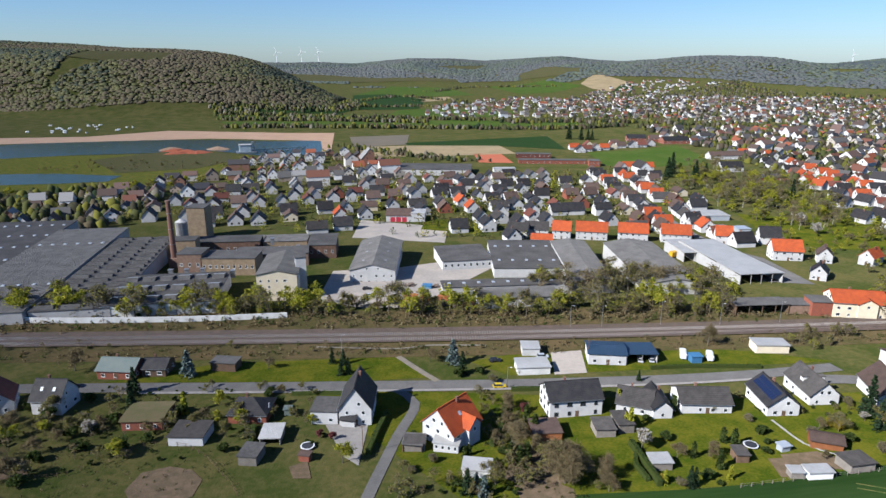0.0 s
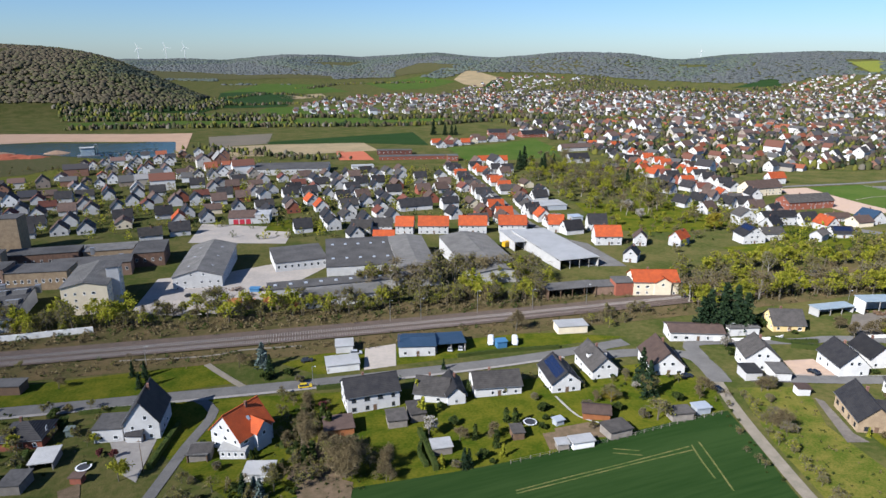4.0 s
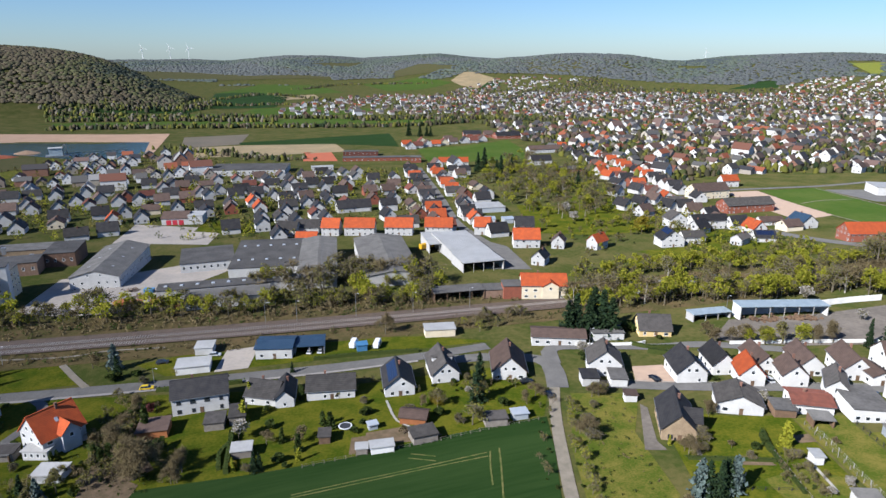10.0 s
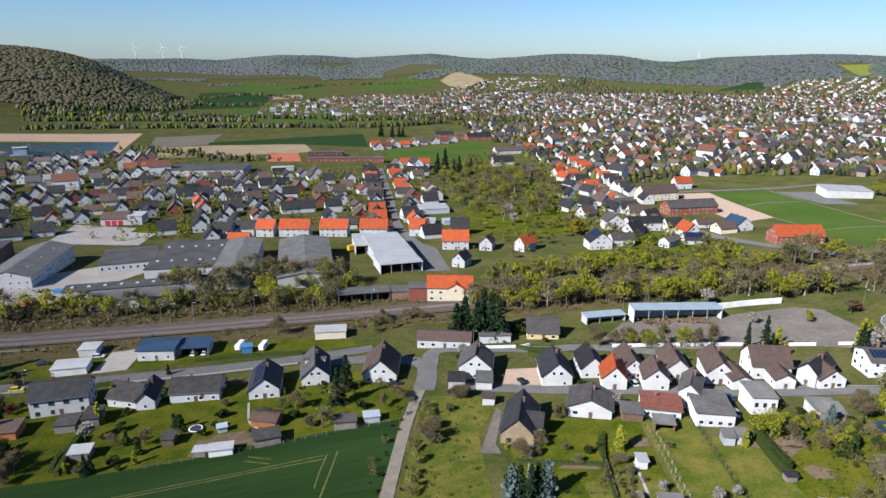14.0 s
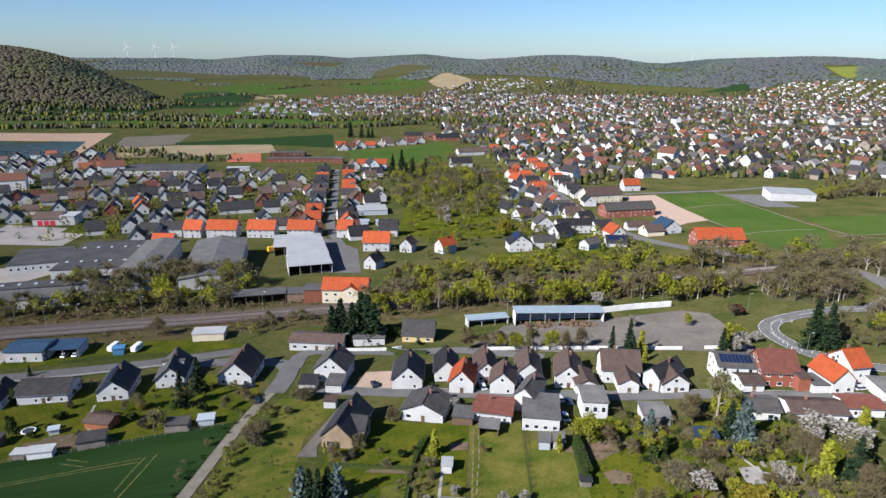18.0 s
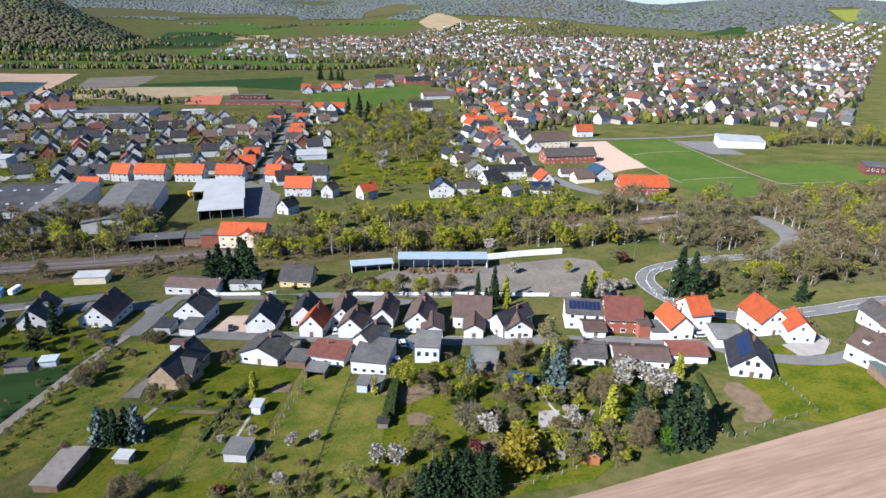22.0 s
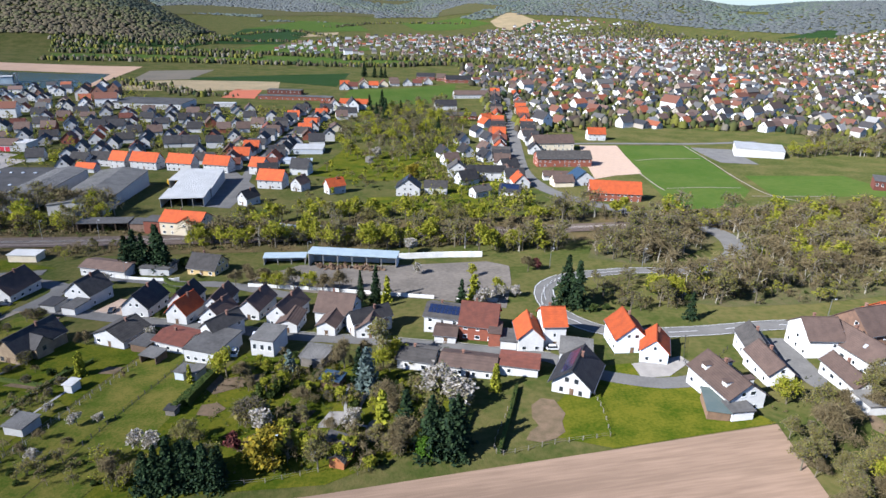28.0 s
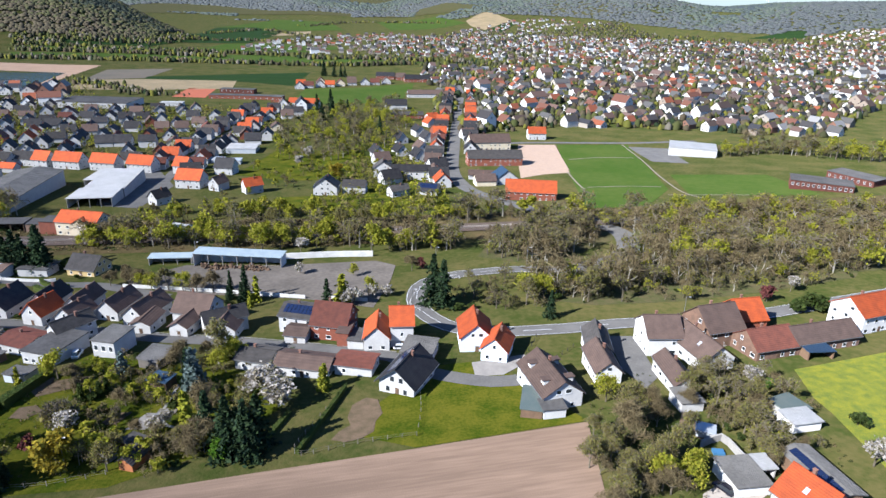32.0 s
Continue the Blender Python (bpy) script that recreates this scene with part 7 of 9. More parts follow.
thicket("garden_shrubs", along([(248.3, 70.8), (256.9, 70.8), (266.6, 69.2), (273.3, 72.5)], 2.6, 1.5, ('lowbush', 'twigs', 'brush', 'lowbush'), 0.35, 0.9, 21, 3, 9), "garden shrubs and low bushes")
thicket("garden_shrubs", along([(-11.1, 129.5), (-0.5, 126.8), (10.0, 128.7), (22.0, 130.6)], 2.6, 1.5, ('lowbush', 'brush', 'twigs', 'lowbush'), 0.4, 0.9, 22, 3, 9), "shrubs by the gravel drive")

# ---- walls, cars and poles ----
low_wall([(258.9, 201.5), (278.6, 203.0), (294.3, 202.6)], 2.4, 0.3, "whitewall", "long white painted yard wall")
low_wall([(209.0, 173.4), (236.3, 167.6), (262.5, 160.8), (274.2, 157.9)], 1.3, 0.25, "whitewall", "low white wall in front of the yard")
low_wall([(281.7, 156.8), (294.9, 153.8)], 1.2, 0.25, "whitewall", "low white wall in front of the yard")
low_wall([(157.8, 184.9), (166.6, 182.6), (178.1, 180.6), (182.2, 181.5)], 1.2, 0.25, "whitewall", "white garden wall")
car(17.5, 180.6, 4, (0.7, 0.48, 0.02), "small yellow car parked on the street")
car(133.1, 159.9, 10, (0.02, 0.025, 0.035), "dark blue car parked by the house")
car(136.7, 149.4, 100, (0.015, 0.018, 0.025), "black car parked by the lane")
car(171.0, 152.6, 100, (0.012, 0.014, 0.02), "black car on the gravel plot")
car(202.6, 143.7, 95, (0.75, 0.75, 0.75), "white car between the houses")
car(221.8, 130.8, 95, (0.75, 0.76, 0.77), "white car parked by the house")
car(223.7, 128.6, 95, (0.05, 0.09, 0.14), "blue car parked by the house")
car(306.1, 117.7, 0, (0.75, 0.75, 0.75), "white car beside the orange-roofed house")
car(233.3, 252.3, 80, (0.02, 0.02, 0.025), "dark car in the parking row")
car(236.1, 251.7, 80, (0.015, 0.015, 0.02), "dark car in the parking row")
car(240.6, 250.6, 80, (0.02, 0.02, 0.03), "dark car in the parking row")
car(250.5, 250.2, 80, (0.6, 0.6, 0.6), "silver car in the parking row")
car(242.5, 240.7, 70, (0.4, 0.03, 0.03), "red car in the parking row")
car(247.0, 240.5, 70, (0.02, 0.02, 0.025), "dark car in the parking row")
car(249.7, 239.9, 70, (0.03, 0.035, 0.04), "dark car in the parking row")
car(254.2, 239.7, 70, (0.02, 0.02, 0.03), "dark car in the parking row")
car(34.1, 202.5, 0, (0.6, 0.62, 0.63), "silver car by the garage")
car(66.5, 199.2, 80, (0.7, 0.7, 0.7), "white car under the carport")
car(70.2, 199.1, 80, (0.7, 0.7, 0.7), "white car under the carport")
car(17.6, 199.5, 10, (0.03, 0.03, 0.03), "dark old car on the grass")
car(365.5, 53.8, 120, (0.02, 0.02, 0.03), "dark car by the garage")
car(-34.5, 276.8, 20, (0.03, 0.03, 0.03), "dark car in the works yard")
car(-31.8, 266.9, 10, (0.6, 0.6, 0.6), "white car in the works yard")
car(347.0, 623.7, 95, (0.5, 0.5, 0.5), "grey car on the main street")
car(342.6, 514.3, 95, (0.02, 0.02, 0.02), "dark car on the main street")
car(363.9, 771.9, 95, (0.6, 0.6, 0.6), "silver car on the main street")
car(219.1, 119.5, 95, (0.75, 0.75, 0.75), "white van beside the flat house", van=1)
pole(60.6, 229.2, 9)
pole(83.6, 231.0, 10)
pole(106.5, 231.1, 9)
pole(130.1, 232.4, 9)
pole(48.6, 229.4, 9)
pole(19.9, 180.6, 7)
pole(160.7, 172.0, 7)
pole(309.4, 143.9, 8)
pole(352.7, 185.0, 8)
pole(318.6, 188.2, 8)
pole(390.0, 130.9, 8)
pole(-35.3, 207.0, 7)
pole(162.4, 183.1, 7)
pole(225.6, 201.9, 8)
pole(240.4, 69.3, 7)
pole(-20.2, 142.7, 9, "wooden cable pole with crossarm", False, "wood")
pole(48.8, 199.1, 8, "wooden cable pole with crossarm", False, "wood")
FRONTAGES = [([(341.9, 338.0), (338.4, 387.6), (345.1, 467.0), (355.1, 573.6), (367.3, 705.7), (376.6, 799.3)], 13, 14, 1),
             ([(162.2, 361.8), (156.9, 404.7), (159.9, 504.3), (162.8, 662.1)], 12, 14, 2)]
thicket("trees", scatter([(200.8, 450.3), (206.4, 552.3), (224.1, 654.7), (274.6, 754.0), (313.5, 731.0), (276.4, 528.4), (248.5, 451.9), (226.1, 481.2)], 95, ('grove', 'palegrove', 'greengrove', 'grove', 'greengrove', 'lowbush'), 0.75, 1.35, 61), "tall budding trees in a small park")
thicket("trees", scatter([(200.2, 371.7), (213.4, 448.6), (259.6, 463.1), (306.2, 450.2), (284.1, 356.2), (237.0, 348.4)], 26, ('leafy', 'brush', 'twigs', 'lowbush', 'grove'), 0.5, 1.1, 62), "scattered fruit trees on the lawns")
drape("lawn", [(199.0, 366.8), (212.1, 456.9), (247.1, 444.0), (268.5, 484.9), (309.3, 460.7), (286.7, 361.0), (237.3, 350.0)], M["lawn"], 0.08, 8, "long green lawns behind the houses", "lawn")
drape("meadow", [(179.2, 701.2), (179.6, 814.8), (240.6, 831.2), (318.0, 886.1), (313.4, 790.4), (298.7, 732.6), (241.4, 702.8)], M["meadow"], 0.12, 8, "green meadow behind the houses", "field")
tree("spruce", 185.9, 963.2, 20)
tree("spruce", 201.5, 954.1, 16)
tree("spruce", 211.5, 953.2, 14)
tree("spruce", 217.3, 952.7, 13)
tree("spruce", 218.4, 624.5, 17)
tree("spruce", 229.8, 646.0, 19)
tree("blossom", 237.9, 420.0, 9)
tree("blossom", 235.8, 395.8, 8)
tree("gold", 264.6, 354.8, 12)
tree("spring", 261.1, 436.1, 12)
tree("spring", 278.3, 581.2, 13)
tree("bud", 246.5, 606.3, 13)
tree("spruce", 386.8, 762.1, 13)
tree("spruce", 402.8, 698.0, 14)
hedge([(277.0, 431.8), (290.0, 431.9), (303.1, 432.0)], 3, 3.2, "tall dark green conifer hedge")
house(172.0, 815.9, 5, 12.0, 10.0, 3.4, 42, "white", "darkroof", "g", label="small white house at the meadow edge")
house(182.2, 825.8, 5, 12.0, 10.0, 3.4, 42, "white", "oldred", "e", label="small white house at the meadow edge")
house(195.7, 835.7, 5, 12.0, 10.0, 3.4, 42, "white", "brownroof", "g", label="small white house at the meadow edge")
house(207.7, 840.3, 5, 12.0, 10.0, 3.4, 42, "white", "redroof", "e", label="small white house at the meadow edge")
house(220.3, 850.8, 6, 12.0, 10.0, 3.4, 42, "cream", "oldred", "g", label="small cream house at the meadow edge")
house(234.8, 861.5, 6, 12.0, 10.0, 3.4, 42, "white", "brownroof", "e", label="small white house at the meadow edge")
house(252.1, 866.0, 6, 12.0, 10.0, 3.4, 42, "white", "darkroof", "g", label="small white house at the meadow edge")
house(265.1, 871.0, 6, 12.0, 10.0, 3.4, 42, "white", "oldred", "e", label="small white house at the meadow edge")
house(280.0, 882.4, 6, 12.0, 10.0, 3.4, 42, "white", "brownroof", "g", label="small white house at the meadow edge")
house(169.5, 844.1, 6, 12.0, 10.0, 3.4, 42, "white", "redroof", "e", label="small white house at the meadow edge")
house(192.4, 865.6, 6, 12.0, 10.0, 3.4, 42, "cream", "oldred", "g", label="small cream house at the meadow edge")
house(232.2, 887.1, 6, 12.0, 10.0, 3.4, 42, "white", "brownroof", "e", label="small white house at the meadow edge")
house(200.1, 664.1, -7, 30.9, 13.0, 6.0, 32, "white", "redroof", "e", label="large white house with orange roof")
house(191.4, 617.9, -7, 8.3, 9.0, 4.0, 45, "white", "darkroof", "e", label="white gabled house with black roof")
house(201.0, 611.1, 11, 11.4, 9.0, 5.0, 40, "white", "darkroof", "e", label="white gabled house with dark roof")
house(277.6, 941.2, -5, 26.7, 18.0, 5.0, 25, "brick", "darkroof", "e", label="large farm barn with dark roof")
house(299.7, 930.8, -5, 13.3, 16.0, 5.0, 30, "brick", "brownroof", "e", label="farm barn with brown roof")
house(323.3, 912.6, 5, 37.2, 20.0, 5.0, 24, "brick", "darkroof", "e", label="wide farm barn with dark roof")
house(296.6, 666.6, 4, 22.8, 13.0, 5.0, 38, "white", "darkroof", "e", label="large white house with dark roof")
house(330.6, 759.4, 7, 42.6, 13.0, 4.5, 32, "white", "brownroof", "e", label="long white house with brown roof")
house(307.8, 609.0, 5, 32.7, 14.0, 3.6, 18, "brick", "greyroof", "e", label="low brick hall with grey roof")
flat(122.3, 724.3, -3, 75.0, 12.0, 4.0, "brick", "feltroof", label="low brick school building", name='school', category='school', win=12)
flat(106.6, 768.0, -6, 41.0, 12.0, 5.0, "oldred", "feltroof", label="red-brown school building on a garden plot", name='school', category='school', win=8)
flat(164.8, 705.6, -6, 11.8, 14.0, 6.0, "brick", "feltroof", label="square brick hall with flat roof", win=3)
flat(62.9, 665.1, 3, 22.3, 9.0, 3.6, "white", "metalroof", label="white club house with pale roof", win=6)
flat(186.9, 443.9, 2, 21.3, 18.0, 3.6, "skyglass", "metalroof", label="glass greenhouse with pale panes", name='greenhouse', category='greenhouse')
flat(179.3, 405.2, -9, 6.9, 8.0, 2.8, "skyglass", "skyglass", label="small arched garden greenhouse", name='greenhouse', category='greenhouse')
flat(191.5, 402.3, 4, 7.7, 8.0, 2.8, "skyglass", "skyglass", label="small arched garden greenhouse", name='greenhouse', category='greenhouse')
thicket("trees", along([(225.4, 271.7), (266.0, 281.8), (294.7, 293.1), (312.3, 280.0)], 6, 4, ('brush', 'twigs', 'lowbush', 'yellowbrush'), 0.5, 1, 33, 3, 30), "garden shrubs and trees by the houses")
thicket("trees", along([(333.2, 256.2), (351.0, 265.9), (375.8, 250.8), (399.7, 240.5), (453.4, 241.0), (529.3, 244.8)], 5, 3, ('grove', 'brush', 'leafy', 'yellowbrush', 'twigs', 'palegrove', 'greengrove', 'brush'), 0.8, 1.6, 34, 3, 16), "trees along the valley road")
drape("dry_meadow", [(-398.7, 532.6), (-563.2, 764.7), (-453.7, 783.8), (-268.8, 803.9), (-229.4, 720.3), (-231.9, 606.3), (-289.3, 559.9)], M["drylawn"], 0.12, 20, "yellow-green meadow by the ponds", "field")
drape("green_meadow", [(187.4, 792.8), (307.5, 824.5), (294.7, 710.1), (196.2, 690.8)], M["meadow"], 0.12, 10, "green meadow among the houses", "field")
drape("green_meadow", [(-12.2, 443.2), (18.7, 433.6), (19.8, 397.0), (-14.3, 410.4)], M["lawn"], 0.12, 10, "green lawn by the fire station", "field")
drape("valley_field", [(-395.3, 1190.8), (-121.2, 1181.0), (72.4, 1157.3), (337.6, 1190.4), (354.3, 1306.2), (-39.7, 1269.7), (-420.8, 1248.7)], M["meadow"], 0.3, 40, "long green valley meadow", "field")
drape("garden_lawn", [(239.0, 307.0), (275.5, 313.5), (293.3, 386.7), (327.7, 334.9), (332.6, 278.9), (295.0, 275.0), (249.1, 280.0)], M["lawn"], 0.1, 10, "green gardens beside the main road", "field")

# ---- works details ----
smoke_stack(-137.8, 317.7)
silo(-142.6, 342.4, 3.2, 19)
wind_turbine(-1126, 4575)
wind_turbine(-958, 4575)
wind_turbine(-843, 4575)
wind_turbine(2777, 4575)
caravan(81.7, 201.5, 75, "white caravan on the grass")
caravan(90.0, 199.6, 75, "white caravan on the grass")
flat(84.5, 198.1, 4, 3.5, 3.0, 2.4, "bluebox", "bluebox", label="blue metal site container", name='container', category='container')
lorry(126.9, 336.6, 30)
flat(-14.7, 262.1, -10, 3.8, 2.4, 1.6, "rustred", "rustred", label="open orange works skip in the yard", name='skip', category='skip')
flat(-13.0, 263.8, -10, 3.8, 2.4, 1.6, "rustred", "rustred", label="open orange works skip in the yard", name='skip', category='skip')
flat(-7.5, 261.8, -10, 3.8, 2.4, 1.6, "rustred", "rustred", label="open orange works skip in the yard", name='skip', category='skip')
flat(11.2, 253.6, -10, 3.7, 2.4, 1.6, "rustred", "rustred", label="open orange works skip in the yard", name='skip', category='skip')
flat(0.2, 262.6, -10, 3.8, 2.4, 1.6, "rustred", "rustred", label="open orange works skip in the yard", name='skip', category='skip')
flat(-7.1, 279.0, -10, 4.0, 2.4, 1.6, "bluebox", "bluebox", label="open orange works skip in the yard", name='skip', category='skip')
rubble(-9.7, 272.4)
rubble(-3.1, 280.1)
rubble(-9.4, 256.4)
rubble(2.6, 255.8)
rubble(-18.9, 260.5)
rubble(7.2, 263.9)
rubble(-15.9, 282.4)
rubble(231.2, 193.5, "wood", "stack of pallets and timber in the shed")
rubble(235.6, 191.3, "wood", "stack of pallets and timber in the shed")
rubble(239.0, 193.0, "wood", "stack of pallets and timber in the shed")
rubble(246.4, 190.6, "wood", "stack of pallets and timber in the shed")
rubble(249.3, 191.3, "wood", "stack of pallets and timber in the shed")
rubble(252.8, 189.2, "wood", "stack of pallets and timber in the shed")
trampoline(-35.2, 147.1)
trampoline(77.9, 143.4)
flat(-34.6, 141.5, -11, 2.7, 2.0, 1.8, "brick", "brownroof", label="small children playhouse with red roof")
flat(-44.4, 165.2, 2, 1.9, 2.0, 2.0, "tealroof", "tealroof", label="small teal garden shed")
flat(-7.6, 146.5, -7, 5.0, 5.0, 2.4, "wood", "sheetroof", label="open wooden carport with grey roof", open_front=True)
flat(1.1, 145.6, -12, 6.5, 4.0, 2.6, "white", "metalroof", label="white conservatory with pale roof", win=4)
house(-25.9, 158.9, -11, 3.8, 3.0, 2.4, 30, "white", "darkroof", "e", label="small porch with dark roof", chimney=0, win=0)
flat(85.1, 141.5, 14, 2.4, 2.0, 1.6, "skyglass", "skyglass", label="small glass greenhouse on a garden plot")
flat(124.7, 138.5, 3, 4.1, 3.0, 2.0, "skyglass", "skyglass", label="small glass greenhouse on a garden plot")
flat(81.8, 129.8, -3, 2.8, 2.5, 1.8, "greywood", "metalroof", label="small shed with pale roof")
flat(158.0, 141.6, -14, 3.4, 3.0, 2.3, "white", "brownroof", label="small white hut by the lane")
flat(209.7, 107.3, -18, 2.6, 4.0, 2.4, "skyglass", "sheetroof", label="glazed garden pavilion on a garden plot")
flat(213.1, 106.8, -18, 2.5, 4.0, 2.4, "greywall", "sheetroof", label="small grey garden shed")
flat(242.2, 113.3, -19, 5.9, 6.0, 2.7, "greywood", "sheetroof", label="grey garage with pale roof")
flat(248.2, 100.8, -17, 5.0, 4.0, 2.6, "wood", "blueroof", label="garden house with blue-grey roof")
flat(248.3, 71.2, -24, 2.0, 3.0, 2.4, "greywood", "sheetroof", label="small garden shed on a garden plot")
house(254.0, 69.3, -19, 3.2, 5.0, 2.4, 35, "orangewood", "greyroof", "g", label="wooden garden cabin with grey roof", chimney=0, win=0)
flat(213.2, 89.4, -12, 2.3, 2.0, 1.6, "greywood", "darkroof", label="small dark garden shed")
flat(159.1, 87.0, -12, 3.0, 2.5, 1.6, "greywood", "metalroof", label="small white garden box")
flat(370.0, 71.7, -25, 3.5, 3.0, 1.6, "skyglass", "skyglass", label="garden frame with glass")
house(383.5, 54.4, 11, 5.9, 13.3, 3.0, 14, "wood", "sheetroof", "g", label="long open shed with solar panels on its roof", solar=2, chimney=0, win=0)
house(376.5, 46.2, -66, 8.3, 9.3, 4.2, 40, "white", "redroof", "e", label="white house with orange tiled roof", skylights=1)
low_wall([(367.2, 67.3), (372.4, 69.5), (373.2, 64.6), (373.5, 60.0)], 1.6, 0.5, "concrete", "pale garden retaining wall")
low_wall([(367.9, 61.8), (368.4, 57.8)], 1.0, 0.4, "concrete", "pale garden retaining wall")
flat(369.8, 65.1, -8, 2.2, 1.6, 0.3, "bluebox", "bluebox", label="small blue plastic paddling pool", name='paddling_pool', category='pool', over=0)
flat(373.9, 58.3, 5, 4.8, 4.0, 2.6, "white", "metalroof", label="white garden gazebo with pale roof", open_front=True)
TOWNGREEN = [([(-218.9, 430.9), (-279.8, 554.2), (-253.5, 602.7), (-224.7, 613.0), (-235.0, 736.1), (-225.8, 784.9), (-87.5, 793.5), (28.0, 622.8), (103.3, 632.7), (65.5, 366.0), (-85.0, 398.5)], 420, 51), ([(23.2, 455.1), (-10.5, 605.5), (153.5, 651.5), (201.4, 673.5), (204.9, 498.3), (162.2, 369.9), (56.0, 445.4)], 160, 52), ([(255.0, 634.3), (291.8, 486.6), (325.3, 351.4), (332.6, 278.9), (295.2, 263.9), (256.6, 265.6), (274.1, 335.6)], 150, 53)]
flat(143.7, 326.2, 7, 20.5, 44.3, 6.5, "greywall", "metalroof", label="open lorry shelter with pale sheet roof", name="shelter", category="shelter", fall=0.6, open_front=True)
flat(146.6, 294.7, 7, 21.2, 20.4, 5.5, "greywall", "metalroof", label="open lorry shelter with pale sheet roof", name="shelter", category="shelter", fall=0.6, open_front=True)
flat(131.5, 339.3, 3, 11.2, 26.9, 6.0, "greywall", "metalroof", label="open lorry shelter with pale sheet roof", name="shelter", category="shelter", fall=0.4, open_front=True)
TREELINES += [([(-463.0, 1348.9), (-284.6, 1424.4), (-173.4, 1581.8), (-42.7, 1649.4), (121.9, 1571.2)], 300, 8, 0.8), ([(-229.5, 1858.0), (-125.8, 2075.2), (56.5, 1813.7), (176.4, 1723.1)], 260, 8, 0.8), ([(129.3, 1225.7), (279.7, 1249.9), (385.8, 1220.3), (542.1, 1143.9)], 300, 10, 0.9), ([(-133.5, 868.6), (-79.4, 820.1), (-7.1, 755.9), (38.6, 742.4)], 160, 8, 0.6), ([(-48.3, 2343.0), (97.5, 2696.0), (278.1, 2711.0), (450.4, 2597.8)], 200, 14, 0.9)]
drape("valley_field", [(-435.0, 1281.2), (-268.9, 1300.4), (-48.5, 1329.3), (-62.1, 1421.3), (-454.0, 1326.4)], M["meadow"], 0.5, 40, "long field strip in the valley", "field")
drape("valley_field", [(-460.7, 1343.0), (-222.6, 1392.4), (-191.8, 1498.8), (-352.9, 1406.7), (-469.1, 1364.6)], M["crop"], 0.5, 40, "long field strip in the valley", "field")
drape("valley_field", [(-117.7, 1356.8), (126.5, 1357.9), (174.0, 1501.8), (-21.4, 1576.3), (-103.6, 1536.0)], M["meadow"], 0.5, 40, "long field strip in the valley", "field")
drape("valley_field", [(-291.6, 2165.7), (-217.8, 2769.8), (9.3, 2691.5), (108.9, 2169.9), (-92.5, 2075.4)], M["meadow"], 0.5, 40, "long field strip in the valley", "field")
drape("valley_field", [(-411.6, 1369.4), (-349.0, 1394.2), (-362.1, 1403.0), (-416.3, 1382.8)], M["straw"], 0.5, 40, "long field strip in the valley", "field")
drape("valley_field", [(187.7, 2767.4), (430.6, 2862.1), (536.1, 2567.7), (378.8, 2309.4), (257.5, 2240.0)], M["meadow"], 0.5, 40, "long field strip in the valley", "field")
drape("valley_field", [(409.9, 1035.2), (522.7, 1083.2), (530.6, 989.2), (429.7, 964.6)], M["meadow"], 0.5, 40, "long field strip in the valley", "field")

# ---- the old factory ----
monitor_hall(-155.0, 291.0, 8.5, 30.0, 108.0, 6.5, 3, 17, "long factory hall with rows of glazed rooflights")
monitor_hall(-117.0, 261.5, 8.5, 44.0, 38.0, 5.8, 6, 3, "low front hall with dark felt roof and slanting rooflights", "whitewall")
flat(-191.0, 296.0, 8.5, 37.0, 132.0, 7.5, "greywall", "sheetroof", label="long plain factory hall with a grey sheet roof", name="factory", category="factory", skyl=2)
flat(-243.0, 322.0, 8.5, 58.0, 118.0, 8.2, "greywall", "feltroof", label="wide factory hall with black roof and pale domes", name="factory", category="factory", skyl=5)
flat(-118.0, 346.0, 6, 34.0, 13.0, 8.5, "timber", "feltroof", label="old brick factory range with flat dark roof", name="factory", category="factory", win=9)
flat(-88.0, 351.0, 6, 24.0, 11.0, 7.5, "ochre", "sheetroof", label="ochre brick factory range with windows", name="factory", category="factory", win=7)
flat(-66.5, 347.0, 6, 15.0, 24.0, 8.0, "timber", "feltroof", label="brick factory block with a flat roof", name="factory", category="factory", win=4)
flat(-137.0, 331.0, 6, 13.0, 9.0, 12.0, "ochre", "feltroof", label="ochre brick boiler house beside the chimney", name="factory", category="factory", win=3)
flat(-100.0, 331.0, 6, 18.0, 9.0, 6.0, "timber", "feltroof", label="low brick link building", name="factory", category="factory", win=5)
flat(-110.0, 366.0, 6, 62.0, 8.0, 5.0, "ochre", "sheetroof", label="low ochre store range behind the factory", name="factory", category="factory", win=12)
for i, (u, v) in enumerate(((-126, 285), (-119, 286), (-112, 287), (-97, 284), (-134, 318), (-108, 318), (-78, 335), (-93, 340))):
    th = thing("roof_vent", u, v, 8.5, "grey sheet-metal vent cowl on the factory roof", "vent", z=hz(u, v) + (6.0 if i < 4 else 8.9 if i > 6 else 6.0))
    part("cowl", boxes((-0.9, -0.9, -2.2, 0.9, 0.9, 1.2), (-1.1, -1.1, 1.2, 1.1, 1.1, 1.45)), M["zinc"], th)
low_wall([(-196.0, 236.5), (-150.0, 234.5), (-100.0, 236.0), (-62.0, 240.0)], 2.4, 0.3, "whitewall", "long weathered white wall between factory and railway")

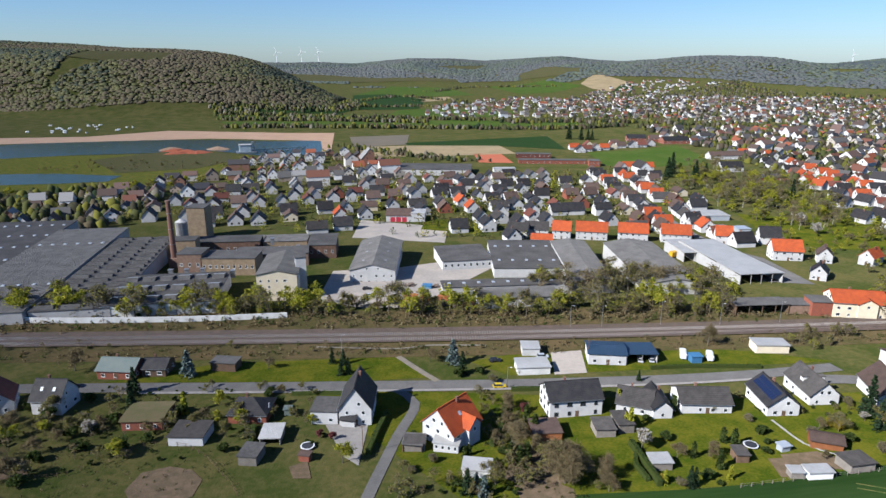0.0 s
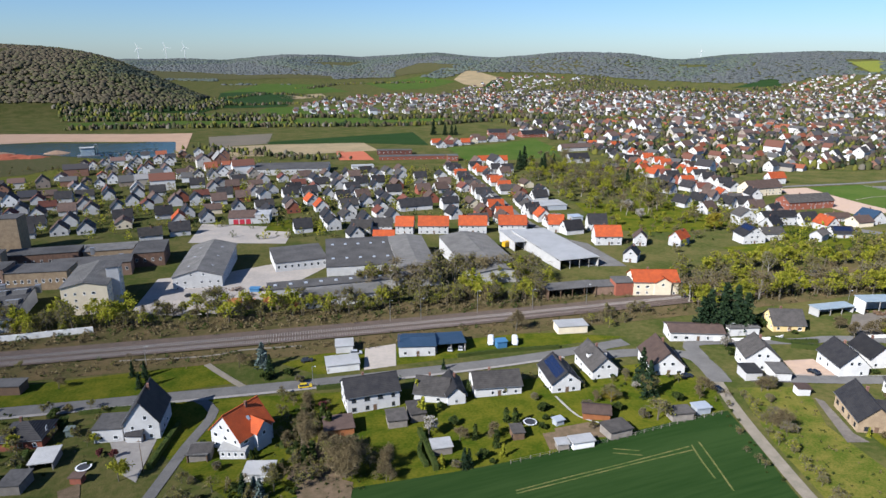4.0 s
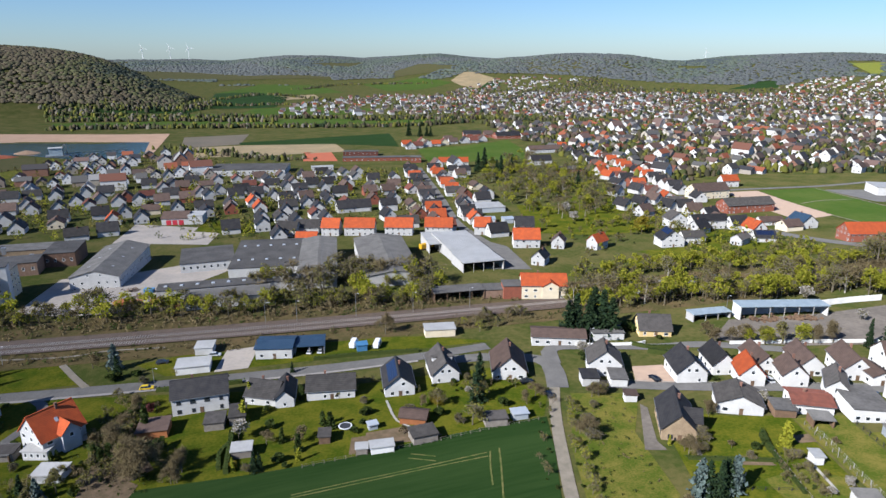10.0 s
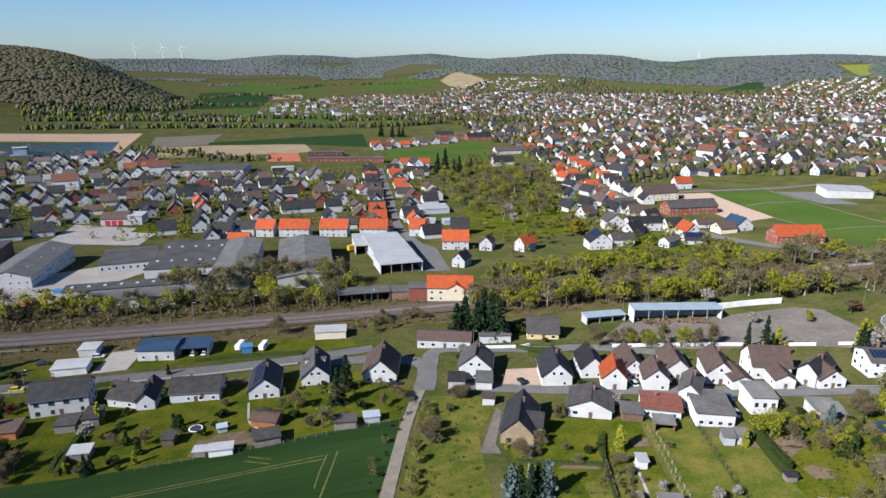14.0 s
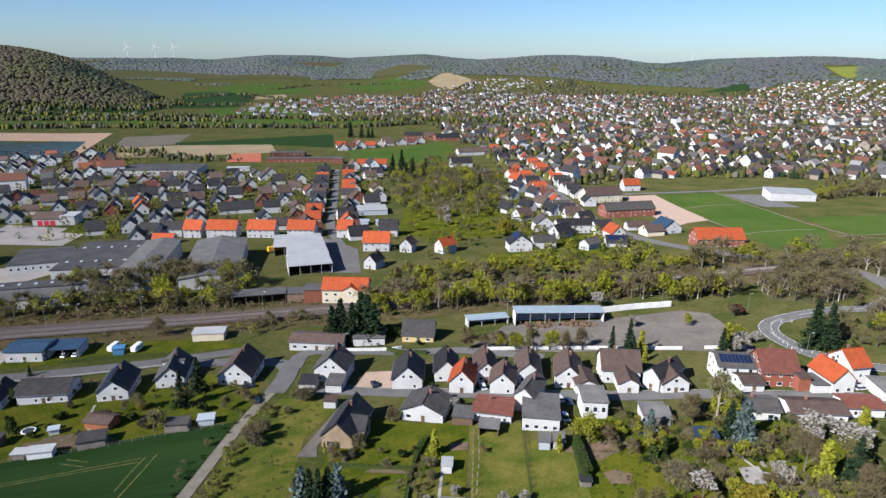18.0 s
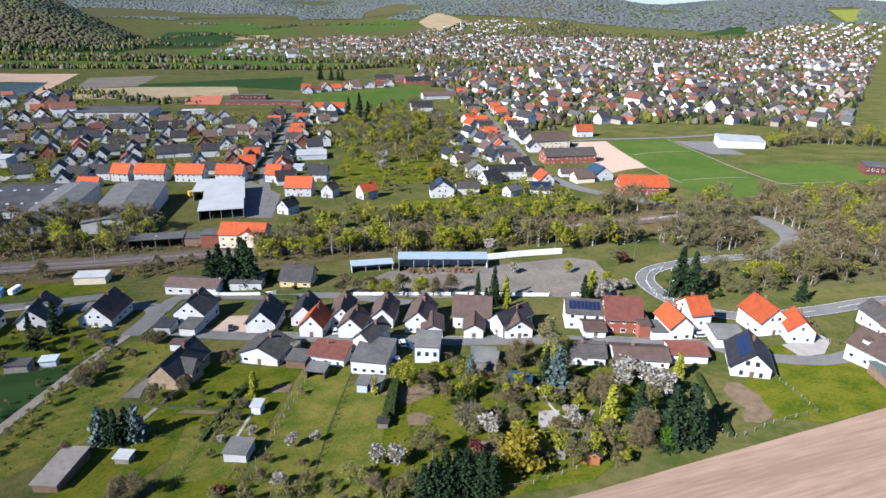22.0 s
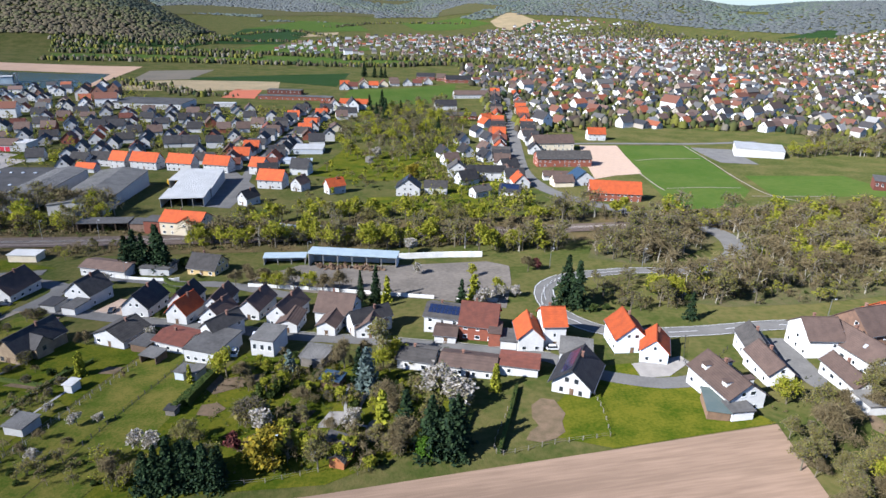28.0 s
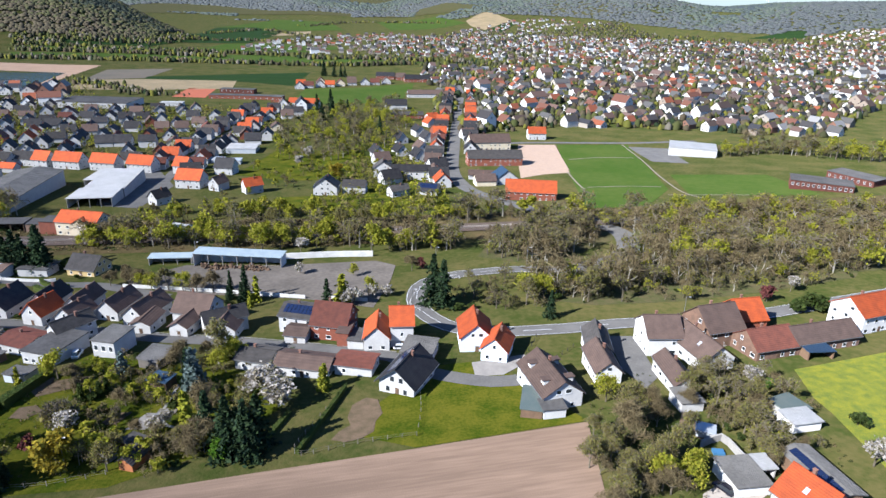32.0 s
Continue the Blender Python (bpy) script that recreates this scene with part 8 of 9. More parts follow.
# ---- dark shrubs and trees of the first gardens ----
for key, x, y, tall in (("bush", -111.6, 163.1, 4.5), ("bud", -100.9, 155.5, 6), ("bush", -105.2, 172.5, 4), ("bush", -75.5, 165.6, 4), ("bud", -68.5, 157.6, 5), ("bush", -83.4, 146.5, 4.5), ("spruce", -94.0, 177.6, 8), ("bush", -127.7, 170.7, 4), ("bare", -105.1, 144.6, 6), ("bush", -116.7, 181.0, 4), ("bush", -52.3, 176.8, 3.2), ("bud", -58.4, 153.1, 5), ("bush", -100.8, 131.1, 4), ("bush", -95.5, 147.0, 3.5), ("bush", -92.0, 161.0, 4), ("bud", -128.0, 158.0, 8), ("bush", -121.0, 150.0, 4.5), ("bare", -112.0, 140.0, 6), ("bush", -118.0, 134.0, 4), ("spring", -66.0, 171.0, 5)):
    tree(key, x, y, tall)
for key, x, y, tall, wide in (("bare", 17.7, 144.8, 9, 1.2), ("bud", 24.9, 134.5, 7, 1.1), ("bare", 28.2, 128.9, 8, 1.2), ("bush", 30.8, 142.2, 4, 1.0), ("bare", 38.9, 129.9, 7, 1.1), ("bush", 20.5, 152.0, 4, 1.0), ("bud", 12.0, 127.0, 6, 1.0), ("cypress", 23.0, 158.0, 5, 1.2), ("cypress", 24.5, 153.0, 5, 1.2), ("cypress", 72.0, 146.0, 4, 1.2), ("cypress", 74.0, 144.0, 4.5, 1.2), ("bush", 58.0, 148.0, 3, 1.0), ("bush", 84.0, 150.0, 3, 1.0), ("bud", 104.0, 150.0, 6, 1.0), ("bud", 116.0, 151.0, 7, 1.1), ("bush", 122.0, 146.0, 3.5, 1.0), ("bare", 66.0, 139.0, 5, 1.1)):
    tree(key, x, y, tall, wide)
fence([(-125.0, 134.0), (-107.1, 134.5), (-91.5, 136.0), (-85.7, 146.5), (-67.2, 148.1), (-52.0, 133.4), (-47.2, 126.5)], "wood", 1.2, 2.5, "wooden paddock fence round the riding ground")
hedge([(-52.0, 157.0), (-50.5, 150.0), (-50.0, 144.0)], 1.5, 1.9)
hedge([(-20.0, 176.5), (-36.0, 177.0), (-46.0, 176.6)], 1.2, 1.2)
hedge([(12.5, 146.0), (16.0, 156.0), (18.5, 170.0)], 1.6, 1.8)
hedge([(173.7, 90.8), (177.5, 105.8), (182.0, 117.0)], 1.0, 1.0, "loose low hedge between the garden plots")
hedge([(157.5, 109.3), (167.0, 106.5), (176.1, 103.7)], 1.4, 0.8, "low planted border of shrubs")
fence([(198.8, 77.6), (202.2, 93.9), (207.4, 117.5)], "darkframe", 1.2, 2.5, "thin dark wire fence between the plots")
fence([(153.5, 97.2), (164.0, 94.6), (174.4, 91.8)], "darkframe", 1.0, 2.5, "thin dark wire fence between the plots")
hedge([(285.6, 70.3), (289.5, 84.0), (292.9, 96.6)], 1.0, 1.3)
for key, x, y, tall, wide in (("cypress", 231.3, 95.6, 4, 1.0), ("cypress", 235.2, 96.4, 4, 1.0), ("spruce", 271.9, 70.8, 12, 1.25), ("spruce", 277.4, 73.2, 11, 1.2), ("spruce", 266.6, 75.5, 11, 1.1), ("spruce", 225.5, 63.1, 9, 1.0), ("spruce", 231.5, 61.4, 8, 1.0), ("birch", 258.6, 112.3, 12, 1.0), ("bare", 262.0, 84.0, 11, 0.8), ("bare", 243.0, 92.0, 6, 1.2), ("bush", 222.0, 68.0, 4, 1.0)):
    tree(key, x, y, tall, wide)
flat(252.4, 74.5, -25, 5.2, 3.6, 2.4, "wood", "feltroof", label="dark garden hut with a black roof", fall=0.5)

# ---- gravel works on the lake and the camping ground ----
drape("lake_spit", [(-405, 745), (-348, 822), (-268, 806), (-240, 740), (-262, 684), (-330, 650)], M["woodfloor"], 0.34, 20, "rough olive spit of land between the waters", "field")
dredger = thing("dredger", -246, 812, 20, "pale gravel dredger with a sheet-metal house afloat", "dredger", z=hz(-246, 812) + 0.4)
part("pontoon", boxes((-12, -7, -0.4, 12, 7, 1.2)), M["zinc"], dredger)
part("house", boxes((-8, -5, 1.2, 6, 5, 9.5)), M["paleblue"], dredger)
part("roof", boxes((-8.6, -5.6, 9.5, 6.6, 5.6, 10.0)), M["metalroof"], dredger)
part("gantry", boxes((6.5, -3, 1.2, 7.3, 3, 13), (9.6, -3, 1.2, 10.4, 3, 13), (6.5, -3, 12.4, 10.4, 3, 13)), M["zinc"], dredger)
for i in range(7):
    x, y = -234 + 8.5 * i, 817 + 5.0 * i
    belt = thing("conveyor_pontoon", x, y, 30, "floating conveyor section on pontoons", "conveyor", "floating conveyor", z=hz(x, y) + 0.4)
    part("pontoon", boxes((-1.5, -2.5, -0.3, 1.5, 2.5, 0.8)), M["zinc"], belt)
    part("belt", boxes((-4.9, -0.8, 2.0, 4.9, 0.8, 2.7)), M["tealroof"], belt)
    for u in (-3, 3):
        part("strut", boxes((u - 0.15, -0.6, 0.1, u + 0.15, 0.6, 2.0)), M["zinc"], belt)
rp = random.Random(31)
for x, y in ((-342, 826), (-322, 814), (-304, 806), (-330, 800), (-292, 842), (-352, 838)):
    vs, fs = [(0, 0, rp.uniform(3.2, 4.6))], []
    for k in range(14):
        a, f = k * 0.4488, rp.uniform(7, 11)
        vs += [(f * 0.55 * math.cos(a) * 1.7, f * 0.55 * math.sin(a), rp.uniform(1.4, 2.4)), (f * math.cos(a) * 1.7, f * math.sin(a), -0.4)]
    for k in range(14):
        p, q = 1 + 2 * k, 1 + 2 * ((k + 1) % 14)
        fs += [(0, p, q), (p, p + 1, q + 1, q)]
    heap = new("gravel_heap", data_mesh("gravel_heap", vs, fs, M["clay"] if y < 830 else M["sand"]))
    heap.matrix_basis = pose(x, y, hz(x, y) + 0.3, 0, 0, rp.uniform(0, 40))
    tagged(heap, "reddish heap of sand and gravel on the spit", "heap", "gravel heaps")
for i in range(26):
    caravan(-640 + rp.uniform(0, 110) - (60 if i % 3 == 0 else 0), 1110 + rp.uniform(-70, 70), rp.choice((10, 95, 100, 15)), "white caravan on the camping ground by the lake")
thicket("shore_bushes", scatter([(-420, 660), (-330, 655), (-260, 690), (-230, 720), (-330, 740), (-410, 730)], 60, ("brush", "twigs", "lowbush", "brush"), 0.4, 1.0, 93), "olive bushes on the lake's banks")

# ---- the wooded park in the middle of the houses ----
PARK = [(205, 470), (232, 560), (262, 640), (318, 600), (300, 470), (262, 400), (226, 395)]
thicket("woodland", scatter(PARK, 120, ("greengrove", "grove", "palegrove", "greengrove", "leafy", "yellowbrush", "grove"), 0.7, 1.35, 91), "park trees in fresh leaf among the houses")
for x, y, tall in ((236, 600, 17), (228, 585, 15), (250, 612, 14), (285, 520, 13)):
    tree("spruce", x, y, tall)

# ---- wild growth along road and railway ----
W3 = [(377.7, 103.3), (387.5, 98.9), (396.1, 89.9), (396.3, 76.9), (390.0, 64.7), (377.3, 62.9), (373.9, 73.7), (371.0, 83.2)]
thicket("scrub", scatter(W3, 110, ("brush", "grove", "twigs", "lowbush", "brush", "yellowbrush"), 0.5, 0.85, 81), "dense olive scrub behind the farm")
W4 = [(353.3, 150.7), (367.8, 144.9), (395.5, 146.1), (425.9, 151.9), (466.1, 163.8), (480.0, 180.0), (434.1, 176.2), (390.4, 168.2), (352.5, 168.3)]
drape("wood_floor", W4, M["woodfloor"], 0.07, 8, "leaf litter and rough grass under the trees", "wood floor")
thicket("woodland", scatter(W4, 150, ("twigs", "brush", "palegrove", "grove", "lowbush", "yellowbrush", "twigs"), 0.4, 0.95, 82), "scrubby edge of the wood above the road")
thicket("scrub", scatter([(323.0, 158.3), (337.1, 174.9), (352.0, 167.7), (350.5, 143.2), (333.3, 142.8)], 34, ("brush", "twigs", "lowbush", "grove"), 0.4, 0.9, 83), "scrub inside the road bend")
thicket("bank_scrub", [(k_, x, y + 15.5, s_) for k_, x, y, s_ in along(RAIL[:5], 1.3, 1.5, ("weed", "greenweed", "weed", "weed"), 0.3, 1.0, 85, 3, 15)], "dry brambles and weeds beside the track")
thicket("bank_scrub", [(k_, x, y - 12.5, s_) for k_, x, y, s_ in along(RAIL[:5], 1.6, 1.5, ("weed", "greenweed", "weed", "weed"), 0.25, 0.7, 86, 2, 9)], "dry brambles and weeds beside the track")

# ---- rough grass and weeds of the near plots ----
for poly, n, seed in (([(140, 148), (160, 143), (150, 122), (147, 96), (135, 84), (128, 90), (134, 118)], 130, 95),
                      ([(-140, 176), (-46, 178), (-36, 150), (-60, 128), (-110, 126), (-140, 150)], 420, 96),
                      ([(222, 118), (276, 104), (280, 88), (266, 70), (230, 62), (212, 70), (216, 92)], 520, 97),
                      ([(12, 174), (24, 172), (42, 128), (26, 118), (8, 122)], 240, 98),
                      ([(345, 100), (400, 98), (396, 60), (352, 45), (346, 70)], 300, 99)):
    thicket("weeds", scatter(poly, n, ("greenweed", "weed", "greenweed"), 0.12, 0.34, seed), "tufts of rough grass and low weeds", "weeds")

# ---- road markings and paths ----
BEND = [(486.5, 154.3), (465.4, 147.8), (431.1, 138.0), (410.4, 132.8), (388.5, 130.5), (371.3, 130.1), (353.8, 127.7), (333.8, 126.8), (324.1, 129.1), (317.8, 134.5), (312.6, 143.8), (310.9, 154.6), (312.6, 166.3), (318.9, 174.6), (330.5, 179.3), (349.7, 182.3), (368.3, 180.1)]
ribbon("centre_line", BEND, 0.16, M["frame"], 0.2, label="dashed white centre line on the road", category="road marking", dash=4)
ribbon("edge_line", BEND, 0.14, M["frame"], 0.2, -3.2, "white edge line on the road", "road marking")
ribbon("edge_line", BEND, 0.14, M["frame"], 0.2, 3.2, "white edge line on the road", "road marking")
ribbon("kerb", [(157.4, 152.9), (175.5, 146.4), (202.8, 139.1), (225.8, 132.6), (239.3, 129.0), (257.8, 125.7), (273.2, 121.8), (288.2, 117.6), (304.0, 112.6)], 0.3, M["concrete"], 0.26, 3.0, "pale kerb stones along the street", "kerb")
ribbon("kerb", [(-99.5, 181.8), (-67.7, 181.9), (-32.5, 182.3), (-4.2, 182.6), (20.5, 182.9), (47.3, 183.8), (74.3, 185.0), (102.3, 187.7)], 1.4, M["paving"], 0.24, -3.6, "paved footway along the street", "footway")
ribbon("path", [(484.5, 480.7), (480.0, 421.2), (469.1, 352.4), (465.1, 305.6), (477.1, 282.7), (481.2, 257.5)], 1.1, M["track"], 0.2, label="narrow pale footpath in the grass", category="path")
ribbon("path", [(414.3, 375.2), (411.4, 333.2), (411.7, 322.3)], 1.1, M["track"], 0.2, label="narrow pale footpath in the grass", category="path")
ribbon("path", [(453.7, 303.6), (478.1, 301.4), (498.3, 299.5)], 1.1, M["track"], 0.2, label="narrow pale footpath in the grass", category="path")
ribbon("path", [(414.3, 327.5), (437.1, 329.0), (458.5, 326.2)], 1.1, M["track"], 0.2, label="narrow pale footpath in the grass", category="path")
ribbon("path", [(426.3, 422.0), (449.1, 429.0), (477.1, 428.7)], 1.1, M["track"], 0.2, label="narrow pale footpath in the grass", category="path")
ribbon("path", [(156.5, 97.9), (163.4, 117.1), (166.8, 129.0)], 1.1, M["track"], 0.2, label="narrow pale footpath in the grass", category="path")
ribbon("path", [(256.7, 97.1), (255.9, 91.6), (254.9, 87.2)], 1.1, M["track"], 0.2, label="narrow pale footpath in the grass", category="path")
ribbon("path", [(260.6, 75.3), (258.4, 77.8), (258.9, 83.0), (261.4, 86.3)], 1.1, M["track"], 0.2, label="narrow pale footpath in the grass", category="path")
ribbon("path", [(-45.1, 211.7), (-16.8, 210.1), (-4.9, 212.9), (15.4, 212.7)], 1.1, M["track"], 0.2, label="narrow pale footpath in the grass", category="path")
ribbon("path", [(183.9, 103.6), (180.8, 90.1)], 0.7, M["concrete"], 0.2, label="pale stone garden path", category="path")
ribbon("path", [(251.9, 101.0), (253.0, 85.6), (258.4, 81.3)], 0.7, M["concrete"], 0.2, label="pale stone garden path", category="path")
ribbon("path", [(90.0, 157.2), (91.9, 144.1), (96.8, 138.4)], 0.7, M["concrete"], 0.2, label="pale stone garden path", category="path")
drape("garden_bed", [(165.7, 104.6), (169.9, 107.8), (174.9, 104.9), (175.2, 102.0)], M["bed"], 0.15, 6, "dug garden bed with bare soil", "garden bed")
drape("garden_bed", [(187.4, 113.6), (191.9, 113.2), (191.3, 109.4), (186.6, 109.8)], M["bed"], 0.15, 6, "dug garden bed with bare soil", "garden bed")
drape("garden_bed", [(219.4, 105.2), (229.3, 107.8), (229.7, 102.3), (221.1, 99.2)], M["bed"], 0.15, 6, "dug garden bed with bare soil", "garden bed")
drape("garden_bed", [(218.7, 92.7), (222.1, 93.6), (224.9, 90.8), (222.7, 87.5), (218.8, 88.3)], M["bed"], 0.15, 6, "dug garden bed with bare soil", "garden bed")
drape("garden_bed", [(241.4, 88.9), (245.8, 89.1), (244.1, 84.0), (240.4, 83.7)], M["bed"], 0.15, 6, "dug garden bed with bare soil", "garden bed")
drape("garden_bed", [(232.7, 79.2), (238.0, 79.1), (237.1, 74.0), (231.9, 73.5)], M["bed"], 0.15, 6, "dug garden bed with bare soil", "garden bed")
drape("garden_bed", [(-38.1, 138.3), (-33.9, 140.8), (-31.5, 133.0), (-35.8, 133.1)], M["bed"], 0.15, 6, "dug garden bed with bare soil", "garden bed")
drape("garden_bed", [(16.5, 128.5), (22.0, 132.4), (29.9, 126.4), (29.0, 119.4), (17.4, 122.0)], M["bed"], 0.15, 6, "dug garden bed with bare soil", "garden bed")
drape("garden_bed", [(-112.1, 142.1), (-109.1, 143.8), (-101.5, 136.6), (-106.9, 134.2)], M["bed"], 0.15, 6, "dug garden bed with bare soil", "garden bed")
drape("garden_bed", [(19.1, 148.3), (26.6, 142.0), (31.8, 132.6), (22.9, 124.6), (14.4, 131.5)], M["bed"], 0.15, 6, "dug garden bed with bare soil", "garden bed")
drape("garden_bed", [(99.9, 137.7), (102.8, 133.7), (98.1, 132.6)], M["bed"], 0.15, 6, "dug garden bed with bare soil", "garden bed")
drape("garden_bed", [(369.5, 81.8), (372.0, 74.9), (368.5, 69.1), (366.0, 75.4)], M["bed"], 0.15, 6, "dug garden bed with bare soil", "garden bed")
drape("garden_bed", [(213.7, 103.9), (218.5, 107.7), (225.8, 101.0), (219.9, 97.5)], M["bed"], 0.15, 6, "dug garden bed with bare soil", "garden bed")
drape("garden_bed", [(168.9, 97.6), (180.3, 100.0), (186.6, 93.8), (181.4, 76.4), (168.1, 77.3)], M["drylawn"], 0.15, 6, "dug garden bed with bare soil", "garden bed")
drape("garden_bed", [(361.2, 52.9), (369.9, 58.2), (372.9, 52.1), (368.3, 49.1), (359.8, 49.7)], M["gravel"], 0.15, 6, "dug garden bed with bare soil", "garden bed")
thicket("track_shrubs", along([(140.9, 144.5), (136.6, 130.2), (133.2, 116.6), (130.1, 102.8), (128.1, 93.0)], 2.2, 0.9, ('brush', 'lowbush', 'yellowbrush', 'brush'), 0.45, 0.75, 61, 1, 3), "loose shrubs along the farm track")
thicket("track_shrubs", along([(134.0, 144.3), (129.7, 131.8), (125.7, 118.3), (121.9, 104.6)], 2.6, 0.9, ('twigs', 'lowbush', 'brush'), 0.3, 0.55, 62, 1, 2), "dry shrubs beside the wheat field")
thicket("garden_shrubs", along([(179.1, 105.8), (175.8, 93.2), (178.1, 87.8), (180.3, 97.5)], 2.4, 1.2, ('lowbush', 'brush', 'twigs'), 0.3, 0.55, 63, 2, 4), "garden shrubs and low bushes")
thicket("garden_shrubs", along([(181.3, 71.2), (191.9, 69.4), (208.9, 66.4), (216.0, 64.2)], 2.4, 1.2, ('lowbush', 'brush', 'twigs', 'yellowbrush'), 0.35, 0.8, 64, 3, 7), "garden shrubs along the plot edge")
thicket("garden_shrubs", along([(230.0, 111.7), (238.3, 100.8), (248.0, 95.9), (261.1, 95.8), (267.7, 94.4)], 2.2, 1.5, ('lowbush', 'brush', 'leafy', 'twigs'), 0.4, 0.85, 65, 4, 12), "dense garden shrubs behind the houses")
thicket("garden_shrubs", along([(236.9, 71.0), (246.1, 75.4), (252.6, 72.3), (262.4, 72.8), (269.8, 75.8)], 2.2, 1.5, ('lowbush', 'brush', 'leafy', 'twigs'), 0.4, 0.95, 66, 4, 10), "dense garden shrubs by the field edge")
thicket("garden_shrubs", along([(-120.7, 155.1), (-99.0, 157.8), (-75.4, 157.4), (-57.5, 160.2), (-35.9, 162.9)], 2.6, 2, ('lowbush', 'brush', 'twigs', 'leafy'), 0.35, 0.8, 67, 2, 9), "garden shrubs between the first houses")
thicket("garden_shrubs", along([(13.0, 175.5), (16.3, 155.2), (20.3, 138.1), (30.3, 132.7), (38.5, 127.6)], 2.6, 2, ('lowbush', 'twigs', 'brush'), 0.35, 0.8, 68, 2, 9), "garden shrubs between the first houses")
thicket("garden_shrubs", along([(-105.2, 179.3), (-66.8, 179.0), (-38.9, 178.6)], 3, 1.2, ('lowbush', 'brush', 'lowbush'), 0.3, 0.7, 69, 1, 3), "shrubs along the street")
thicket("garden_shrubs", along([(60.0, 168.7), (85.1, 167.1), (105.6, 162.5), (129.6, 161.0)], 3, 1.5, ('lowbush', 'brush', 'twigs'), 0.3, 0.6, 70, 2, 7), "shrubs by the houses")
thicket("garden_shrubs", along([(232.4, 97.6), (237.2, 108.7), (250.6, 110.8), (264.7, 106.8), (278.5, 108.9)], 3, 1.5, ('lowbush', 'brush', 'twigs'), 0.35, 0.7, 71, 2, 7), "shrubs by the houses")
WOODFLOORS = [[(-1900, 1960), (-1500, 1900), (-1000, 1590), (-640, 1480), (-420, 1530), (-330, 1700), (-420, 2000), (-900, 2400), (-1700, 2500)], [(-2600, 3000), (-1200, 2950), (-200, 3000), (400, 2980), (700, 2700), (1150, 2650), (1500, 2800), (1700, 3200), (2000, 2600), (3000, 2300), (4200, 2600), (4200, 4600), (-2600, 4600)]]
FARTHEST = 530.0
tree("bare", 215.2, 173.5, 8)
tree("bud", 220.2, 171.2, 7)
tree("bud", 225.9, 169.4, 9)
tree("spring", 231.3, 168.1, 8)
tree("bare", 236.0, 167.5, 8)
tree("bare", 242.1, 165.7, 9)
tree("spruce", 249.8, 159.4, 9, wide=0.7)
tree("spruce", 255.0, 157.7, 11, wide=0.8)
tree("goldcypress", 258.7, 156.7, 8)
tree("blossom", 265.1, 208.2, 7, wide=1.2)
tree("goldcypress", 286.8, 153.1, 9, wide=1.4)
tree("blossom", 290.9, 151.5, 6, wide=1.3)
tree("spring", 248.5, 214.1, 13)
tree("spring", 256.0, 213.9, 12)
tree("spring", 293.5, 208.3, 13)
tree("bud", 246.5, 247.3, 10)
tree("bud", 278.6, 241.9, 11)
tree("bare", 309.7, 230.6, 11)
tree("bare", 318.9, 231.2, 11)
tree("bud", 288.5, 245.5, 10)
tree("birch", 228.2, 252.7, 11)
tree("bare", 161.3, 73.4, 6, wide=1.2)
tree("blossom", 164.4, 68.3, 4)
tree("bare", 158.4, 110.7, 6)
tree("bare", 138.7, 124.8, 7)
tree("goldcypress", 182.8, 109.7, 6, wide=1.1)
tree("bush", 175.0, 109.7, 2.5)
tree("bare", 148.3, 145.7, 5)
fence([(194.8, 114.0), (192.6, 104.0), (190.0, 94.1), (188.0, 84.5), (186.0, 75.1), (183.3, 66.4)], "concrete", 1.3, 3, "garden fence with pale concrete posts")
thicket("garden_shrubs", scatter([(-142.3, 177.4), (-38.9, 178.6), (-29.5, 162.7), (-32.5, 145.2), (-65.1, 142.8), (-84.6, 138.7), (-110.5, 127.8)], 60, ('lowbush', 'brush', 'twigs', 'lowbush', 'lowbush'), 0.5, 1.0, 71), "dark garden shrubs and small trees")
tree("bare", -117.9, 158.0, 7, wide=1.2)
tree("bud", -112.1, 165.5, 7)
tree("bush", -93.0, 146.5, 3.5)
tree("bush", -103.2, 141.6, 4)
tree("spruce", -89.9, 166.9, 9, wide=0.8)
tree("bud", -58.0, 161.7, 6)
tree("bush", -56.8, 145.8, 3)
tree("bare", -104.2, 134.4, 8, wide=1.2)

# ---- railway ----
for off in (-4.6, -3.1, -0.2, 1.3):
    ribbon("rail", RAIL, 0.16, M["steel"], 0.72, off, "brown steel rail", "rail")
sv, sf = [], []
for q0, q1 in zip(smooth_line(RAIL, 0.9)[:-1], smooth_line(RAIL, 0.9)[1:]):
    if not -220 < q0[0] < 420:
        continue
    d = (q1 - q0) / np.linalg.norm(q1 - q0)
    n = np.array((-d[1], d[0]))
    for c in (-3.85, 0.55):
        k = len(sv)
        z = hz(*q0) + 0.5
        for u, v, w in ((-1.3, -0.13, 0), (1.3, -0.13, 0), (1.3, 0.13, 0), (-1.3, 0.13, 0), (-1.3, -0.13, 0.12), (1.3, -0.13, 0.12), (1.3, 0.13, 0.12), (-1.3, 0.13, 0.12)):
            p = q0 + n * (c + u) + d * v
            sv.append((p[0], p[1], z + w))
        sf += [(k + 4, k + 5, k + 6, k + 7), (k, k + 1, k + 5, k + 4), (k + 1, k + 2, k + 6, k + 5), (k + 2, k + 3, k + 7, k + 6), (k + 3, k, k + 4, k + 7)]
tagged(new("sleepers", data_mesh("sleepers", sv, sf, M["sleeper"])), "rows of concrete sleepers under the rails", "sleepers", kind="stuff")


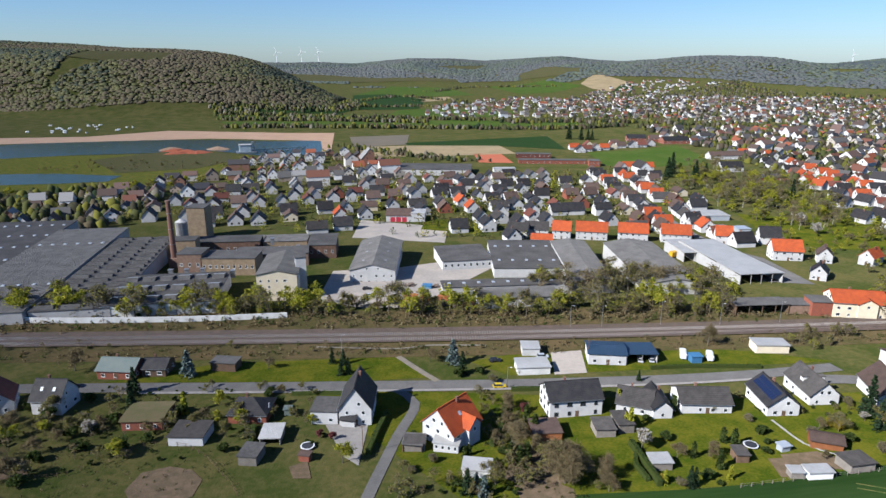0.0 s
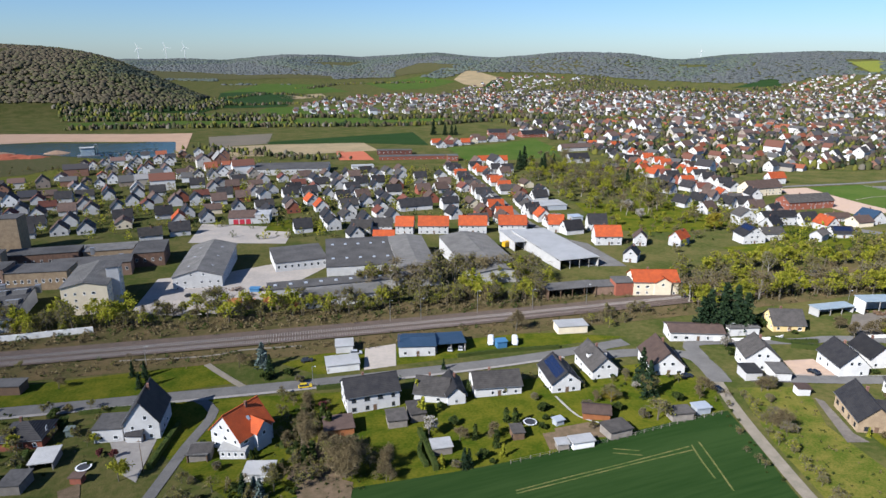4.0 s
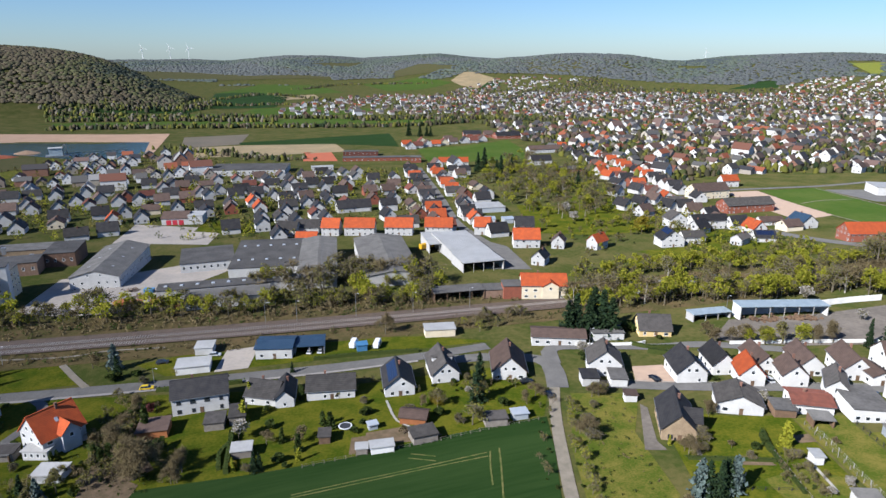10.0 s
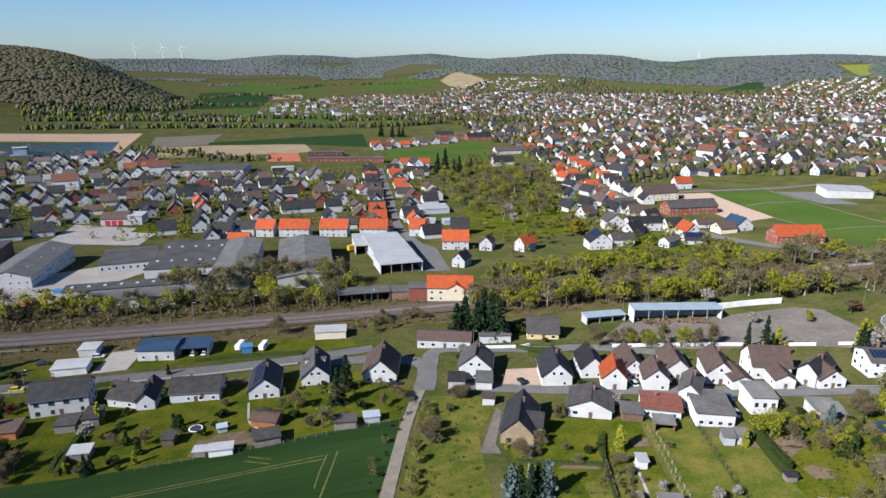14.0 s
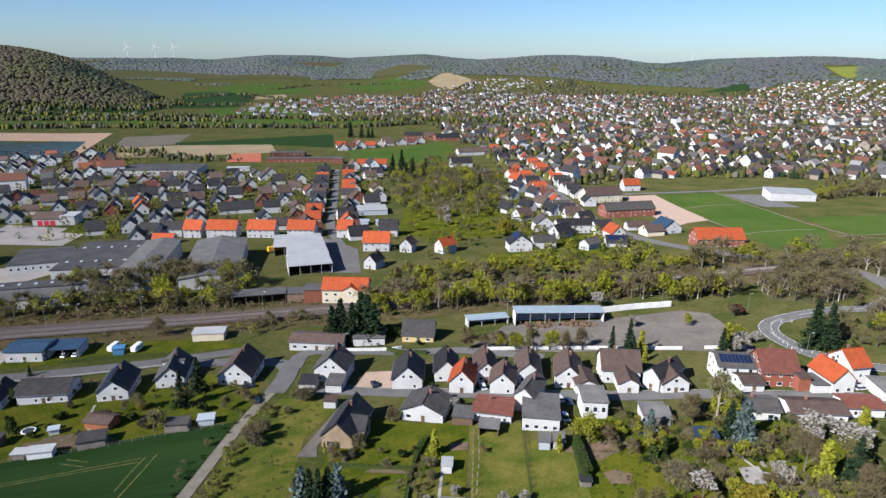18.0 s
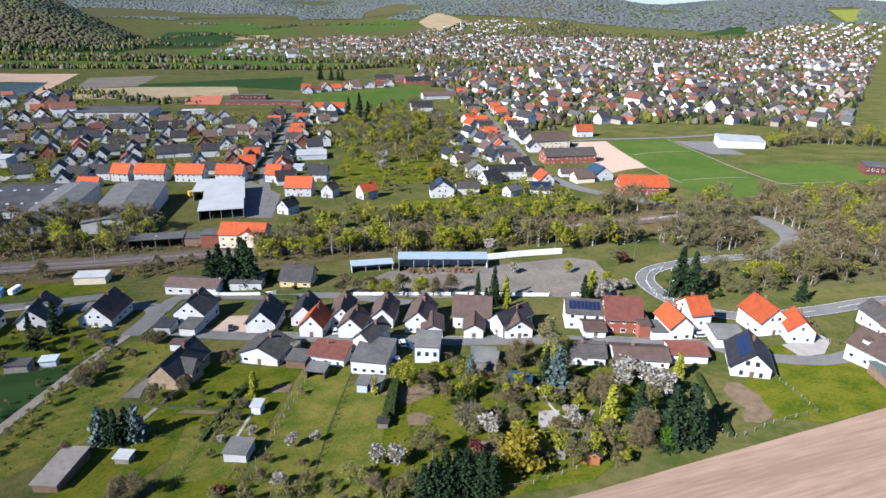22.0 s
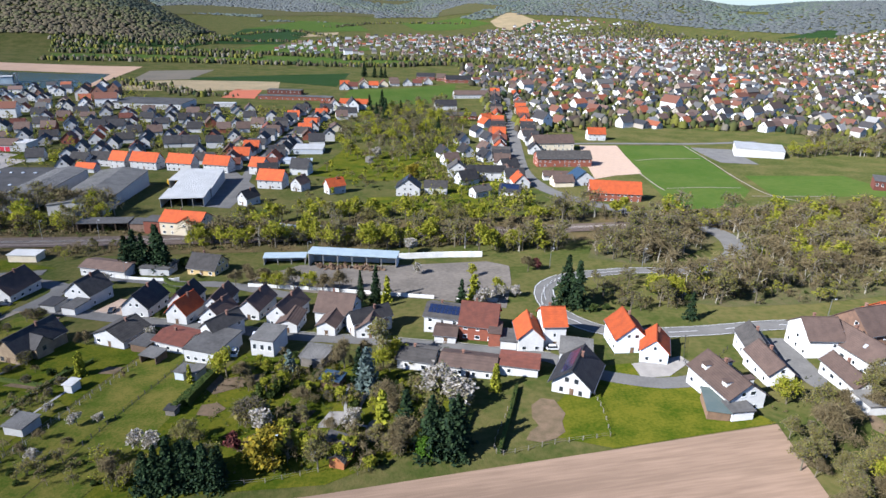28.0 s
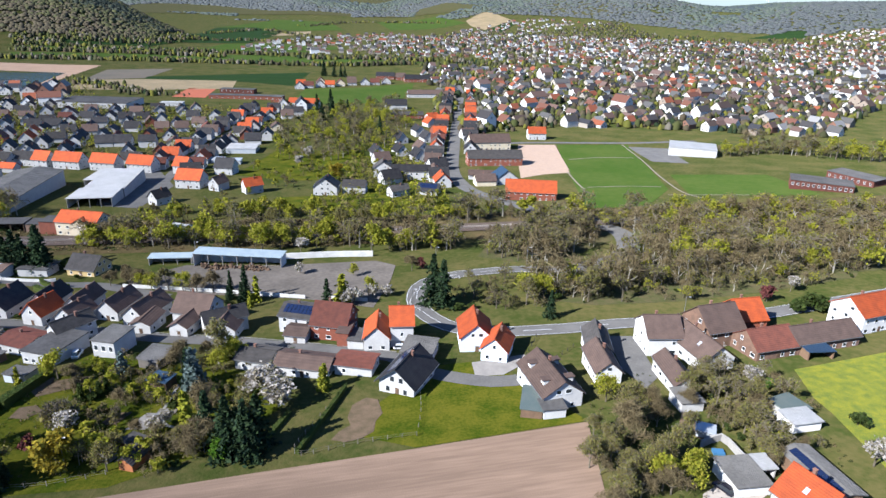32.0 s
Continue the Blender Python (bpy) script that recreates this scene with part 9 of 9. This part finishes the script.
# ---- the town ----
def plots(poly, turn, row, gap, seed, jitter=2.0, skip=0.12, across=0.35):
    """Building plots in rows, with a street between every second row."""
    r = random.Random(seed)
    c, s = math.cos(radians(turn)), math.sin(radians(turn))
    cx, cy = sum(p[0] for p in poly) / len(poly), sum(p[1] for p in poly) / len(poly)
    far = max(math.hypot(p[0] - cx, p[1] - cy) for p in poly)
    out = []
    v, k = -far, 0
    while v < far:
        u = -far + r.random() * gap
        while u < far:
            x, y = cx + u * c - v * s + r.gauss(0, jitter), cy + u * s + v * c + r.gauss(0, jitter)
            if inside(x, y, poly) and r.random() > skip and free(x, y, 6) and off_road(x, y, 10) and not any(inside(x, y, q) for q in OPEN):
                out.append((x, y, turn + (0 if k % 2 else 180) + r.gauss(0, 3) + (90 if r.random() < across else 0)))
                PLACED.append((x, y, 11, 11))
            u += gap * r.uniform(0.9, 1.2)
        v += row * (0.75 if k % 2 else 1.25)
        k += 1
    return out


def town_house(w, l, eave, pitch, wall, roof, label, plain=False):
    """A plainer house for the middle distance, built once and then copied."""
    th = thing("house", 0, -3000, 0, label, "house", "settlement houses", z=0)
    hx, hy, t3 = w / 2, l / 2, math.tan(radians(pitch))
    rise = hx * t3
    bm = bmesh.new()
    lo = [bm.verts.new((x, y, -1.5)) for x, y in ((-hx, -hy), (hx, -hy), (hx, hy), (-hx, hy))]
    up = [bm.verts.new((x, y, eave)) for x, y in ((-hx, -hy), (hx, -hy), (hx, hy), (-hx, hy))]
    top = [bm.verts.new((0, -hy, eave + rise - 0.02)), bm.verts.new((0, hy, eave + rise - 0.02))]
    for i in range(4):
        bm.faces.new((lo[i], lo[(i + 1) % 4], up[(i + 1) % 4], up[i]))
    bm.faces.new((up[0], up[1], top[0]))
    bm.faces.new((up[2], up[3], top[1]))
    part("wall", bm, M[wall], th)
    bm = bmesh.new()
    o, tk = 0.45, 0.22
    for s in (-1, 1):
        q = [(0, -hy - o, eave + rise + tk), (0, hy + o, eave + rise + tk), (s * (hx + o), hy + o, eave - o * t3 + tk), (s * (hx + o), -hy - o, eave - o * t3 + tk)]
        slab(bm, q if s < 0 else q[::-1], tk)
    bmesh.ops.recalc_face_normals(bm, faces=bm.faces)
    part("roof", bm, M[roof], th)
    part("chimney", boxes((0.3, 0.5, eave + rise * 0.5, 0.9, 1.1, eave + rise + 0.9)), M["chimney"], th)
    for x, y, z, a in () if plain else ((-hx * 0.45, -hy, 1.0, 0), (hx * 0.45, -hy, 1.0, 0), (0, hy, eave + 0.3, 180)):
        slot(th, cached("town_window", lambda: mesh_of("window", boxes((-0.65, -0.04, 0, 0.65, 0.03, 1.3)), M["glass"])), "window", pose(x, y, z, 0, 0, a))
    return th


KINDS = (
    (9.5, 12, 3.7, 45, "white", "darkroof", "white gabled house with dark tiled roof"),
    (10, 11, 3.8, 43, "white", "brownroof", "white gabled house with brown tiled roof"),
    (9, 11, 3.8, 48, "white", "darkroof", "white steep-gabled house with black roof"),
    (9.5, 13, 3.6, 40, "white", "greyroof", "white house with weathered grey roof"),
    (9.5, 11, 4.0, 44, "white", "redroof", "white house with bright orange roof"),
    (9, 11, 3.8, 38, "white", "oldred", "white house with dull red roof"),
    (10, 12, 3.6, 32, "cream", "brownroof", "cream house with brown roof"),
    (9, 12, 5.2, 40, "white", "darkroof", "two-storey white house with dark roof"),
    (9.5, 11, 3.9, 44, "brick", "brownroof", "brick house with brown roof"),
    (9.5, 13, 3.8, 36, "greywall", "darkroof", "grey house with dark roof"))
PATTERNS = [town_house(*p) for p in KINDS]
PLAIN = [town_house(*p, plain=True) for p in KINDS]
WEIGHTS = [24, 22, 18, 7, 6, 11, 5, 9, 6, 2]
rt = random.Random(11)
joined = []
for poly, turn, row, gap, seed, skip in SETTLED:
    for x, y, a in plots(poly, turn, row, gap, seed, skip=skip):
        if math.hypot(x - 160, y) > 640:
            joined.append((x, y, a))
            continue
        if math.hypot(x - 160, y) > FARTHEST:
            copy_thing(rt.choices(PLAIN, WEIGHTS)[0], pose(x, y, hz(x, y), 0, 0, a))
            continue
        copy_thing(rt.choices(PATTERNS, WEIGHTS)[0], pose(x, y, hz(x, y), 0, 0, a))
for line, off, gap, seed in FRONTAGES:
    r = random.Random(seed)
    for i, q in enumerate(smooth_line(line, gap)[:-1]):
        nxt = smooth_line(line, gap)[i + 1]
        d = (nxt - q) / np.linalg.norm(nxt - q)
        for s in (-1, 1):
            x, y = q[0] - d[1] * off * s, q[1] + d[0] * off * s
            if free(x, y, 3) and r.random() > 0.1:
                PLACED.append((x, y, 11, 11))
                a = math.degrees(math.atan2(d[1], d[0])) + (90 if r.random() < 0.5 else 0)
                copy_thing(r.choices(PATTERNS, [10, 14, 6, 6, 16, 12, 6, 10, 6, 2])[0], pose(x, y, hz(x, y), 0, 0, a))
for p in PATTERNS + PLAIN:
    for o in list(p.children_recursive) + [p]:
        bpy.data.objects.remove(o)

WALLS = spread("far_walls", [(0.66, 0.65, 0.63), (0.6, 0.58, 0.55), (0.45, 0.4, 0.33), (0.62, 0.6, 0.57), (0.34, 0.3, 0.25), (0.7, 0.69, 0.67), (0.22, 0.12, 0.085), (0.5, 0.47, 0.42), (0.3, 0.24, 0.19)])
ROOFS = spread("far_roofs", [(0.05, 0.046, 0.046), (0.09, 0.065, 0.055), (0.13, 0.085, 0.07), (0.045, 0.045, 0.05), (0.25, 0.085, 0.048), (0.1, 0.095, 0.09), (0.15, 0.07, 0.05), (0.06, 0.055, 0.055), (0.15, 0.1, 0.085), (0.25, 0.24, 0.23)])


def far_houses(name, rows, label):
    """Houses too many to count, as one mesh of walls, one of roofs and one of windows."""
    r = random.Random(len(rows))
    wv, wf, rv, rf, pv, pf = [], [], [], [], [], []
    for x, y, a in rows:
        w, l, e = r.uniform(8, 11), r.uniform(9, 14), r.choice((3.0, 3.4, 4.4, 4.8, 5.6))
        if y > 1150:
            w, l, e = w * 0.82, l * 0.8, e * 0.85
        if r.random() < 0.05:
            w, l, e = w * 1.3, l * 1.7, e + 4
        hx, hy = w / 2, l / 2
        rise = hx * math.tan(radians(r.uniform(32, 48)))
        c, s, z = math.cos(radians(a)), math.sin(radians(a)), hz(x, y)

        def at(u, v, h):
            return (x + u * c - v * s, y + u * s + v * c, z + h)
        k = len(wv)
        for h in (-2, e):
            wv += [at(-hx, -hy, h), at(hx, -hy, h), at(hx, hy, h), at(-hx, hy, h)]
        wv += [at(0, -hy, e + rise), at(0, hy, e + rise)]
        wf += [(k, k + 1, k + 5, k + 8, k + 4), (k + 1, k + 2, k + 6, k + 5), (k + 2, k + 3, k + 7, k + 9, k + 6), (k + 3, k, k + 4, k + 7)]
        k = len(rv)
        t = rise / hx * 0.45
        rv += [at(-hx - 0.45, -hy - 0.45, e - t + 0.25), at(-hx - 0.45, hy + 0.45, e - t + 0.25), at(0, -hy - 0.45, e + rise + 0.25), at(0, hy + 0.45, e + rise + 0.25), at(hx + 0.45, -hy - 0.45, e - t + 0.25), at(hx + 0.45, hy + 0.45, e - t + 0.25)]
        rf += [(k, k + 2, k + 3, k + 1), (k + 2, k + 4, k + 5, k + 3)]
        for sy in (-1, 1):
            for u, h in ((-0.25, 1.0), (0.25, 1.0), (0, e)):
                k = len(pv)
                for du, dh in ((-0.6, 0), (0.6, 0), (0.6, 1.3), (-0.6, 1.3)):
                    pv.append(at(u * w + du, sy * (hy + 0.04), h + dh))
                pf.append((k, k + 1, k + 2, k + 3) if sy < 0 else (k + 3, k + 2, k + 1, k))
    x0, y0 = rows[0][0], rows[0][1]
    top = tagged(new(name, data_mesh("walls", wv, wf, WALLS)), label, "houses", kind="stuff")
    for nm, v, f, m in (("roofs", rv, rf, ROOFS), ("windows", pv, pf, M["glass"])):
        ob = new(nm, data_mesh(nm, v, f, m))
        ob.parent = top
        tagged(ob, kind="stuff")


far_rows = []
far_houses("far_houses", joined, "rows of white houses with dark and red roofs")
for poly, turn, row, gap, seed, skip in FAR:
    far_rows.append(plots(poly, turn, row * 0.84, gap * 0.86, seed, 4.0, skip, 0.62))
    far_houses("far_houses", far_rows[-1], "distant town of white houses with dark and red roofs")


# ---- woods and scattered trees ----
for poly, n, seed in TOWNGREEN:
    thicket("garden_trees", scatter(poly, int(n * 1.4), ("farspring", "farolive", "fargreen", "farolive", "fargreen"), 0.45, 1.1, seed), "garden trees and shrubs among the houses", "trees")



def tufts(name, spots, colours, label, size, tall, category="wood"):
    """Far treetops: ragged little domes, each one loose piece."""
    r = random.Random(len(spots))
    vs, fs = [], []
    at = np.array([q[:2] for q in spots])
    for (x, y, k_), z in zip(spots, height(at[:, 0], at[:, 1]).tolist()):
        b, h = size * k_ * r.uniform(0.7, 1.3), tall * k_ * r.uniform(0.8, 1.2)
        k = len(vs)
        n = 4
        a0 = r.random()
        for rad, lev in ((0.95, 0.1), (0.75, 0.7)):
            for i in range(n):
                a = 6.2832 * (i + a0) / n
                f = rad * b * r.uniform(0.7, 1.25) / 2
                vs.append((x + f * math.cos(a), y + f * math.sin(a), z + h * (lev + r.uniform(-0.12, 0.12))))
        vs.append((x + r.gauss(0, 0.1) * b, y, z + h * r.uniform(0.95, 1.15)))
        for i in range(n):
            j = (i + 1) % n
            fs += [(k + i, k + j, k + n + j, k + n + i), (k + n + i, k + n + j, k + 2 * n)]
    ob = tagged(new(name, data_mesh(name, vs, fs, spread(name + "_leaves", colours))), label, category, kind="stuff")
    ob.data.polygons.foreach_set("use_smooth", [True] * len(fs))


rw = random.Random(5)
BROWNWOOD = [(0.082, 0.066, 0.044), (0.09, 0.074, 0.048), (0.076, 0.065, 0.044), (0.084, 0.078, 0.044), (0.074, 0.064, 0.042), (0.094, 0.079, 0.051)]
GREENWOOD = [(0.074, 0.078, 0.036), (0.084, 0.086, 0.038), (0.07, 0.069, 0.037), (0.09, 0.086, 0.042), (0.078, 0.07, 0.042)]
FIRWOOD = [(0.042, 0.05, 0.037), (0.049, 0.057, 0.041), (0.037, 0.045, 0.034)]
# Far-ridge stands: distance haze mixed into the tree colours, paler and bluer.
HAZEWOOD = [(0.094, 0.1, 0.098), (0.101, 0.106, 0.102), (0.089, 0.096, 0.096), (0.095, 0.105, 0.096)]
HAZEGREEN = [(0.086, 0.104, 0.082), (0.095, 0.112, 0.086), (0.082, 0.098, 0.082), (0.1, 0.116, 0.088)]
HAZEFIR = [(0.066, 0.079, 0.082), (0.072, 0.085, 0.086), (0.062, 0.074, 0.077)]
MIXED = [(0.075, 0.06, 0.038), (0.1, 0.1, 0.022), (0.07, 0.075, 0.026), (0.05, 0.052, 0.025), (0.022, 0.034, 0.016), (0.125, 0.12, 0.025), (0.085, 0.07, 0.042), (0.06, 0.068, 0.024), (0.045, 0.042, 0.026), (0.14, 0.125, 0.095)]


def patch(x, y, k):
    """Slow waves over the land, from -1 to 1, that part the kinds of wood."""
    return (math.sin(x / (61 * k) + 2 * math.sin(y / (83 * k))) + math.sin(y / (47 * k) + 1.6 * math.sin(x / (71 * k) + 1))) / 2


def by_kind(spots, k):
    """Parts the spots of a wood into brown, greenish and fir stands."""
    out = ([], [], [])
    for q in spots:
        w = patch(q[0], q[1], k) + rw.gauss(0, 0.22)
        out[2 if w > 0.78 else 1 if w > 0.15 else 0].append(q)
    return out


rs = np.random.RandomState(5)
X, Y = rs.uniform(-1900, -250, 110000), rs.uniform(1350, 2350, 110000)
keep = (Y < 2130 - 0.5 * (X + 1090)) & (hills(X, Y) > 12 + 10 * np.sin(X / 120) + 7 * np.sin(Y / 70))
spots = [(x, y, rw.uniform(0.7, 1.25)) for x, y in zip(X[keep].tolist(), Y[keep].tolist()) if not (-860 < x < -640 and y < 1640 and patch(x, y, 1.2) > 0.1)][:30000]
for q in WOODFLOORS:
    drape("wood_floor", q, M["woodfloor"], 1.5, 60, "brown leaf litter under the hill wood", "wood floor")
for nm, rows_, cols_, text in zip(("hill_wood", "green_wood", "fir_wood"), by_kind(spots, 1.6), (BROWNWOOD, GREENWOOD, FIRWOOD), ("brown leafless wood on the hill", "budding green wood on the hill", "dark fir stands in the hill wood")):
    tufts(nm, rows_, cols_, text, 12.5, 4.6)
X, Y = rs.uniform(-1500, 3600, 150000), 1750 + 2650 * rs.uniform(0, 1, 150000) ** 0.9
g = hills(X, Y)
keep = (np.abs(X - 900) < 700 + Y * 0.62) & (g > np.where(Y > 2700, 7, 30) + 9 * np.sin(X / 260 + Y / 500) + 8 * np.sin(Y / 140 + X / 900))
spots = []
for x, y, h in zip(X[keep].tolist(), Y[keep].tolist(), g[keep].tolist()):
    if (y < 2300 and (x < 1000 or any(inside(x, y, q[0]) for q in FAR))) or (h < 75 and y > 2500 and patch(x, y, 3.2) > 0.35) or any(inside(x, y, q) for q in HILLFIELDS):
        continue
    spots.append((x, y, rw.uniform(0.7, 1.4)))
spots = spots[:56000]
for nm, rows_, cols_, text in zip(("far_wood", "far_green_wood", "far_fir_wood"), by_kind(spots, 3.0), (HAZEWOOD, HAZEGREEN, HAZEFIR), ("brown woods on the far hills, coloured blue-grey for haze", "budding green woods on the far hills, haze in their colour", "dark fir stands on the far hills, paled and blued for haze")):
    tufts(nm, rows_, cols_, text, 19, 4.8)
spots = []
for poly, n, k in TREED:
    lo_x, hi_x = min(p[0] for p in poly), max(p[0] for p in poly)
    lo_y, hi_y = min(p[1] for p in poly), max(p[1] for p in poly)
    c = 0
    while c < n:
        x, y = rw.uniform(lo_x, hi_x), rw.uniform(lo_y, hi_y)
        if inside(x, y, poly):
            c += 1
            if free(x, y, 0.5) and off_road(x, y, 4):
                spots.append((x, y, k * rw.uniform(0.4, 1.2)))
tufts("town_trees", spots, MIXED, "trees and shrubs among the distant houses", 8, 7, "trees")
for line, n, wide, k in TREELINES:
    pts_ = smooth_line(line, 5)
    tufts("tree_row", [(q[0] + rw.gauss(0, wide), q[1] + rw.gauss(0, wide), k * rw.uniform(0.5, 1.2)) for q in (rw.choice(pts_) for _ in range(n))], MIXED, "row of budding trees across the valley", 9, 9, "trees")
